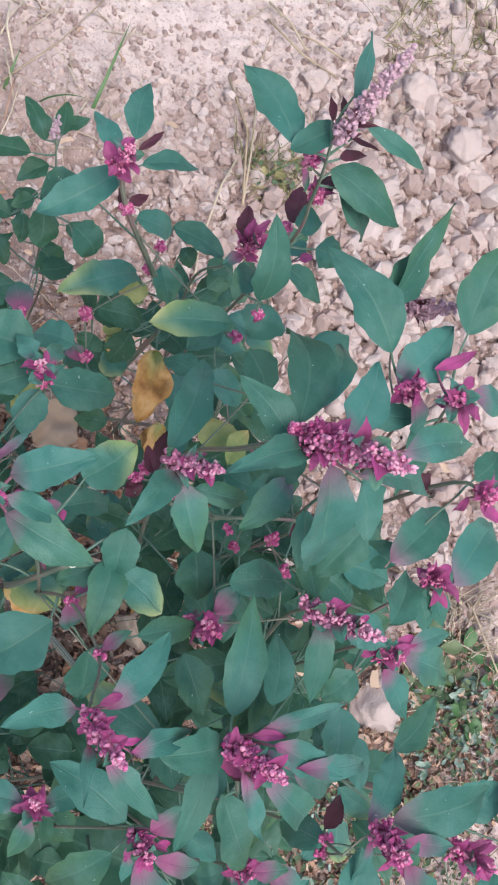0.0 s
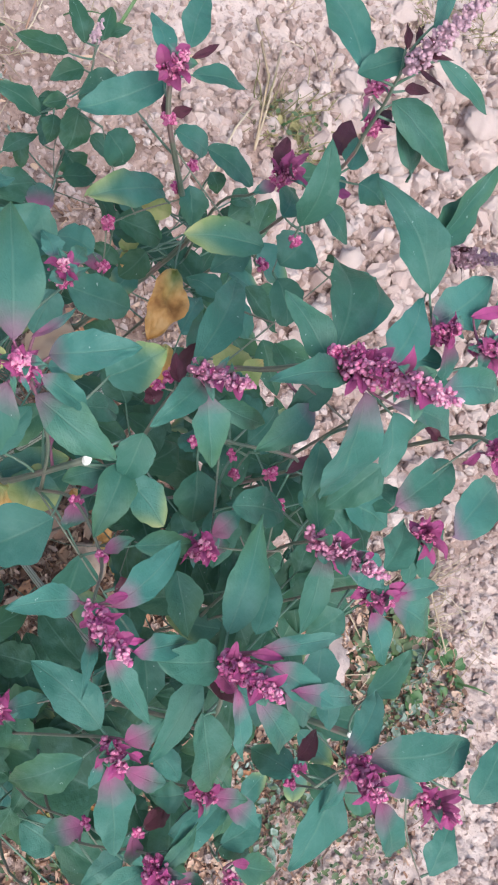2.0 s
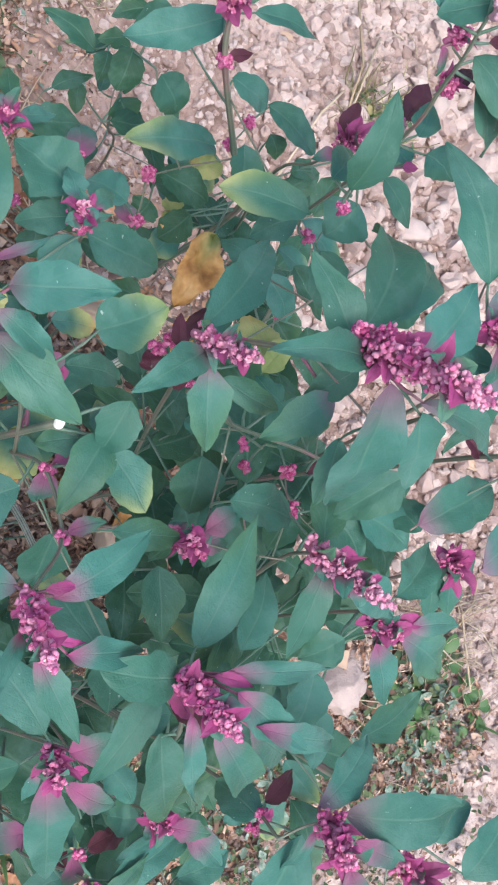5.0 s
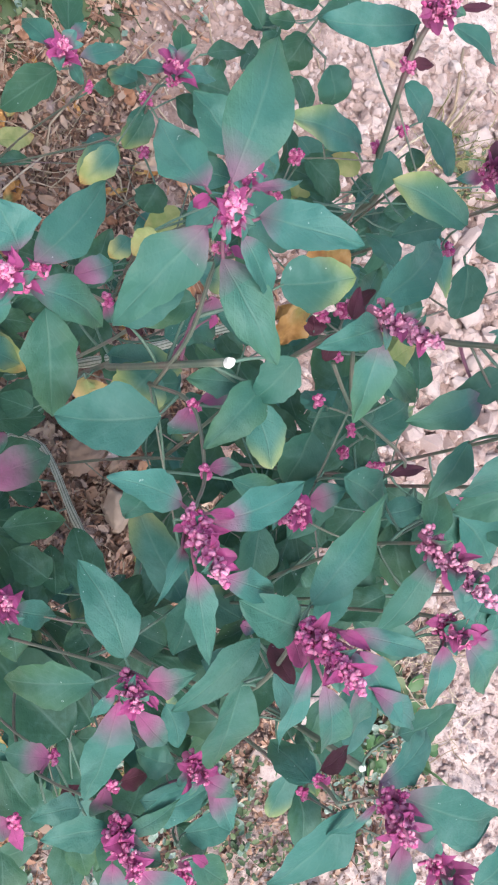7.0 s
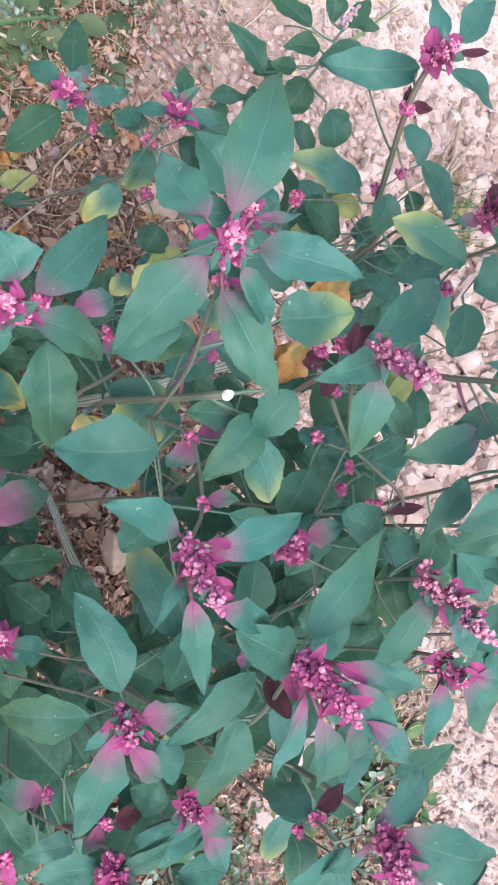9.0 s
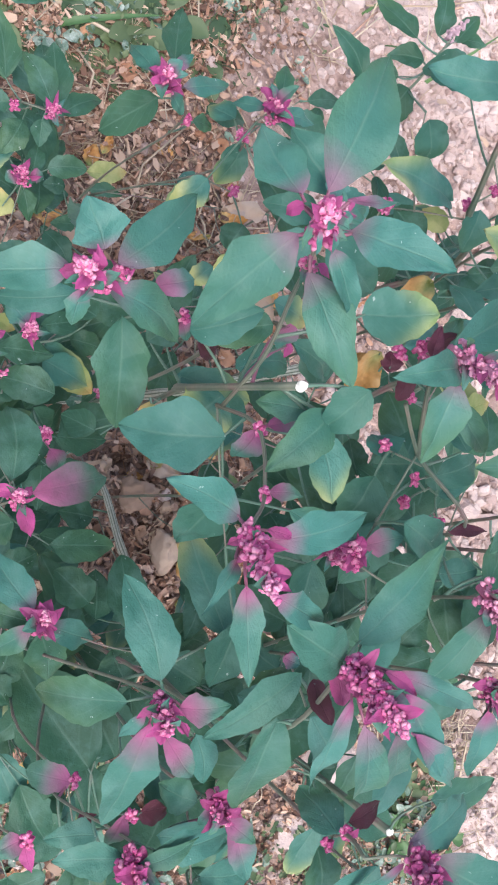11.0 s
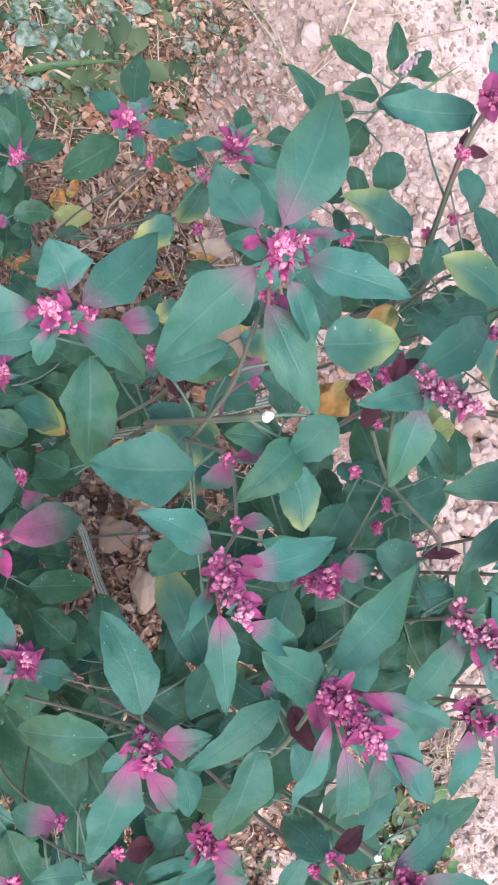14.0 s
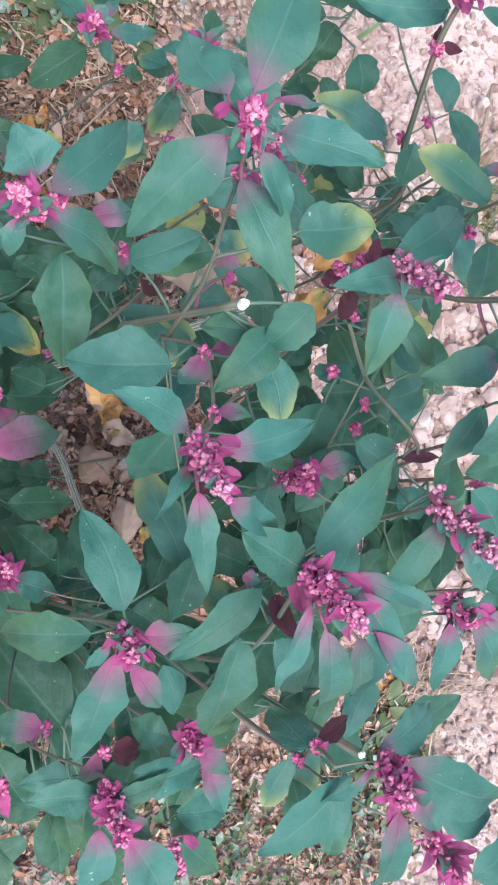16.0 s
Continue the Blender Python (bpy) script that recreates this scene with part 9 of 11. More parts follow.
leaf(bush, "old", (-0.269, 0.423, 0.135), (-0.239, 0.467, 0.132), 0.0280, stalk=(-0.273, 0.419, 0.131), turn=23, shape="ovate")
leaf(bush, "old", (-0.349, 0.292, 0.214), (-0.404, 0.256, 0.192), 0.0342, stalk=(-0.335, 0.300, 0.200), turn=1, shape="ovate")
leaf(bush, "old", (-0.372, 0.290, 0.346), (-0.421, 0.317, 0.338), 0.0417, stalk=(-0.373, 0.288, 0.356), turn=19, shape="rhombic")
leaf(bush, "old", (-0.272, 0.316, 0.256), (-0.231, 0.341, 0.264), 0.0292, stalk=(-0.269, 0.336, 0.257), turn=-5, shape="ovate")
leaf(bush, "old", (-0.392, 0.286, 0.357), (-0.438, 0.254, 0.352), 0.0348, stalk=(-0.373, 0.288, 0.356), turn=-2, shape="rhombic")
leaf(bush, "old", (-0.309, 0.322, 0.235), (-0.339, 0.286, 0.229), 0.0226, stalk=(-0.294, 0.341, 0.250), turn=-2, shape="rhombic")
leaf(bush, "old", (-0.283, 0.353, 0.200), (-0.253, 0.361, 0.188), 0.0297, stalk=(-0.295, 0.345, 0.200), turn=17, shape="ovate")
leaf(bush, "old", (-0.423, 0.356, 0.177), (-0.470, 0.347, 0.174), 0.0259, stalk=(-0.400, 0.352, 0.188), turn=-24, shape="rhombic")
leaf(bush, "old", (-0.305, 0.274, 0.296), (-0.329, 0.213, 0.299), 0.0342, stalk=(-0.315, 0.280, 0.282), turn=-9, shape="ovate")
leaf(bush, "old", (-0.248, 0.367, 0.241), (-0.213, 0.383, 0.233), 0.0314, stalk=(-0.266, 0.335, 0.258), turn=24, shape="ovate")
leaf(bush, "old", (-0.271, 0.350, 0.177), (-0.207, 0.361, 0.158), 0.0348, stalk=(-0.296, 0.349, 0.150), turn=6, shape="rhombic")
leaf(bush, "old", (-0.331, 0.286, 0.307), (-0.303, 0.275, 0.296), 0.0228, stalk=(-0.309, 0.273, 0.310), turn=-1, shape="rhombic")
leaf(bush, "old", (-0.415, 0.297, 0.170), (-0.404, 0.244, 0.178), 0.0376, stalk=(-0.396, 0.268, 0.178), turn=-8, shape="rhombic")

# right front plant
bush = plant("tree spinach with open pink spikes over bare soil", (0.200, 0.440, 0.000))
stem(bush, [(0.200, 0.440, 0.000), (0.215, 0.410, 0.300), (0.260, 0.327, 0.865)], 0.0040, 0.0045)
stem(bush, [(0.203, 0.430, 0.100), (0.190, 0.420, 0.500), (0.165, 0.370, 0.900), (0.172, 0.352, 0.945)], 0.0035, 0.0016)
stem(bush, [(0.190, 0.420, 0.500), (0.120, 0.350, 0.850), (0.101, 0.297, 1.020)], 0.0035, 0.0016)
stem(bush, [(0.190, 0.420, 0.500), (0.180, 0.470, 0.800), (0.172, 0.457, 0.880)], 0.0030, 0.0016)
spike(bush, (0.098, 0.294, 1.020), (0.135, 0.300, 1.060), 0.0154, 0.75, 0.28, 170)
stem(bush, [(0.172, 0.352, 0.945), (0.162, 0.350, 0.945)], 0.0014, 0.0010, "branch")
spike(bush, (0.162, 0.350, 0.945), (0.176, 0.353, 0.965), 0.0176, 0.15, 0.00, 70)
spike(bush, (0.166, 0.455, 0.885), (0.178, 0.456, 0.895), 0.0200, 0.10, 0.00, 60)
stem(bush, [(0.110, 0.324, 0.935), (0.096, 0.380, 0.950)], 0.0014, 0.0010, "branch")
spike(bush, (0.096, 0.380, 0.950), (0.095, 0.384, 0.955), 0.0101, 0.20, 0.00, 30)
stem(bush, [(0.120, 0.350, 0.850), (0.094, 0.372, 0.860)], 0.0014, 0.0010, "branch")
spike(bush, (0.094, 0.372, 0.860), (0.088, 0.375, 0.870), 0.0110, 0.10, 0.00, 30)
stem(bush, [(0.094, 0.372, 0.860), (0.070, 0.387, 0.850)], 0.0014, 0.0010, "branch")
spike(bush, (0.070, 0.387, 0.850), (0.067, 0.391, 0.860), 0.0113, 0.10, 0.00, 30)
stem(bush, [(0.113, 0.330, 0.914), (0.072, 0.278, 0.900)], 0.0014, 0.0010, "branch")
spike(bush, (0.072, 0.278, 0.900), (0.086, 0.273, 0.920), 0.0154, 0.35, 0.00, 55)
spike(bush, (0.073, 0.276, 0.900), (0.068, 0.276, 0.900), 0.0092, 0.10, 0.00, 20)
leaf(bush, "young", (0.174, 0.363, 0.960), (0.191, 0.403, 0.950), 0.0154, stalk=(0.172, 0.352, 0.945))
leaf(bush, "blush", (0.178, 0.359, 0.955), (0.219, 0.394, 0.920), 0.0314, stalk=(0.172, 0.352, 0.945))
leaf(bush, "young", (0.174, 0.342, 0.955), (0.219, 0.350, 0.920), 0.0215, stalk=(0.172, 0.352, 0.945))
leaf(bush, "magenta", (0.166, 0.358, 0.960), (0.178, 0.378, 0.955), 0.0107, stalk=(0.167, 0.351, 0.945), shape="lance")
leaf(bush, "magenta", (0.160, 0.347, 0.950), (0.160, 0.339, 0.945), 0.0080, stalk=(0.162, 0.350, 0.945), shape="lance")
leaf(bush, "blush", (0.110, 0.296, 1.020), (0.148, 0.269, 0.990), 0.0217, stalk=(0.101, 0.297, 1.020), shape="lance")
leaf(bush, "blush", (0.118, 0.297, 1.030), (0.153, 0.333, 1.000), 0.0240, stalk=(0.101, 0.297, 1.020))
leaf(bush, "green", (0.163, 0.327, 0.950), (0.165, 0.304, 0.930), 0.0248, stalk=(0.162, 0.350, 0.945))
leaf(bush, "green", (0.101, 0.312, 1.000), (0.073, 0.341, 0.980), 0.0235, stalk=(0.103, 0.304, 0.999))
leaf(bush, "green", (0.124, 0.384, 0.980), (0.099, 0.380, 0.970), 0.0226, stalk=(0.096, 0.380, 0.950))
leaf(bush, "green", (0.155, 0.363, 0.960), (0.140, 0.413, 0.940), 0.0272, stalk=(0.162, 0.350, 0.945))
leaf(bush, "magenta", (0.168, 0.454, 0.885), (0.156, 0.458, 0.880), 0.0118, stalk=(0.172, 0.457, 0.880), shape="lance")
leaf(bush, "rosy", (0.179, 0.461, 0.885), (0.177, 0.482, 0.880), 0.0158, stalk=(0.172, 0.457, 0.880))
leaf(bush, "green", (0.173, 0.454, 0.870), (0.205, 0.446, 0.850), 0.0222, stalk=(0.173, 0.459, 0.870))
leaf(bush, "green", (0.181, 0.464, 0.870), (0.211, 0.462, 0.850), 0.0206, stalk=(0.173, 0.459, 0.870))
leaf(bush, "green", (0.098, 0.351, 0.980), (0.133, 0.384, 0.960), 0.0300, stalk=(0.101, 0.361, 0.945))
leaf(bush, "green", (0.093, 0.340, 0.970), (0.126, 0.350, 0.960), 0.0298, stalk=(0.108, 0.317, 0.956))
leaf(bush, "green", (0.086, 0.338, 0.930), (0.063, 0.308, 0.920), 0.0231, stalk=(0.107, 0.338, 0.939))
leaf(bush, "green", (0.147, 0.277, 0.920), (0.116, 0.322, 0.900), 0.0270, stalk=(0.101, 0.315, 0.910))
leaf(bush, "green", (0.176, 0.311, 0.930), (0.211, 0.293, 0.900), 0.0288, stalk=(0.170, 0.356, 0.934))
leaf(bush, "green", (0.235, 0.337, 0.900), (0.236, 0.400, 0.880), 0.0255, stalk=(0.260, 0.327, 0.865))
leaf(bush, "green", (0.204, 0.318, 0.900), (0.243, 0.307, 0.880), 0.0238, stalk=(0.166, 0.368, 0.906))
leaf(bush, "rosy", (0.082, 0.285, 0.900), (0.087, 0.313, 0.890), 0.0180, stalk=(0.079, 0.288, 0.903))
leaf(bush, "rosy", (0.073, 0.279, 0.900), (0.063, 0.277, 0.900), 0.0138)
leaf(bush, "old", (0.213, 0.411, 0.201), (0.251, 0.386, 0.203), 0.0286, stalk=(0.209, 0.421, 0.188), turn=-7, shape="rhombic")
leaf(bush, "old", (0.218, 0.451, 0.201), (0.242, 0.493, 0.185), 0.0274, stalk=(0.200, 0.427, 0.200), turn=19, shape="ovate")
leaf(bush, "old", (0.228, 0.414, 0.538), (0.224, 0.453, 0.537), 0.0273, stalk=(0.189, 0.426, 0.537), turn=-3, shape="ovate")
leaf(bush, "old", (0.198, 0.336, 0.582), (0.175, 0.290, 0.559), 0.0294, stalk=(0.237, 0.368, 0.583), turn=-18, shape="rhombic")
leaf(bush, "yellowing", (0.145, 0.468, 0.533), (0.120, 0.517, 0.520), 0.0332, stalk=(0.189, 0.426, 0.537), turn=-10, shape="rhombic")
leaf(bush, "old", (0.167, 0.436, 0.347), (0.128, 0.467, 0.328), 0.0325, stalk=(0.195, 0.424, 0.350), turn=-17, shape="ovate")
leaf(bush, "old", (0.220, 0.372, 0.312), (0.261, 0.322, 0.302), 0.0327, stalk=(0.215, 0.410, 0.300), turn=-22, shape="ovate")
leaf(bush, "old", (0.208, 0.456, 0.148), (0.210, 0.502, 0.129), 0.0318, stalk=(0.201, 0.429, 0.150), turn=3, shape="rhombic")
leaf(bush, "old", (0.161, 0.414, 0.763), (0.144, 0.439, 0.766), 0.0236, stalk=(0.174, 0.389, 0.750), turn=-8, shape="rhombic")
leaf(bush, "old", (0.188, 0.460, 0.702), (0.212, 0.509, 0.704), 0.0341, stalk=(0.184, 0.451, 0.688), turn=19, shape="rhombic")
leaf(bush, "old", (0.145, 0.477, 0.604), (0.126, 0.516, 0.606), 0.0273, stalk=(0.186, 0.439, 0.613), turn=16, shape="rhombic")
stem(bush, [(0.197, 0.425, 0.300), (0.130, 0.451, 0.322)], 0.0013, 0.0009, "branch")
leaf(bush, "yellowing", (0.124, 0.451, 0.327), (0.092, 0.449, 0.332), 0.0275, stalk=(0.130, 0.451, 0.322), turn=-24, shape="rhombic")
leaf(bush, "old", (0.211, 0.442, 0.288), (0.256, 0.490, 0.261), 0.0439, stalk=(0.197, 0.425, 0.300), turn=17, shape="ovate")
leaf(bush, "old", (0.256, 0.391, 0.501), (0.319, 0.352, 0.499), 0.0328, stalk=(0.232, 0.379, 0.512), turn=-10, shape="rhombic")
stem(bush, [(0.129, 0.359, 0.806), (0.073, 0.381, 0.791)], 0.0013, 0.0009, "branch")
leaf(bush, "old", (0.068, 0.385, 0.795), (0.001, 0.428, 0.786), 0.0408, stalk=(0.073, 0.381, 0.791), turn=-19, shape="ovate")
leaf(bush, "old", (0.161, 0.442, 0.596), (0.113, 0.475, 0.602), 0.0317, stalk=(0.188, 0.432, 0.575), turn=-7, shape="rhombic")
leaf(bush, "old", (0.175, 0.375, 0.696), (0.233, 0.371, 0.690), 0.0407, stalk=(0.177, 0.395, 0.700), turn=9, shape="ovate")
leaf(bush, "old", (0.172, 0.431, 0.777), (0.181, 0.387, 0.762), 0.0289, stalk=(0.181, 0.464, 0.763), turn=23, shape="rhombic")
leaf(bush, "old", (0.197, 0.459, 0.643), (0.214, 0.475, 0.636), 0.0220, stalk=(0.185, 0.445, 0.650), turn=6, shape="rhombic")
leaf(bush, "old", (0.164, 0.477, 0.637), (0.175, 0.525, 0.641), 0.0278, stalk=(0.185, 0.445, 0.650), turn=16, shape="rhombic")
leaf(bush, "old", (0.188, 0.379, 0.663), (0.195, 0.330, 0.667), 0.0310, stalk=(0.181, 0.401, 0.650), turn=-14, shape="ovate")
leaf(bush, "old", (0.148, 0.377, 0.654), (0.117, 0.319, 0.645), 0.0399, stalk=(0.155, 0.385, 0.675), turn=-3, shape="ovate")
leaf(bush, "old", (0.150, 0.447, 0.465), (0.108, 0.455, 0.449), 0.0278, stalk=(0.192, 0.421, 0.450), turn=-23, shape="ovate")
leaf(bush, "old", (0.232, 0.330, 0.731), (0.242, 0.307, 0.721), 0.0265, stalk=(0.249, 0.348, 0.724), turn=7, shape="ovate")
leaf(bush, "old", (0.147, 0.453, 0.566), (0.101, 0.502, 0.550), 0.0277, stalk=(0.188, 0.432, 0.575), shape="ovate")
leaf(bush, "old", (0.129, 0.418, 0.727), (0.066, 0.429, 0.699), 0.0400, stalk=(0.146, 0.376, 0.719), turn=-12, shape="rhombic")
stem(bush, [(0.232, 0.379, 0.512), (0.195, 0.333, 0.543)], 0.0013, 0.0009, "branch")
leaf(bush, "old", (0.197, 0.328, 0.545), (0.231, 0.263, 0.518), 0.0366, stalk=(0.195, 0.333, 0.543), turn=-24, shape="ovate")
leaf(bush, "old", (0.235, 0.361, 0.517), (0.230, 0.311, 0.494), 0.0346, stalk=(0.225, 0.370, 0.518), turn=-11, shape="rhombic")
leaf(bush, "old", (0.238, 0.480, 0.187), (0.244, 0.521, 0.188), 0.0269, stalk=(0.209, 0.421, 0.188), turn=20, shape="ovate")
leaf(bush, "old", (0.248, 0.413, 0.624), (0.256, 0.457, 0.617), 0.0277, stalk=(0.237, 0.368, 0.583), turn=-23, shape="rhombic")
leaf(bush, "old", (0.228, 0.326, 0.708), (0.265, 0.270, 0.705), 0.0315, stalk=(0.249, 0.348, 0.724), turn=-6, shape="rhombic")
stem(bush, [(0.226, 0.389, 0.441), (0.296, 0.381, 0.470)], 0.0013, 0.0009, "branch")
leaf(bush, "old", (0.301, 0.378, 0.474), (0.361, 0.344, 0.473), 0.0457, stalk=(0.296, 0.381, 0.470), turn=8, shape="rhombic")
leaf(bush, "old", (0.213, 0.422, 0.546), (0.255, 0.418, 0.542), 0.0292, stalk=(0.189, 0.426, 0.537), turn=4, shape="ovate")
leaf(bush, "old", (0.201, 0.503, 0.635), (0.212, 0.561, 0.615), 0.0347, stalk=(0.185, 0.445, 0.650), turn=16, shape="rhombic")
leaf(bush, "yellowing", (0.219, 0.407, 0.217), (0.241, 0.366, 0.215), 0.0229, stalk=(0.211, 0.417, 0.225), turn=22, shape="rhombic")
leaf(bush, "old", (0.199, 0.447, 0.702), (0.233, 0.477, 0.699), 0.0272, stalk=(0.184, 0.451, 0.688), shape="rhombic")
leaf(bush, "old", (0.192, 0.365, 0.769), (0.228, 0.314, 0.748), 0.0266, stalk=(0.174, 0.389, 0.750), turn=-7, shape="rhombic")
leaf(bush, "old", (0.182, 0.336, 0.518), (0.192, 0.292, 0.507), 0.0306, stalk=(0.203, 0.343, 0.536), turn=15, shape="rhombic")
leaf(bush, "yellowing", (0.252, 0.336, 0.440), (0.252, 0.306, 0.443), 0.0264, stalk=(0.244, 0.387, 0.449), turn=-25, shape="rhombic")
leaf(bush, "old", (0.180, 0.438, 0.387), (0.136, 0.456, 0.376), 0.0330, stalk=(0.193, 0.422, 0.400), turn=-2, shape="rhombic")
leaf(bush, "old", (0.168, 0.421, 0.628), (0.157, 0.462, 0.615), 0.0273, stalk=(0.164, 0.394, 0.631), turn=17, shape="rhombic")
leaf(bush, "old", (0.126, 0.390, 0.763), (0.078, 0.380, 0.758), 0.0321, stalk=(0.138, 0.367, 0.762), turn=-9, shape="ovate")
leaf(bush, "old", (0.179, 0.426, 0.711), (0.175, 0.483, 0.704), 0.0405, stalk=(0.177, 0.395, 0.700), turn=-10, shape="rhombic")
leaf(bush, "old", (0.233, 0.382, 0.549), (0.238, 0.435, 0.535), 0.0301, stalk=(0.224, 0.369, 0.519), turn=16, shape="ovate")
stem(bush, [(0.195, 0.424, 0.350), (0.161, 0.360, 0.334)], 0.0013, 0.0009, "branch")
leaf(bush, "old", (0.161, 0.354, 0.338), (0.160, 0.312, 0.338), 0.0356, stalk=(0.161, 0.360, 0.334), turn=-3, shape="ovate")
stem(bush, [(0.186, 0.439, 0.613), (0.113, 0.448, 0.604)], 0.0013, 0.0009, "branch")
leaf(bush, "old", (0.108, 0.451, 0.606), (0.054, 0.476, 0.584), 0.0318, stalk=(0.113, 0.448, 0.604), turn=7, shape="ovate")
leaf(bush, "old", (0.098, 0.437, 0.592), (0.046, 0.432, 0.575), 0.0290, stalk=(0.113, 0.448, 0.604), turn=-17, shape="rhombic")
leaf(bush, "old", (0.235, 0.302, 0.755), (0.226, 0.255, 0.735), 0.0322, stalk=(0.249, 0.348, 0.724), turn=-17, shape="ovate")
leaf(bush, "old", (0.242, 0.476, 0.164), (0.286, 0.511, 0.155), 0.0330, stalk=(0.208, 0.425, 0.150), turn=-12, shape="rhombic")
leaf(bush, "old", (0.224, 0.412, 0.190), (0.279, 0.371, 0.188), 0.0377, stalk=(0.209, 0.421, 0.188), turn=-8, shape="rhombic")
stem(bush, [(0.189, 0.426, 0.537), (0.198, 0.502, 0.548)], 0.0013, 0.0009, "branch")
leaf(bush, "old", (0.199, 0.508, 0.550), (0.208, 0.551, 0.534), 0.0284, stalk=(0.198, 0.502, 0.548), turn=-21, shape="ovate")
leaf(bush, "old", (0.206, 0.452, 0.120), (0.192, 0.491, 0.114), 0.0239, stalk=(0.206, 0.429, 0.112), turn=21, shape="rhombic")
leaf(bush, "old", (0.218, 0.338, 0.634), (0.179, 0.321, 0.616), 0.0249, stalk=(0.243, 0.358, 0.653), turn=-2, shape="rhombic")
leaf(bush, "old", (0.245, 0.441, 0.475), (0.285, 0.441, 0.457), 0.0227, stalk=(0.248, 0.387, 0.450), turn=1, shape="rhombic")
leaf(bush, "old", (0.228, 0.457, 0.300), (0.271, 0.504, 0.288), 0.0325, stalk=(0.197, 0.425, 0.300), turn=-22, shape="ovate")
leaf(bush, "old", (0.266, 0.363, 0.751), (0.307, 0.409, 0.739), 0.0377, stalk=(0.249, 0.348, 0.724), turn=-7, shape="rhombic")
leaf(bush, "old", (0.144, 0.494, 0.662), (0.085, 0.540, 0.638), 0.0401, stalk=(0.185, 0.445, 0.650), turn=-4, shape="rhombic")
leaf(bush, "green", (0.108, 0.425, 0.804), (0.108, 0.464, 0.797), 0.0277, stalk=(0.090, 0.374, 0.796), turn=-3, shape="ovate")
leaf(bush, "old", (0.253, 0.375, 0.365), (0.282, 0.366, 0.356), 0.0269, stalk=(0.221, 0.400, 0.371), turn=20, shape="ovate")
leaf(bush, "old", (0.247, 0.422, 0.447), (0.308, 0.392, 0.442), 0.0422, stalk=(0.244, 0.387, 0.449), turn=8, shape="rhombic")
leaf(bush, "old", (0.191, 0.468, 0.565), (0.217, 0.526, 0.541), 0.0311, stalk=(0.194, 0.471, 0.544), turn=10, shape="ovate")
stem(bush, [(0.249, 0.348, 0.724), (0.250, 0.288, 0.698)], 0.0013, 0.0009, "branch")
leaf(bush, "old", (0.251, 0.282, 0.702), (0.255, 0.225, 0.705), 0.0349, stalk=(0.250, 0.288, 0.698), turn=23, shape="ovate")
stem(bush, [(0.250, 0.288, 0.698), (0.293, 0.299, 0.657)], 0.0013, 0.0009, "branch")
leaf(bush, "old", (0.298, 0.296, 0.659), (0.334, 0.272, 0.645), 0.0297, stalk=(0.293, 0.299, 0.657), turn=-17, shape="ovate")
stem(bush, [(0.213, 0.414, 0.263), (0.283, 0.437, 0.284)], 0.0013, 0.0009, "branch")
leaf(bush, "old", (0.288, 0.438, 0.285), (0.322, 0.443, 0.265), 0.0240, stalk=(0.283, 0.437, 0.284), turn=23, shape="rhombic")
leaf(bush, "old", (0.244, 0.418, 0.647), (0.296, 0.390, 0.650), 0.0300, stalk=(0.243, 0.358, 0.653), turn=9, shape="ovate")
leaf(bush, "old", (0.209, 0.375, 0.689), (0.215, 0.314, 0.679), 0.0425, stalk=(0.177, 0.395, 0.700), turn=8, shape="ovate")
leaf(bush, "old", (0.229, 0.434, 0.384), (0.272, 0.445, 0.389), 0.0266, stalk=(0.221, 0.400, 0.371), shape="ovate")
leaf(bush, "old", (0.150, 0.448, 0.307), (0.105, 0.485, 0.292), 0.0286, stalk=(0.153, 0.442, 0.314), turn=-2, shape="ovate")
leaf(bush, "old", (0.190, 0.433, 0.537), (0.215, 0.463, 0.520), 0.0227, turn=3, shape="rhombic")
leaf(bush, "old", (0.117, 0.445, 0.760), (0.086, 0.447, 0.764), 0.0300, stalk=(0.181, 0.464, 0.763), turn=23, shape="ovate")
leaf(bush, "old", (0.266, 0.364, 0.724), (0.307, 0.403, 0.702), 0.0373, stalk=(0.249, 0.348, 0.724), turn=16, shape="ovate")
leaf(bush, "old", (0.236, 0.385, 0.625), (0.244, 0.438, 0.616), 0.0375, stalk=(0.237, 0.368, 0.583), turn=-15, shape="rhombic")
leaf(bush, "yellowing", (0.232, 0.395, 0.674), (0.241, 0.429, 0.678), 0.0225, stalk=(0.243, 0.358, 0.653), turn=16, shape="rhombic")
leaf(bush, "old", (0.244, 0.440, 0.598), (0.282, 0.430, 0.593), 0.0271, stalk=(0.188, 0.432, 0.575), turn=5, shape="rhombic")
stem(bush, [(0.209, 0.421, 0.188), (0.245, 0.367, 0.176)], 0.0013, 0.0009, "branch")
leaf(bush, "yellowing", (0.249, 0.362, 0.180), (0.291, 0.303, 0.174), 0.0433, stalk=(0.245, 0.367, 0.176), turn=7, shape="ovate")
leaf(bush, "old", (0.180, 0.314, 0.799), (0.237, 0.261, 0.794), 0.0417, stalk=(0.171, 0.383, 0.800), turn=17, shape="rhombic")
stem(bush, [(0.198, 0.502, 0.548), (0.212, 0.508, 0.616)], 0.0013, 0.0009, "branch")
leaf(bush, "old", (0.216, 0.512, 0.618), (0.243, 0.544, 0.609), 0.0244, stalk=(0.212, 0.508, 0.616), turn=23, shape="ovate")
leaf(bush, "old", (0.209, 0.390, 0.722), (0.253, 0.375, 0.716), 0.0254, stalk=(0.177, 0.395, 0.700), turn=-21, shape="rhombic")
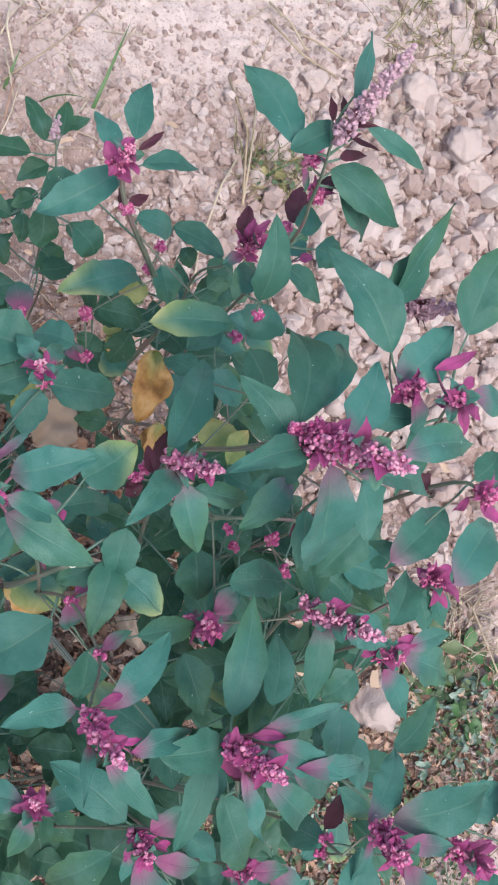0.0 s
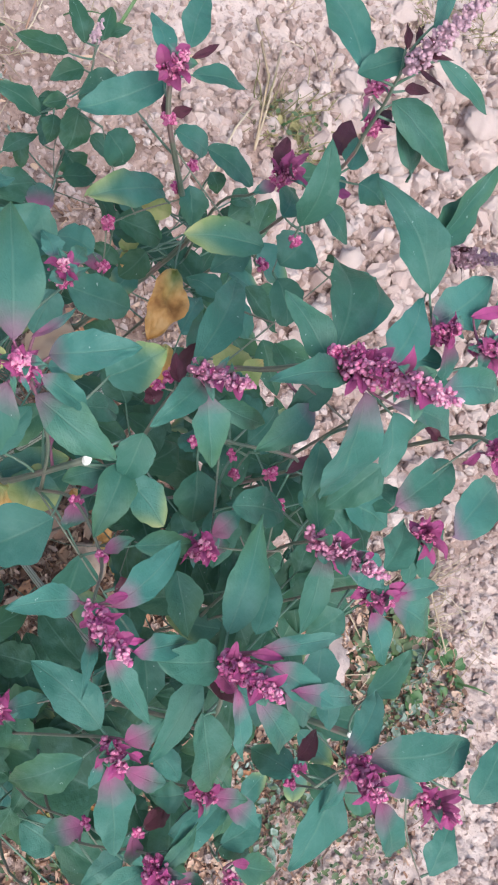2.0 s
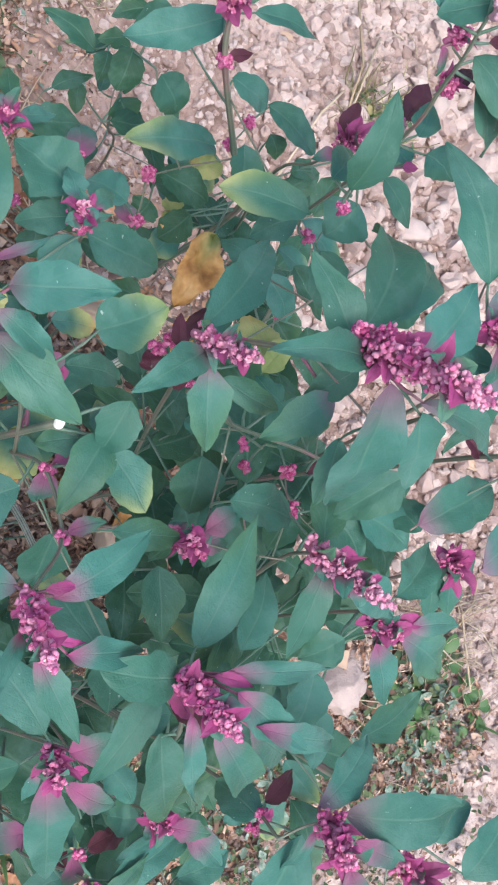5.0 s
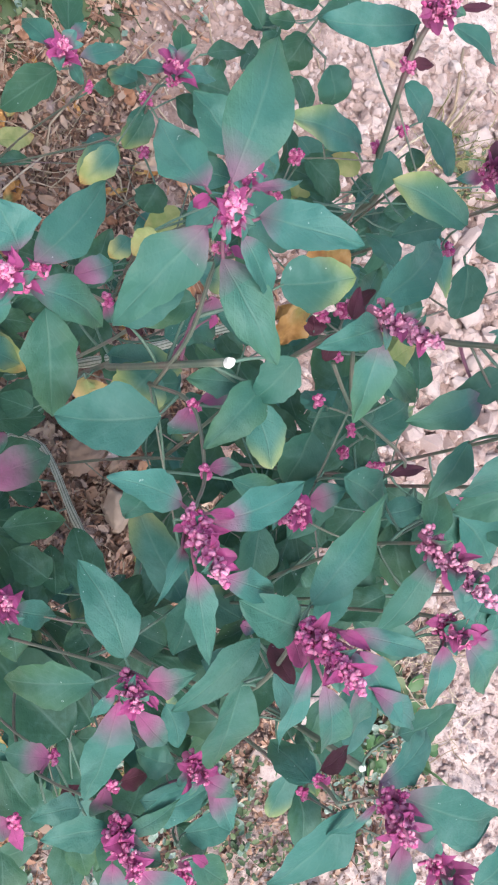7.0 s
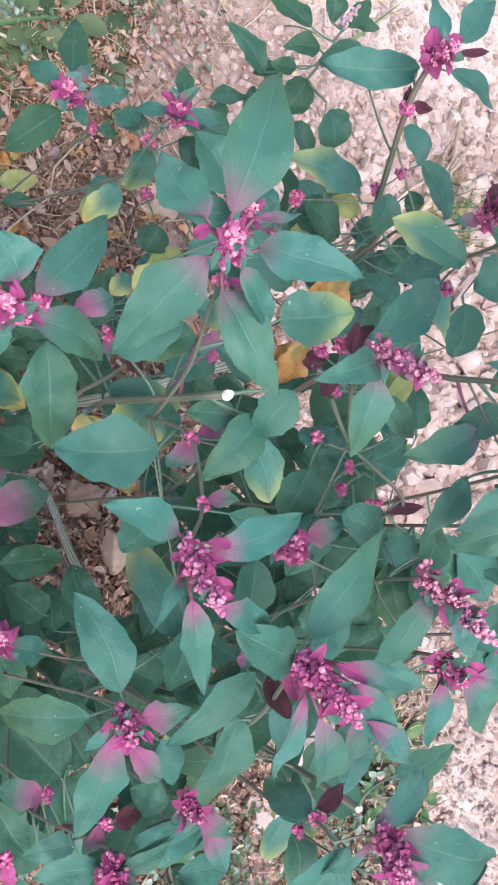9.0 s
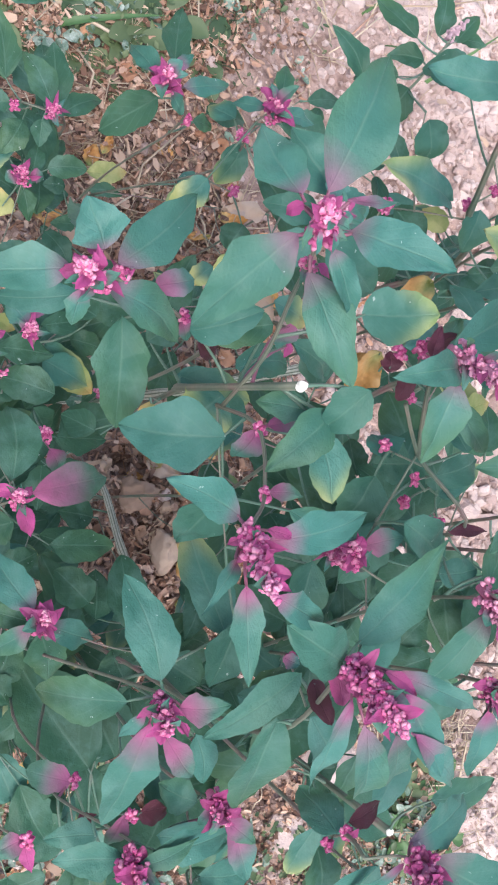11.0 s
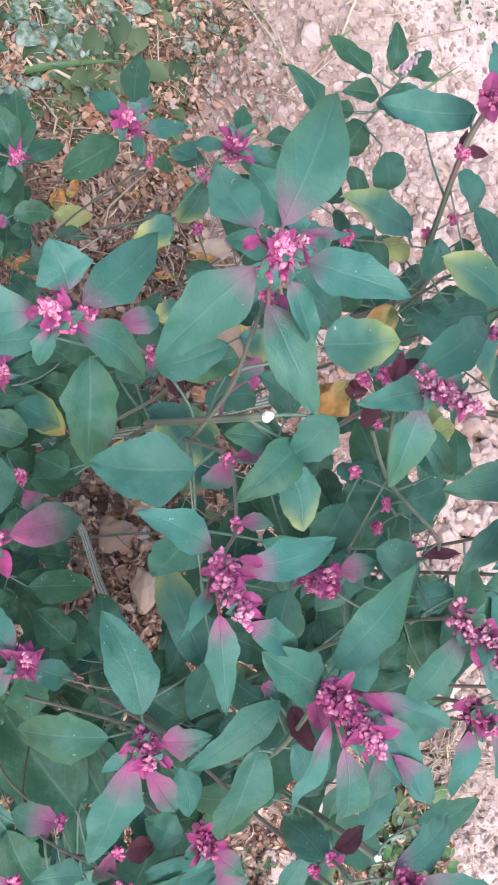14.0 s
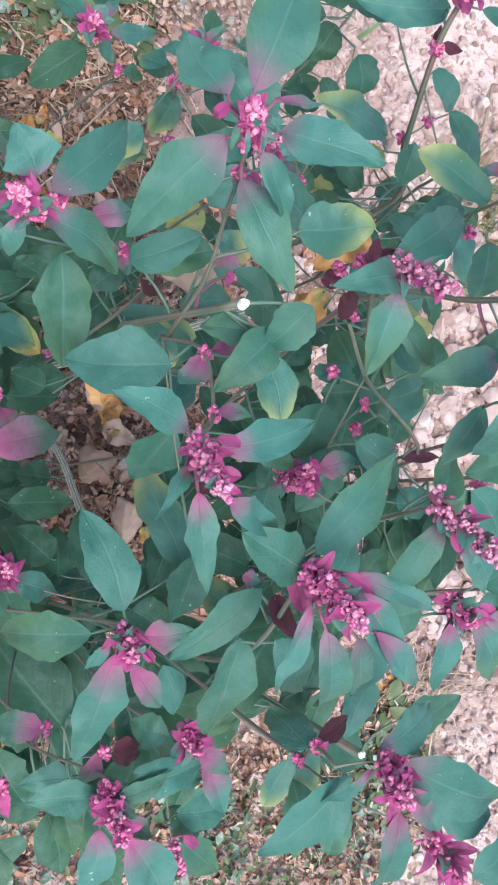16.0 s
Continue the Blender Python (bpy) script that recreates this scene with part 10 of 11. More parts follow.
leaf(bush, "green", (0.308, 0.345, 0.802), (0.345, 0.336, 0.790), 0.0276, stalk=(0.254, 0.337, 0.794), turn=17, shape="ovate")
leaf(bush, "old", (0.282, 0.361, 0.430), (0.327, 0.326, 0.437), 0.0312, stalk=(0.265, 0.385, 0.458), turn=5, shape="ovate")
leaf(bush, "old", (0.163, 0.454, 0.277), (0.127, 0.468, 0.265), 0.0326, stalk=(0.172, 0.435, 0.308), shape="ovate")
leaf(bush, "old", (0.166, 0.459, 0.751), (0.111, 0.442, 0.734), 0.0394, stalk=(0.181, 0.464, 0.763), turn=6, shape="rhombic")
leaf(bush, "old", (0.244, 0.285, 0.658), (0.260, 0.251, 0.661), 0.0183, stalk=(0.274, 0.294, 0.675), turn=25, shape="ovate")
leaf(bush, "old", (0.156, 0.444, 0.314), (0.106, 0.461, 0.293), 0.0438, turn=23, shape="ovate")
leaf(bush, "old", (0.217, 0.392, 0.528), (0.261, 0.362, 0.518), 0.0332, stalk=(0.228, 0.375, 0.515), turn=18, shape="rhombic")
leaf(bush, "yellowing", (0.270, 0.346, 0.748), (0.317, 0.363, 0.735), 0.0255, stalk=(0.249, 0.348, 0.724), turn=13, shape="rhombic")
leaf(bush, "yellowing", (0.244, 0.365, 0.556), (0.262, 0.331, 0.550), 0.0245, stalk=(0.237, 0.368, 0.583), turn=20, shape="ovate")
leaf(bush, "old", (0.161, 0.364, 0.711), (0.195, 0.328, 0.712), 0.0193, stalk=(0.146, 0.376, 0.719), turn=-18, shape="rhombic")
leaf(bush, "old", (0.235, 0.370, 0.766), (0.272, 0.357, 0.747), 0.0287, stalk=(0.249, 0.348, 0.724), turn=-9, shape="ovate")
leaf(bush, "old", (0.177, 0.411, 0.651), (0.145, 0.429, 0.638), 0.0219, stalk=(0.181, 0.401, 0.650), turn=5, shape="rhombic")
leaf(bush, "old", (0.297, 0.337, 0.751), (0.354, 0.330, 0.750), 0.0335, stalk=(0.249, 0.348, 0.724), turn=-16, shape="rhombic")
pith(bush, (0.26, 0.327, 0.865), (0.06, -0.15, 0.6), 0.0031)


# leaves low in the canopy, each on the nearest stem
def grown_leaf(kind, base, tip, width, shape="ovate"):
    base = Vector(base)
    owner, root = min(STEMS, key=lambda e: (e[1] - base).length + (0.05 if e[1].z > base.z else 0.0))
    leaf(owner, kind, base, tip, width, stalk=root, shape=shape)


grown_leaf("turning", (-0.018, 0.221, 0.885), (0.000, 0.201, 0.875), 0.0413, shape="ovate")
grown_leaf("yellow", (-0.158, 0.489, 0.760), (-0.177, 0.473, 0.750), 0.0258, shape="ovate")
grown_leaf("old", (-0.171, 0.434, 0.770), (-0.143, 0.473, 0.750), 0.0351, shape="ovate")
grown_leaf("withered", (-0.155, 0.455, 0.710), (-0.135, 0.461, 0.700), 0.0180, shape="ovate")
grown_leaf("withered", (-0.061, 0.419, 0.760), (-0.032, 0.394, 0.740), 0.0258, shape="ovate")
grown_leaf("turning", (-0.098, 0.215, 0.560), (-0.056, 0.261, 0.540), 0.0330, shape="ovate")
grown_leaf("old", (-0.025, 0.236, 0.520), (-0.038, 0.292, 0.510), 0.0461, shape="ovate")
grown_leaf("old", (-0.050, 0.209, 0.600), (-0.069, 0.167, 0.580), 0.0358, shape="ovate")
grown_leaf("turning", (-0.196, 0.296, 0.730), (-0.176, 0.271, 0.710), 0.0264, shape="ovate")
grown_leaf("yellow", (-0.109, 0.255, 0.850), (-0.095, 0.242, 0.840), 0.0179, shape="ovate")
grown_leaf("turning", (-0.114, 0.261, 0.800), (-0.104, 0.248, 0.790), 0.0181, shape="ovate")
grown_leaf("turning", (-0.079, 0.273, 0.860), (-0.066, 0.302, 0.850), 0.0219, shape="ovate")
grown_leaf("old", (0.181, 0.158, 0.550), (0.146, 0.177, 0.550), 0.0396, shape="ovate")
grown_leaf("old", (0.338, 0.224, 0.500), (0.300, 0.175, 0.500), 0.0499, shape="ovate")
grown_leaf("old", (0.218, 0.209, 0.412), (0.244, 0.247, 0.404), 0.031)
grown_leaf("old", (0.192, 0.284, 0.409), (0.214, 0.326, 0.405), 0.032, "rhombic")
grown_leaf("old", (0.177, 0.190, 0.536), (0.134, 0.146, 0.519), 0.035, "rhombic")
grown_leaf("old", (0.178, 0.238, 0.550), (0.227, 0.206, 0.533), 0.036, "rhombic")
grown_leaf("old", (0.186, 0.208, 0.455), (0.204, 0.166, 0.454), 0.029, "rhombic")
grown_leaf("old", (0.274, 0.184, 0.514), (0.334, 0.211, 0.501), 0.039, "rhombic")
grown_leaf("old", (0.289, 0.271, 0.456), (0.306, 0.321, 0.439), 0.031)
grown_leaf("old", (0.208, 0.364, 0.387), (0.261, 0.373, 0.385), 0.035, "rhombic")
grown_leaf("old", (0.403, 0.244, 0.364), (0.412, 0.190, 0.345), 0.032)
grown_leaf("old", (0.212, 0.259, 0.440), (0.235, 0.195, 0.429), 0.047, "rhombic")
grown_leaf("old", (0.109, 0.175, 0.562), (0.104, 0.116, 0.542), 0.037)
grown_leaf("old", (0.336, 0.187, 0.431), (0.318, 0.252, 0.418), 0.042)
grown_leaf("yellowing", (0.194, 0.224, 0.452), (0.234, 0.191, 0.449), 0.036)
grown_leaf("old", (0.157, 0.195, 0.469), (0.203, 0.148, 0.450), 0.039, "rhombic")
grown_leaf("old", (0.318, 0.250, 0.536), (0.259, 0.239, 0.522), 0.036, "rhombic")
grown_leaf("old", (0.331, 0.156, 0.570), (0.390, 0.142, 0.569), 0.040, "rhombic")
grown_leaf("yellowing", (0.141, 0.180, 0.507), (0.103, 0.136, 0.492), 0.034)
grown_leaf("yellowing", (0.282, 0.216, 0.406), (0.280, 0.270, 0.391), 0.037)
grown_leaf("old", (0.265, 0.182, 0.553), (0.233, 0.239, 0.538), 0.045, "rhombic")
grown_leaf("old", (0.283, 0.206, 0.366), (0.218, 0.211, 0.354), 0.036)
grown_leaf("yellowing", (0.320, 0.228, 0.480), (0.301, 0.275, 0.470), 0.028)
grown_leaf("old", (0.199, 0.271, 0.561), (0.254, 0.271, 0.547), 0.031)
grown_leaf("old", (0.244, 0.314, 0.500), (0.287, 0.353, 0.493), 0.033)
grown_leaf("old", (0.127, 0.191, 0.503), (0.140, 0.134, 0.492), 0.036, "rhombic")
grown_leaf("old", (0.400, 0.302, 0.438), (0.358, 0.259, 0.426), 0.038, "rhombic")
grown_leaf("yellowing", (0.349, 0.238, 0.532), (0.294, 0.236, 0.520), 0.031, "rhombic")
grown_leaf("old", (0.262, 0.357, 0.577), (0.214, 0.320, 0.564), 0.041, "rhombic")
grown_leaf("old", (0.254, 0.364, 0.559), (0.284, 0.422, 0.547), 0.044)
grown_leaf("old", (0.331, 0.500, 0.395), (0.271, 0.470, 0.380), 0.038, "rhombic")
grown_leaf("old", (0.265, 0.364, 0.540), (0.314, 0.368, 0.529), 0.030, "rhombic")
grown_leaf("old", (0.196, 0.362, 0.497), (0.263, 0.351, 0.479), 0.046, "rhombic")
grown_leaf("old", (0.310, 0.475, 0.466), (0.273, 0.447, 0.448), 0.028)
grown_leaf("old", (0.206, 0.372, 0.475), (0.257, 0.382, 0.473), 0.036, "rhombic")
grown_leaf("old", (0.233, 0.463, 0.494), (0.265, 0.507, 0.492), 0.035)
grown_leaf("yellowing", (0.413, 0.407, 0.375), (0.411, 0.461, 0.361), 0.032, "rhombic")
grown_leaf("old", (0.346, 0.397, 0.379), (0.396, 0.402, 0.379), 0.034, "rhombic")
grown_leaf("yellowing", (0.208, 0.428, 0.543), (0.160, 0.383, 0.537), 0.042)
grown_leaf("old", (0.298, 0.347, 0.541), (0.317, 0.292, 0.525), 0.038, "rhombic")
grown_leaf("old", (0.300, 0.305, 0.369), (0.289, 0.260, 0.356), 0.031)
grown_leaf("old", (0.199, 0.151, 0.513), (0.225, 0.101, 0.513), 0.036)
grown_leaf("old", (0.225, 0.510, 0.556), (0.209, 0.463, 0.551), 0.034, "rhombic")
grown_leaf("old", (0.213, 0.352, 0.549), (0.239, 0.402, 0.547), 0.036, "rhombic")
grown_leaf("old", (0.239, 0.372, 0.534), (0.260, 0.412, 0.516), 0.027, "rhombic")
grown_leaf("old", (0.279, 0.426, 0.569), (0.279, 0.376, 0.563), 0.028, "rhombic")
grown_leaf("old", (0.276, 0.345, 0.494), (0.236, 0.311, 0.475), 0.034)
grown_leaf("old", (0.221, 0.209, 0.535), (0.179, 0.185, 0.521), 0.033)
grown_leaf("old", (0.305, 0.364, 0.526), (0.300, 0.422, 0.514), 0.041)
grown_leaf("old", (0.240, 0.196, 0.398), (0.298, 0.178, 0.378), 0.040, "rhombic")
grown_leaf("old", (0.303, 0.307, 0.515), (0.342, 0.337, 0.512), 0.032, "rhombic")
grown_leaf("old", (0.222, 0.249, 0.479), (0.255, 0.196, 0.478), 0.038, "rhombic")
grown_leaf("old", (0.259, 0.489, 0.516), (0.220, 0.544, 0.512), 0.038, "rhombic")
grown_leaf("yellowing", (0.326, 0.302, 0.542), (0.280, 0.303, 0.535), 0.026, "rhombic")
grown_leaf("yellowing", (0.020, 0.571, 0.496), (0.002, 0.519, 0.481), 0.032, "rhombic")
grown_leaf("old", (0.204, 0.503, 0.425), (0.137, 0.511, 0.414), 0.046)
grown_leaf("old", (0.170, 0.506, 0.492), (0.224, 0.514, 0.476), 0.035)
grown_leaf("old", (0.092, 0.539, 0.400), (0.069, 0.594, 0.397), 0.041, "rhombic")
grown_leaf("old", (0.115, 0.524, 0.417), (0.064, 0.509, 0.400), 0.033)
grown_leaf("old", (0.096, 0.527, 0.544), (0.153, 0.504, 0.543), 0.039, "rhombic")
grown_leaf("old", (0.157, 0.434, 0.497), (0.146, 0.493, 0.482), 0.041, "rhombic")
grown_leaf("old", (0.039, 0.444, 0.562), (-0.014, 0.404, 0.555), 0.041)
grown_leaf("old", (0.205, 0.585, 0.398), (0.246, 0.608, 0.380), 0.030, "rhombic")
grown_leaf("old", (0.100, 0.572, 0.374), (0.124, 0.615, 0.360), 0.032)
grown_leaf("old", (0.089, 0.392, 0.572), (0.024, 0.410, 0.563), 0.047)
grown_leaf("old", (0.064, 0.520, 0.488), (0.123, 0.504, 0.473), 0.042)
grown_leaf("old", (0.084, 0.500, 0.427), (0.064, 0.546, 0.417), 0.029)
grown_leaf("old", (0.070, 0.507, 0.504), (0.072, 0.574, 0.496), 0.043, "rhombic")
grown_leaf("blush", (-0.075, 0.113, 0.995), (-0.098, 0.104, 1.000), 0.0274, shape="rhombic")
grown_leaf("old", (-0.047, 0.217, 0.960), (-0.042, 0.181, 0.950), 0.0233, shape="ovate")
grown_leaf("turning", (-0.009, 0.243, 0.870), (-0.014, 0.201, 0.860), 0.0301, shape="ovate")
grown_leaf("old", (0.326, 0.207, 0.450), (0.281, 0.232, 0.450), 0.0517, shape="ovate")
grown_leaf("old", (0.259, 0.206, 0.420), (0.240, 0.240, 0.420), 0.0458, shape="ovate")
grown_leaf("old", (0.367, 0.273, 0.400), (0.314, 0.273, 0.400), 0.0517, shape="ovate")
grown_leaf("green", (0.290, 0.181, 0.500), (0.249, 0.165, 0.500), 0.0458, shape="ovate")


# ---- loose things on the soil ----
def clods(bed):
    """Crumbs and clods of soil strewn over the bed, coarser towards the back right, finer on the trodden path.
    The largest are pieces of their own; the countless rest are joined."""
    rng = random.Random(5)
    shapes = [rock_shape(rng, 0.62) for _ in range(16)]
    crumbs = [rock_shape(rng, 0.55, 1) for _ in range(16)]
    grit = [rock_shape(rng, 0.7, 0) for _ in range(16)]
    pieces = []
    for sv, sf in shapes:
        me = bpy.data.meshes.new("clod")
        me.from_pydata([tuple(v * 0.022) for v in sv], [], sf)
        me.polygons.foreach_set("use_smooth", [True] * len(sf))
        me.materials.append(CLOD)
        pieces.append(me)
    verts, faces, off, single = [], [], 0, 0
    for k in range(56000):
        x, y = rng.uniform(-1.25, 0.95), rng.uniform(0.1, 2.25)
        if k % 6 == 0:
            x, y = rng.gauss(-0.15, 1.0), rng.gauss(1.1, 1.0)
        if y < 0.74 and -0.58 < x < 0.50 and rng.random() < 0.7:
            continue
        coarse = min(max((x + 0.66) / 0.4, 0.0), 1.0) * min(max((y - 0.75) / 0.4, 0.15), 1.0) * min(max((0.62 - x) / 0.4, 0.15), 1.0)
        size = 0.0022 + 0.0085 * rng.random() ** 3.0 + coarse * 0.024 * rng.random() ** 4.0
        dusty = 0.75 * y - x - 1.45 + 0.35 * noise.noise(Vector((x * 2.2, y * 2.2, 3.0)))
        if dusty > 0.0 and rng.random() < min(0.65, 2.0 * dusty):
            continue
        which = rng.randrange(16)
        sv, sf = shapes[which] if size > 0.0085 else crumbs[which] if size > 0.0046 else grit[which]
        turn = Euler((rng.uniform(0, 6), rng.uniform(0, 6), rng.uniform(0, 6))).to_matrix()
        scale = (size, size * rng.uniform(0.65, 1), size * rng.uniform(0.55, 0.95))
        z = lay(x, y) + size * rng.uniform(-0.05, 0.5)
        if size > 0.0165 and single < 290 and y < 1.95:
            single += 1
            ob = new("clod", pieces[which])
            ob.parent = bed
            ob.matrix_basis = Matrix.Translation((x, y, z)) @ turn.to_4x4() @ Matrix.Diagonal((*(c / 0.022 for c in scale), 1))
            continue
        verts.append((sv * scale) @ np.array(turn).T + [x, y, z])
        faces += [tuple(i + off for i in f) for f in sf]
        off += len(sv)
    ob = mesh_object("soil_clods", np.concatenate(verts), faces, [CLOD], smooth=False)
    return tagged(ob, "loose dry pale pink-beige soil crumbs and clods", "clods", kind="stuff")


def big_clod(x, y, size, flat, label, mat=None):
    """One large lump of dried earth, pitted and broken."""
    rng = random.Random(round(1e3 * (x + 7 * y)))
    bm = bmesh.new()
    bmesh.ops.create_icosphere(bm, subdivisions=4, radius=1.0)
    off = Vector((rng.uniform(0, 99), rng.uniform(0, 99), 0))
    cuts = [(Vector((rng.gauss(0, 1), rng.gauss(0, 1), rng.gauss(0, 0.7))).normalized(), rng.uniform(0.55, 0.85)) for _ in range(12)]
    for v in bm.verts:
        p = v.co * (1 + 0.25 * noise.noise(v.co * 1.5 + off))
        for nrm, d in cuts:
            over = p.dot(nrm) - d
            if over > 0:
                p = p - nrm * over
        p = p * (1 + 0.16 * noise.noise(p * 4 + off) + 0.11 * noise.noise(p * 9 + off) + 0.07 * noise.noise(p * 19 + off))
        v.co = Vector((p.x * size, p.y * size * rng.uniform(0.999, 1.001) * 0.82, p.z * size * flat))
    me = bpy.data.meshes.new("clod")
    bm.to_mesh(me)
    bm.free()
    me.polygons.foreach_set("use_smooth", [True] * len(me.polygons))
    me.materials.append(mat or LUMP)
    ob = new("earth_clod", me)
    ob.matrix_basis = Matrix.Translation((x, y, lay(x, y) + size * flat * 0.35)) @ Euler((0, 0, rng.uniform(0, 6))).to_matrix().to_4x4()
    return tagged(ob, label, "clod", "large clods")


def strips(name, label, category, mat, spots, count, length, width, seed, lift=0.012, curl=0.15):
    """Many thin bent stalks or blades lying about the spots (x, y, reach, share), joined as litter."""
    rng = random.Random(seed)
    verts, faces = [], []
    total = sum(s[3] for s in spots)
    for x0, y0, reach, share in spots:
        for _ in range(int(count * share / total)):
            r, a = reach * math.sqrt(rng.random()), rng.uniform(0, 6.283)
            x, y = x0 + r * math.cos(a), y0 + r * math.sin(a)
            turn, ln = rng.uniform(0, 6.283), length * rng.uniform(0.35, 1.3)
            wd, bend, tip = width * rng.uniform(0.6, 1.4), rng.uniform(-curl, curl), rng.uniform(0.2, 1.6) * lift
            ca, sa = math.cos(turn), math.sin(turn)
            o = len(verts)
            for i in range(6):
                s = i / 5
                px, py = x + ca * ln * s - sa * bend * ln * s * s, y + sa * ln * s + ca * bend * ln * s * s
                pz = lay(px, py) + 0.003 + tip * s
                w = wd * (1 - 0.6 * s)
                verts += [(px - sa * w, py + ca * w, pz), (px + sa * w, py - ca * w, pz), (px, py, pz + w * 0.9)]
                if i:
                    b = o + 3 * i
                    faces += [(b - 3, b, b + 2, b - 1), (b - 1, b + 2, b + 1, b - 2), (b - 2, b + 1, b, b - 3)]
    ob = mesh_object(name, verts, faces, [mat])
    return tagged(ob, label, category, kind="stuff")


def scraps(name, label, category, mat, spots, count, size, seed, lift=0.006, torn=False):
    """Small curled flakes (bits of leaf, seedling leaves) about the spots, joined."""
    rng = random.Random(seed)
    verts, faces = [], []
    total = sum(s[3] for s in spots)
    for x0, y0, reach, share in spots:
        for _ in range(int(count * share / total)):
            r, a = reach * math.sqrt(rng.random()), rng.uniform(0, 6.283)
            x, y = x0 + r * math.cos(a), y0 + r * math.sin(a)
            sz = size * rng.uniform(0.4, 1.5)
            m = Euler((rng.uniform(-0.7, 0.7), rng.uniform(-0.7, 0.7), rng.uniform(0, 6.283))).to_matrix()
            z = lay(x, y) + 0.005 + lift * rng.random()
            o, roll = len(verts), rng.uniform(0.2, 0.9)
            if torn:
                long, wide = sz, sz * rng.uniform(0.25, 0.95) * rng.random() ** 0.4
                for i in range(3):
                    for u in (-1, 0, 1):
                        e = rng.uniform(0.55, 1.1) * (1.0 if i == 1 else rng.uniform(0.45, 1.0))
                        q = m @ Vector((u * wide * 0.5 * e, (i - 1) * 0.5 * long * rng.uniform(0.7, 1.1), roll * abs(u) * wide * 0.5 + rng.uniform(-0.16, 0.16) * sz))
                        verts.append((x + q.x, y + q.y, z + q.z))
                for i in range(2):
                    for u in range(2):
                        b = o + 3 * i + u
                        faces.append((b, b + 1, b + 4, b + 3))
                continue
            for i in range(5):
                s = i / 4
                half = sz * 0.30 * math.sin(math.pi * (0.08 + 0.86 * s)) * rng.uniform(0.8, 1.2)
                for u in (-1, 0, 1):
                    q = m @ Vector((u * half, (s - 0.5) * sz, roll * (abs(u) * half * 0.6 + sz * 0.5 * (s - 0.5) ** 2)))
                    verts.append((x + q.x, y + q.y, z + q.z))
            for i in range(4):
                for u in range(2):
                    b = o + 3 * i + u
                    faces.append((b, b + 1, b + 4, b + 3))
    ob = mesh_object(name, verts, faces, [mat])
    return tagged(ob, label, category, kind="stuff")


def fallen_leaf(x, y, length, width, turn, kind, label, lift=0.012):
    """A dead leaf lying on the soil."""
    z = lay(x, y) + lift
    a = radians(turn)
    way = Vector((math.cos(a), math.sin(a), 0.12)) * length * 0.5
    c = Vector((x, y, z))
    ob = leaf(None, kind, c - way, c + way, width, turn=random.Random(turn).uniform(-20, 20), shape="ovate", arch=-0.08, fold=0.45, name="fallen_leaf")
    return tagged(ob, label, "leaf", "fallen leaves")


def straw(points, radius, label="long dry straw lying on the soil", mat=None):
    v, f = tube([Vector((x, y, lay(x, y) + h + 0.009)) for x, y, h in points], [radius, radius * 0.95, radius * 0.8][:len(points)], 6)
    return tagged(mesh_object("straw", v, f, [mat or STRAW]), label, "straw", "dry straws")


def grass_blade(x, y, dx, dy, height, width, label="green grass blade rising from the soil"):
    """A narrow keeled blade that leans over to its tip."""
    verts, faces = [], []
    side = Vector((-dy, dx, 0)).normalized()
    for i in range(9):
        s = i / 8
        c = Vector((x + dx * s ** 1.4, y + dy * s ** 1.4, lay(x, y) + height * math.sin(1.7 * s) - 0.004 * (1 - s)))
        w = width * 0.5 * (1 - s ** 2.2) + 0.0002
        verts += [c - side * w + Vector((0, 0, w * 0.5)), c, c + side * w + Vector((0, 0, w * 0.5))]
        if i:
            b = 3 * i
            faces += [(b - 3, b - 2, b + 1, b), (b - 2, b - 1, b + 2, b + 1)]
    return tagged(mesh_object("grass_blade", verts, faces, [GRASS]), label, "grass", "grass blades")


def seedling(x, y, size, leaves, seed, mat, label):
    """A small weed: a rosette of oval leaves on short stalks."""
    rng = random.Random(seed)
    root = new("weed", None)
    root.empty_display_size = 0.02
    root.location = (x, y, lay(x, y))
    for k in range(leaves):
        a = 2.4 * k + rng.uniform(-0.4, 0.4)
        ln, up = size * rng.uniform(0.6, 1.1), rng.uniform(0.1, 0.7)
        way, side = Vector((math.cos(a), math.sin(a), up)).normalized(), Vector((-math.sin(a), math.cos(a), 0))
        foot = Vector((x, y, lay(x, y) + 0.004)) + way * ln * 0.35
        verts, faces = [], []
        for i in range(7):
            s = i / 6
            half = 0.30 * ln * math.sin(math.pi * min(0.04 + 0.93 * s, 1.0)) ** 0.8
            for u in (-1, -0.5, 0, 0.5, 1):
                verts.append(foot + way * ln * s + side * u * half + Vector((0, 0, 0.25 * abs(u) * half - 0.3 * ln * s * s)))
            if i:
                b = 5 * i
                faces += [(b - 5 + j, b - 4 + j, b + 1 + j, b + j) for j in range(4)]
        tv, tf = tube([(x, y, lay(x, y) - 0.003), foot], [0.0012, 0.0008], 5)
        o = len(verts)
        verts += tv
        faces += [tuple(i + o for i in f) for f in tf]
        mesh_object("leaf", verts, faces, [mat], root)
    return tagged(root, label, "weed", "small weeds")


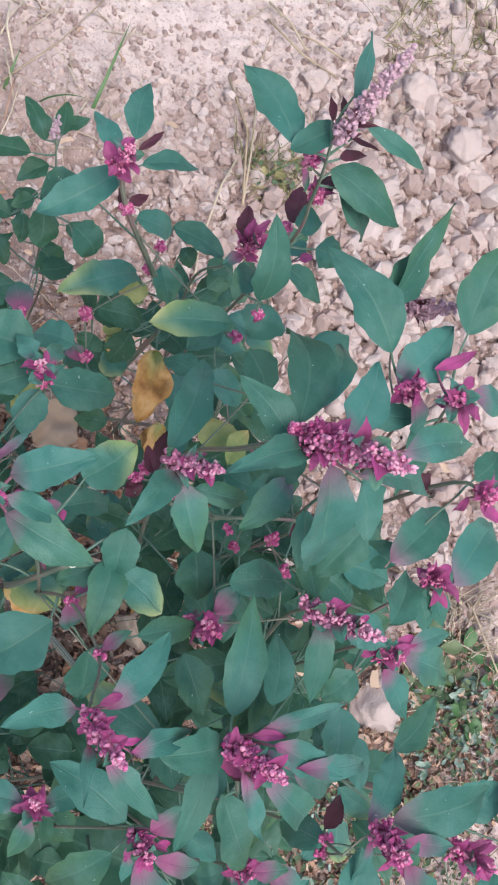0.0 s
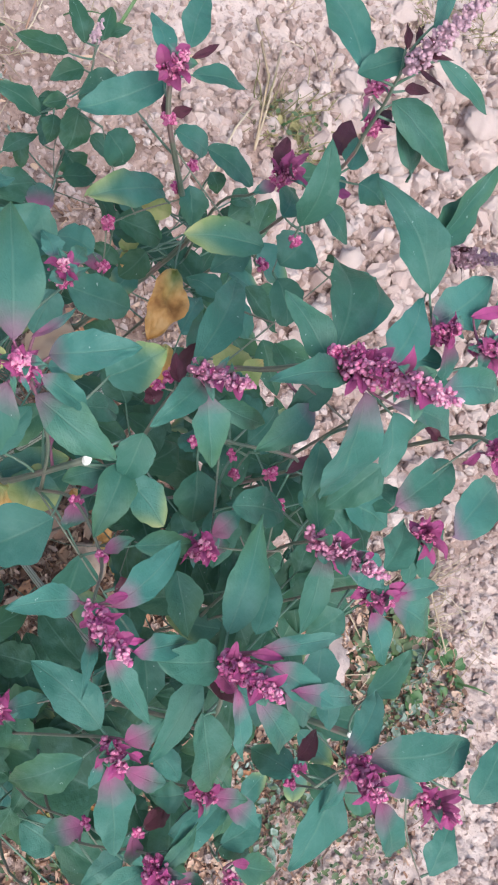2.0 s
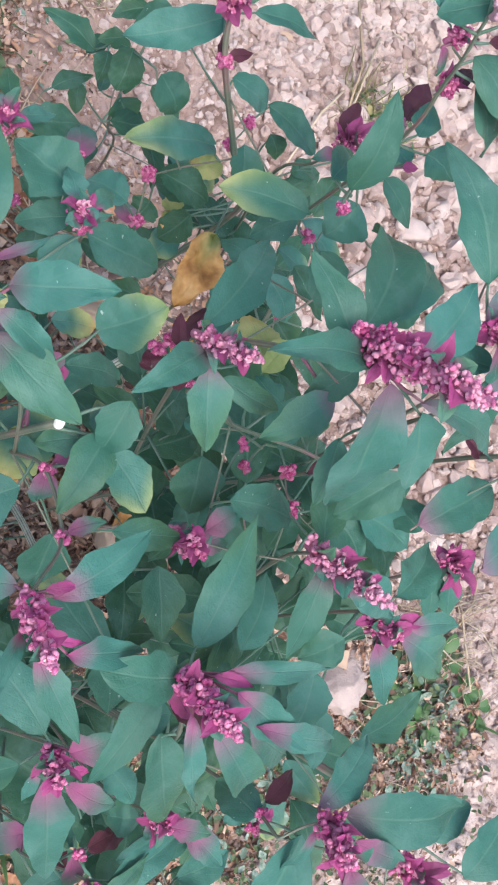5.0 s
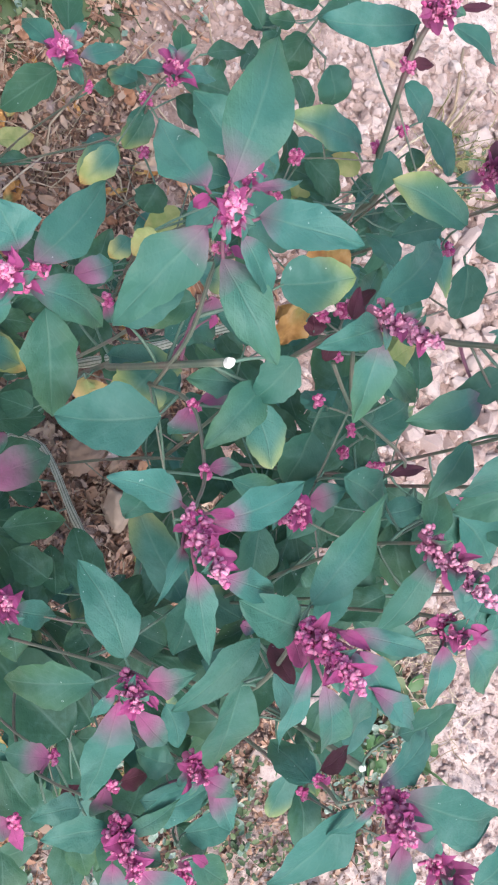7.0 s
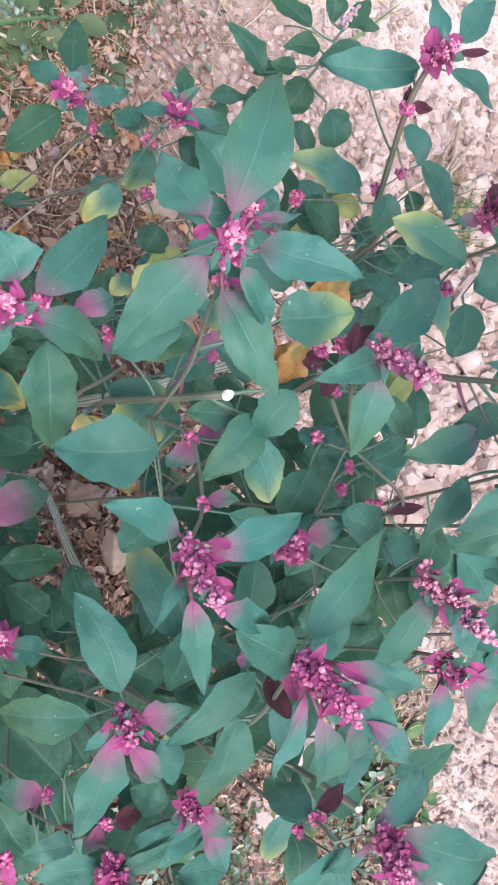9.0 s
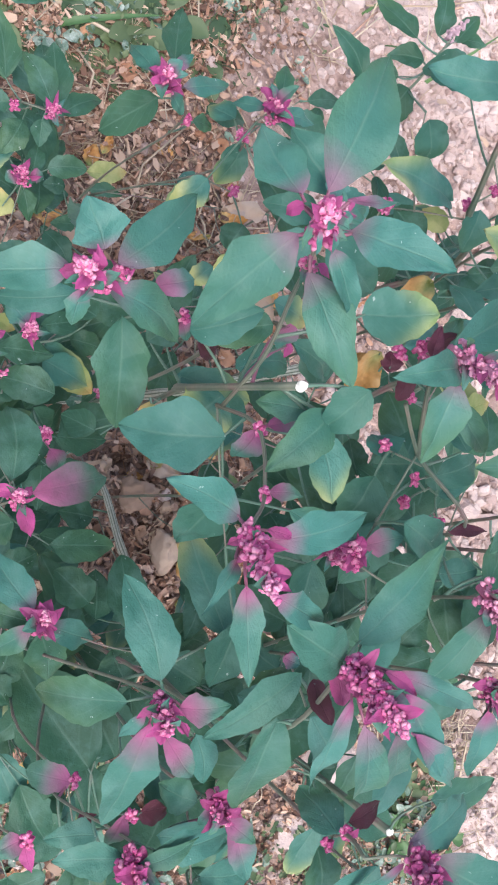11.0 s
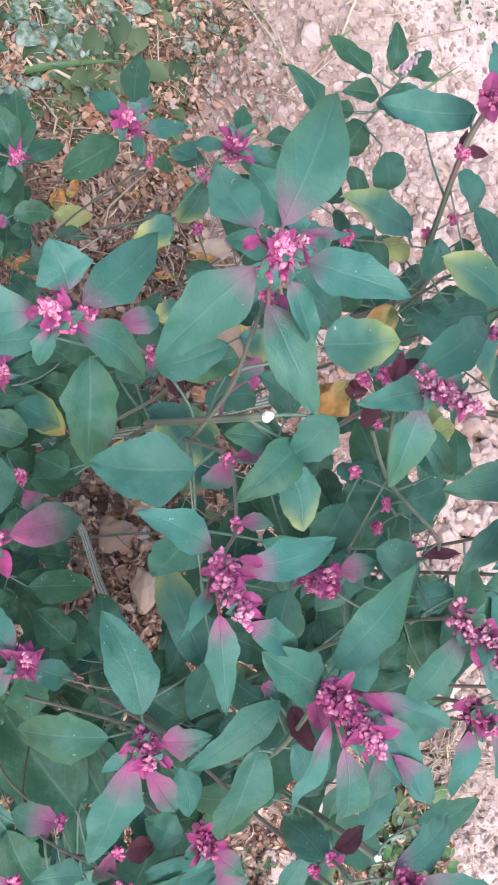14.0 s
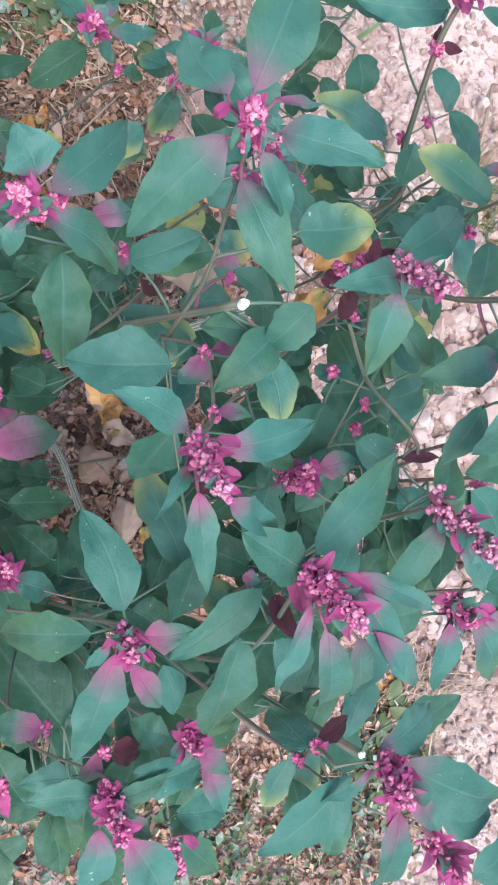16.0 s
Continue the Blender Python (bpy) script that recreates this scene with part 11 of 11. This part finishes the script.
def mulch():
    """Countless brown crumbs of rotted leaf and bark between the dead leaves."""
    rng = random.Random(29)
    shapes = [rock_shape(rng, 0.9, 0) for _ in range(12)]
    verts, faces, off = [], [], 0
    for x0, y0, reach, share in UNDER + EDGE[:2]:
        for _ in range(int(620 * share)):
            r, a = reach * math.sqrt(rng.random()), rng.uniform(0, 6.283)
            x, y = x0 + r * math.cos(a), y0 + r * math.sin(a)
            size = 0.0022 + 0.0055 * rng.random() ** 2.2
            sv, sf = shapes[rng.randrange(12)]
            turn = Euler((rng.uniform(0, 6), rng.uniform(0, 6), rng.uniform(0, 6))).to_matrix()
            scale = (size, size * rng.uniform(0.5, 1), size * rng.uniform(0.3, 0.8))
            verts.append((sv * scale) @ np.array(turn).T + [x, y, lay(x, y) + 0.012 * rng.random() + 0.3 * size])
            faces += [tuple(i + off for i in f) for f in sf]
            off += len(sv)
    ob = mesh_object("mulch", np.concatenate(verts), faces, [LITTER], smooth=False)
    return tagged(ob, "crumbled brown mulch of rotted leaves", "mulch", kind="stuff")


bed = ground()
clods(bed)
EARTH = "large pale pinkish clod of dried earth"
big_clod(-0.332, 1.674, 0.056, 0.7, EARTH)
big_clod(-0.202, 1.680, 0.058, 0.6, EARTH)
big_clod(-0.129, 1.659, 0.042, 0.7, EARTH)
big_clod(-0.215, 1.462, 0.036, 0.7, EARTH)
big_clod(-0.262, 1.557, 0.050, 0.6, EARTH)
big_clod(-0.193, 1.785, 0.050, 0.7, EARTH)
big_clod(-0.461, 1.483, 0.034, 0.7, EARTH)
big_clod(-0.376, 1.451, 0.034, 0.7, EARTH)
big_clod(-0.047, 1.592, 0.038, 0.7, EARTH)
big_clod(-0.389, 1.873, 0.040, 0.7, EARTH)
big_clod(-0.46, 1.66, 0.036, 0.6, EARTH)
big_clod(-0.02, 1.60, 0.040, 0.6, EARTH)
big_clod(-0.05, 1.47, 0.036, 0.7, EARTH)
big_clod(-0.33, 1.42, 0.030, 0.7, EARTH)
big_clod(0.45, 0.772, 0.060, 0.6, EARTH)
big_clod(0.53, 0.70, 0.035, 0.6, EARTH)
big_clod(-0.742, 0.926, 0.030, 0.6, "rounded pale clod of dried earth beside the path")
big_clod(0.034, 0.493, 0.036, 1.0, "flat tan lump of earth under the plants", DRY)
big_clod(0.106, 0.535, 0.038, 1.0, "flat tan lump of earth under the plants", DRY)
big_clod(0.05, 0.545, 0.020, 0.8, "flat tan lump of earth under the plants", DRY)

UNDER = [(0.0, 0.47, 0.30, 4), (-0.42, 0.44, 0.25, 4), (0.30, 0.50, 0.30, 3), (0.45, 0.30, 0.25, 0.8), (-0.20, 0.70, 0.22, 0.6), (0.55, 0.85, 0.16, 0.8)]
EDGE = [(-0.68, 0.47, 0.20, 3.0), (-0.60, 0.70, 0.14, 0.25), (0.53, 0.80, 0.14, 1.0), (0.66, 0.78, 0.14, 0.7), (0.70, 0.62, 0.14, 0.6), (0.45, 0.42, 0.2, 1.5), (0.55, 0.55, 0.15, 1)]
scraps("leaf_litter", "crumbled reddish-brown leaf litter on the soil", "litter", LITTER, UNDER + EDGE[:2], 15000, 0.0120, 11, 0.014, True)
scraps("fine_litter", "fine brown plant litter on bare soil", "litter", LITTER, EDGE[2:], 2600, 0.0095, 19, 0.008, True)
mulch()
scraps("dry_leaf_bits", "broken pale dry leaf bits on the soil", "litter", DRY, UNDER + [(-0.6, 0.8, 0.4, 0.6)], 700, 0.020, 12, 0.022, True)
strips("twigs", "thin dark dry twigs and stalks in the litter", "twigs", LITTER, UNDER + EDGE, 650, 0.07, 0.0011, 17)
strips("dry_roots", "tangle of pale dry roots and stalks", "roots", STRAW, [(0.46, 1.00, 0.055, 3), (-0.321, 0.655, 0.05, 1), (0.008, 0.697, 0.06, 1)], 110, 0.085, 0.0015, 18, 0.035)
strips("dry_grass", "thin dry straw and grass stalks lying flat", "straw", STRAW,
       [(-0.56, 0.46, 0.20, 4), (-0.36, 0.55, 0.25, 2), (0.0, 0.55, 0.3, 0.8), (0.4, 0.6, 0.35, 1.2), (-0.85, 1.0, 0.3, 1.5), (-0.45, 1.6, 0.3, 1), (0.55, 0.9, 0.2, 1.2)], 850, 0.085, 0.0013, 13, 0.02, 0.3)
scraps("tiny_weeds", "tiny green weed seedlings on the soil", "weeds", WEED,
       [(0.565, 0.571, 0.10, 1.6), (0.592, 0.668, 0.09, 1.2), (0.56, 0.84, 0.11, 1.2), (0.66, 0.80, 0.14, 1.6), (0.72, 0.62, 0.12, 2), (0.45, 0.32, 0.15, 3.5), (-0.68, 0.45, 0.15, 4), (0.62, 0.62, 0.2, 1), (-0.34, 1.28, 0.06, 0.8), (-0.86, 1.3, 0.1, 1), (-0.75, 0.7, 0.2, 1), (-0.18, 1.95, 0.08, 0.5)], 2300, 0.0095, 14, 0.03)
scraps("pale_weeds", "small grey-green mealy weeds on the soil", "weeds", MEALY,
       [(0.565, 0.571, 0.09, 1.5), (0.50, 0.36, 0.12, 1.5), (0.58, 0.84, 0.11, 2), (-0.70, 0.46, 0.13, 2), (-0.6, 0.72, 0.12, 0.3)], 480, 0.0135, 15, 0.03)

strips("dry_tufts", "yellowish wisps of dying weeds on the soil", "weeds", TUFT,
       [(-0.47, 1.81, 0.05, 1), (-0.38, 1.82, 0.05, 1), (-0.45, 1.73, 0.05, 1), (-0.38, 1.26, 0.05, 1), (-0.34, 1.25, 0.05, 1), (-0.38, 1.94, 0.05, 1), (-0.34, 1.29, 0.06, 2)], 260, 0.05, 0.0016, 23, 0.03, 0.5)
strips("green_wisps", "thin grey-green grass wisps among litter", "weeds", WEED,
       [(-0.72, 0.71, 0.05, 2), (-0.74, 0.76, 0.05, 1), (-0.64, 0.66, 0.05, 1), (-0.70, 0.62, 0.06, 1)], 130, 0.06, 0.0012, 29, 0.02, 0.3)
scraps("mixed_litter", "brown leaf litter thinning out onto pale soil", "litter", LITTER, [(-0.72, 0.66, 0.10, 2), (-0.62, 0.64, 0.07, 1), (-0.76, 0.76, 0.07, 1)], 900, 0.0125, 37, 0.010, True)

BROWN = "curled brown dead leaf lying on the soil"
RUSSET = "crumpled reddish-brown dead leaf in the litter"
TAN = "pale tan dead leaf lying on the soil"
fallen_leaf(-0.034, 0.528, 0.060, 0.042, 170, "withered", "rounded orange dead leaf on dark litter", 0.034)
fallen_leaf(-0.006, 0.535, 0.052, 0.038, 60, "tan", TAN, 0.032)
fallen_leaf(-0.059, 0.509, 0.036, 0.028, 20, "tan", TAN, 0.030)
fallen_leaf(0.092, 0.557, 0.048, 0.030, 120, "withered", BROWN, 0.034)
fallen_leaf(0.148, 0.556, 0.050, 0.028, 15, "withered", BROWN, 0.040)
fallen_leaf(0.190, 0.566, 0.044, 0.026, 80, "withered", BROWN, 0.030)
fallen_leaf(0.020, 0.562, 0.036, 0.026, 210, "withered", BROWN, 0.026)
fallen_leaf(0.425, 0.935, 0.046, 0.030, 75, "withered", BROWN, 0.020)
fallen_leaf(0.241, 1.155, 0.045, 0.022, 40, "tan", TAN)
fallen_leaf(-0.464, 0.593, 0.055, 0.022, -50, "tan", TAN)
fallen_leaf(-0.55, 0.42, 0.045, 0.036, 10, "withered", BROWN)
fallen_leaf(0.235, 0.745, 0.050, 0.034, 60, "tan", TAN)
fallen_leaf(0.30, 0.70, 0.036, 0.026, 140, "withered", BROWN)
fallen_leaf(-0.64, 0.53, 0.055, 0.036, 200, "tan", TAN)
fallen_leaf(-0.27, 0.62, 0.050, 0.022, 15, "tan", TAN)
fallen_leaf(-0.12, 0.47, 0.045, 0.030, 100, "withered", BROWN)
fallen_leaf(0.40, 0.33, 0.050, 0.024, 160, "withered", BROWN)
fallen_leaf(-0.36, 0.40, 0.045, 0.030, 80, "withered", BROWN)
fallen_leaf(0.18, 0.42, 0.042, 0.030, 30, "withered", BROWN)
litter_rng = random.Random(21)
for _ in range(120):
    cx, cy, reach, _share = UNDER[litter_rng.choice((0, 0, 1, 1, 1, 2, 3, 4))]
    r, a = reach * math.sqrt(litter_rng.random()), litter_rng.uniform(0, 6.28)
    fallen_leaf(cx + r * math.cos(a), cy + r * math.sin(a), litter_rng.uniform(0.022, 0.045), litter_rng.uniform(0.012, 0.03), litter_rng.uniform(0, 360), *litter_rng.choice((("withered", BROWN), ("tan", TAN), ("brown", RUSSET), ("brown", RUSSET), ("brown", RUSSET))), litter_rng.uniform(0.010, 0.022))

straw([(-0.547, 1.323, 0.010), (-0.443, 1.282, 0.016), (-0.333, 1.165, 0.010)], 0.0024)
straw([(-0.606, 1.480, 0.010), (-0.506, 1.483, 0.016), (-0.444, 1.527, 0.010)], 0.0022)
straw([(-0.799, 0.999, 0.010), (-0.821, 1.037, 0.016), (-0.833, 1.076, 0.010)], 0.0016)
straw([(-0.772, 0.984, 0.010), (-0.733, 0.965, 0.016), (-0.691, 0.941, 0.010)], 0.0016)
straw([(-0.661, 0.422, 0.010), (-0.612, 0.507, 0.016), (-0.543, 0.601, 0.010)], 0.0028)
straw([(-0.386, 0.525, 0.010), (-0.435, 0.539, 0.016), (-0.498, 0.614, 0.010)], 0.0018)
straw([(-0.372, 0.699, 0.010), (-0.333, 0.680, 0.016), (-0.289, 0.651, 0.010)], 0.0018)
straw([(-0.726, 0.946, 0.010), (-0.742, 1.084, 0.016), (-0.780, 1.238, 0.010)], 0.0014)
straw([(-0.323, 0.419, 0.010), (-0.371, 0.489, 0.016), (-0.393, 0.525, 0.010)], 0.0018)
straw([(-0.511, 0.457, 0.010), (-0.554, 0.469, 0.016), (-0.593, 0.454, 0.010)], 0.0018)
straw([(0.447, 1.065, 0.010), (0.453, 1.025, 0.016), (0.567, 0.986, 0.010)], 0.0018)
straw([(-0.42, 1.25, 0.010), (-0.38, 1.15, 0.020), (-0.30, 1.02, 0.012)], 0.0022)
straw([(0.02, 0.62, 0.010), (0.08, 0.66, 0.020), (0.14, 0.68, 0.010)], 0.0015)
straw([(0.36, 0.80, 0.010), (0.40, 0.85, 0.020), (0.46, 0.86, 0.010)], 0.0016)
straw([(-0.664, 0.902, 0.008), (-0.702, 0.944, 0.016), (-0.719, 0.967, 0.008)], 0.0018, "dark dry twig lying on the path", LITTER)

straw([(-0.634, 1.511, 0.008), (-0.575, 1.505, 0.018), (-0.516, 1.499, 0.010)], 0.0022)
straw([(-0.572, 1.511, 0.008), (-0.515, 1.530, 0.018), (-0.463, 1.573, 0.010)], 0.0022)
straw([(-0.477, 1.332, 0.008), (-0.402, 1.251, 0.018), (-0.335, 1.168, 0.010)], 0.0022)
straw([(-0.841, 1.051, 0.008), (-0.803, 1.013, 0.018), (-0.744, 0.984, 0.010)], 0.0022)
straw([(-0.311, 1.041, 0.008), (-0.282, 1.006, 0.018), (-0.263, 0.979, 0.010)], 0.0022)

grass_blade(-0.626, 0.424, -0.021, 0.161, 0.030, 0.012, "broad green grass blade lying over straw")
grass_blade(-0.615, 1.056, -0.081, 0.133, 0.06, 0.006)
grass_blade(-0.718, 0.947, -0.034, 0.053, 0.04, 0.005)
grass_blade(-0.67, 0.98, 0.05, 0.05, 0.05, 0.004)
grass_blade(-0.85, 1.24, 0.04, 0.05, 0.06, 0.004)
grass_blade(0.62, 0.98, 0.05, 0.03, 0.05, 0.005)
grass_blade(0.40, 0.24, 0.06, -0.03, 0.08, 0.006)
grass_blade(-0.36, 1.25, 0.02, 0.07, 0.05, 0.004)
GREY = "grey-green mealy weed with broad leaves among litter"
weed_rng = random.Random(31)
for k in range(36):
    wx, wy = weed_rng.uniform(-0.86, -0.60), weed_rng.uniform(0.36, 0.66) - (0.0 if k < 22 else 0.06)
    seedling(wx, wy, weed_rng.uniform(0.025, 0.055) * (1.0 if k < 22 else 1.35), weed_rng.randint(5, 9), 40 + k, *((WEED, "dark green weed seedling among dry litter") if k % 3 else (MEALY, GREY)))
for k in range(16):
    wx, wy = weed_rng.uniform(0.45, 0.67), weed_rng.uniform(0.78, 1.02)
    seedling(wx, wy, weed_rng.uniform(0.022, 0.044), weed_rng.randint(5, 9), 90 + k, *((GRASS, "fresh green weed seedling on pale soil") if k % 2 else (WEED, "small green weed seedling on pale soil")))
MEAL = "low weed with broad grey-green mealy leaves"
for wx, wy, size, k in ((-0.715, 0.700, 0.034, 120), (-0.745, 0.735, 0.030, 121), (-0.640, 0.655, 0.030, 122), (-0.735, 0.665, 0.036, 123), (-0.665, 0.715, 0.028, 124)):
    seedling(wx, wy, size, 6, k, MEALY, MEAL)
straw([(-0.79, 0.80, 0.006), (-0.73, 0.845, 0.012), (-0.67, 0.885, 0.004)], 0.0016)
straw([(-0.78, 0.83, 0.006), (-0.72, 0.865, 0.010), (-0.66, 0.875, 0.004)], 0.0013)
straw([(-0.71, 0.97, 0.006), (-0.67, 0.92, 0.012), (-0.64, 0.87, 0.004)], 0.0013)
straw([(-0.74, 0.655, 0.006), (-0.66, 0.640, 0.012), (-0.58, 0.600, 0.004)], 0.0015)
seedling(-0.677, 0.530, 0.060, 6, 1, MEALY, MEAL)
seedling(-0.675, 0.575, 0.050, 6, 2, MEALY, MEAL)
seedling(-0.709, 0.480, 0.070, 6, 3, MEALY, MEAL)
seedling(-0.66, 0.688, 0.030, 6, 4, WEED, "small green weed seedling on pale soil")
seedling(-0.55, 0.50, 0.030, 6, 5, WEED, "small green weed seedling among dry straw")
seedling(0.55, 0.90, 0.032, 7, 6, WEED, "small green weed seedling on pale soil")
seedling(0.60, 0.84, 0.036, 7, 7, MEALY, MEAL)
seedling(0.50, 0.80, 0.030, 6, 8, WEED, "small green weed seedling on pale soil")
seedling(0.66, 0.74, 0.036, 7, 9, WEED, "small green weed seedling on pale soil")
seedling(0.43, 0.26, 0.040, 8, 10, WEED, "small green weed seedling among litter")
seedling(0.47, 0.33, 0.036, 7, 11, MEALY, MEAL)
seedling(0.52, 0.70, 0.030, 6, 12, WEED, "small green weed seedling on pale soil")
seedling(-0.346, 1.259, 0.035, 8, 13, TUFT, "yellow-green weed tuft on pale soil")
seedling(-0.36, 1.33, 0.030, 7, 14, TUFT, "yellow-green weed tuft on pale soil")
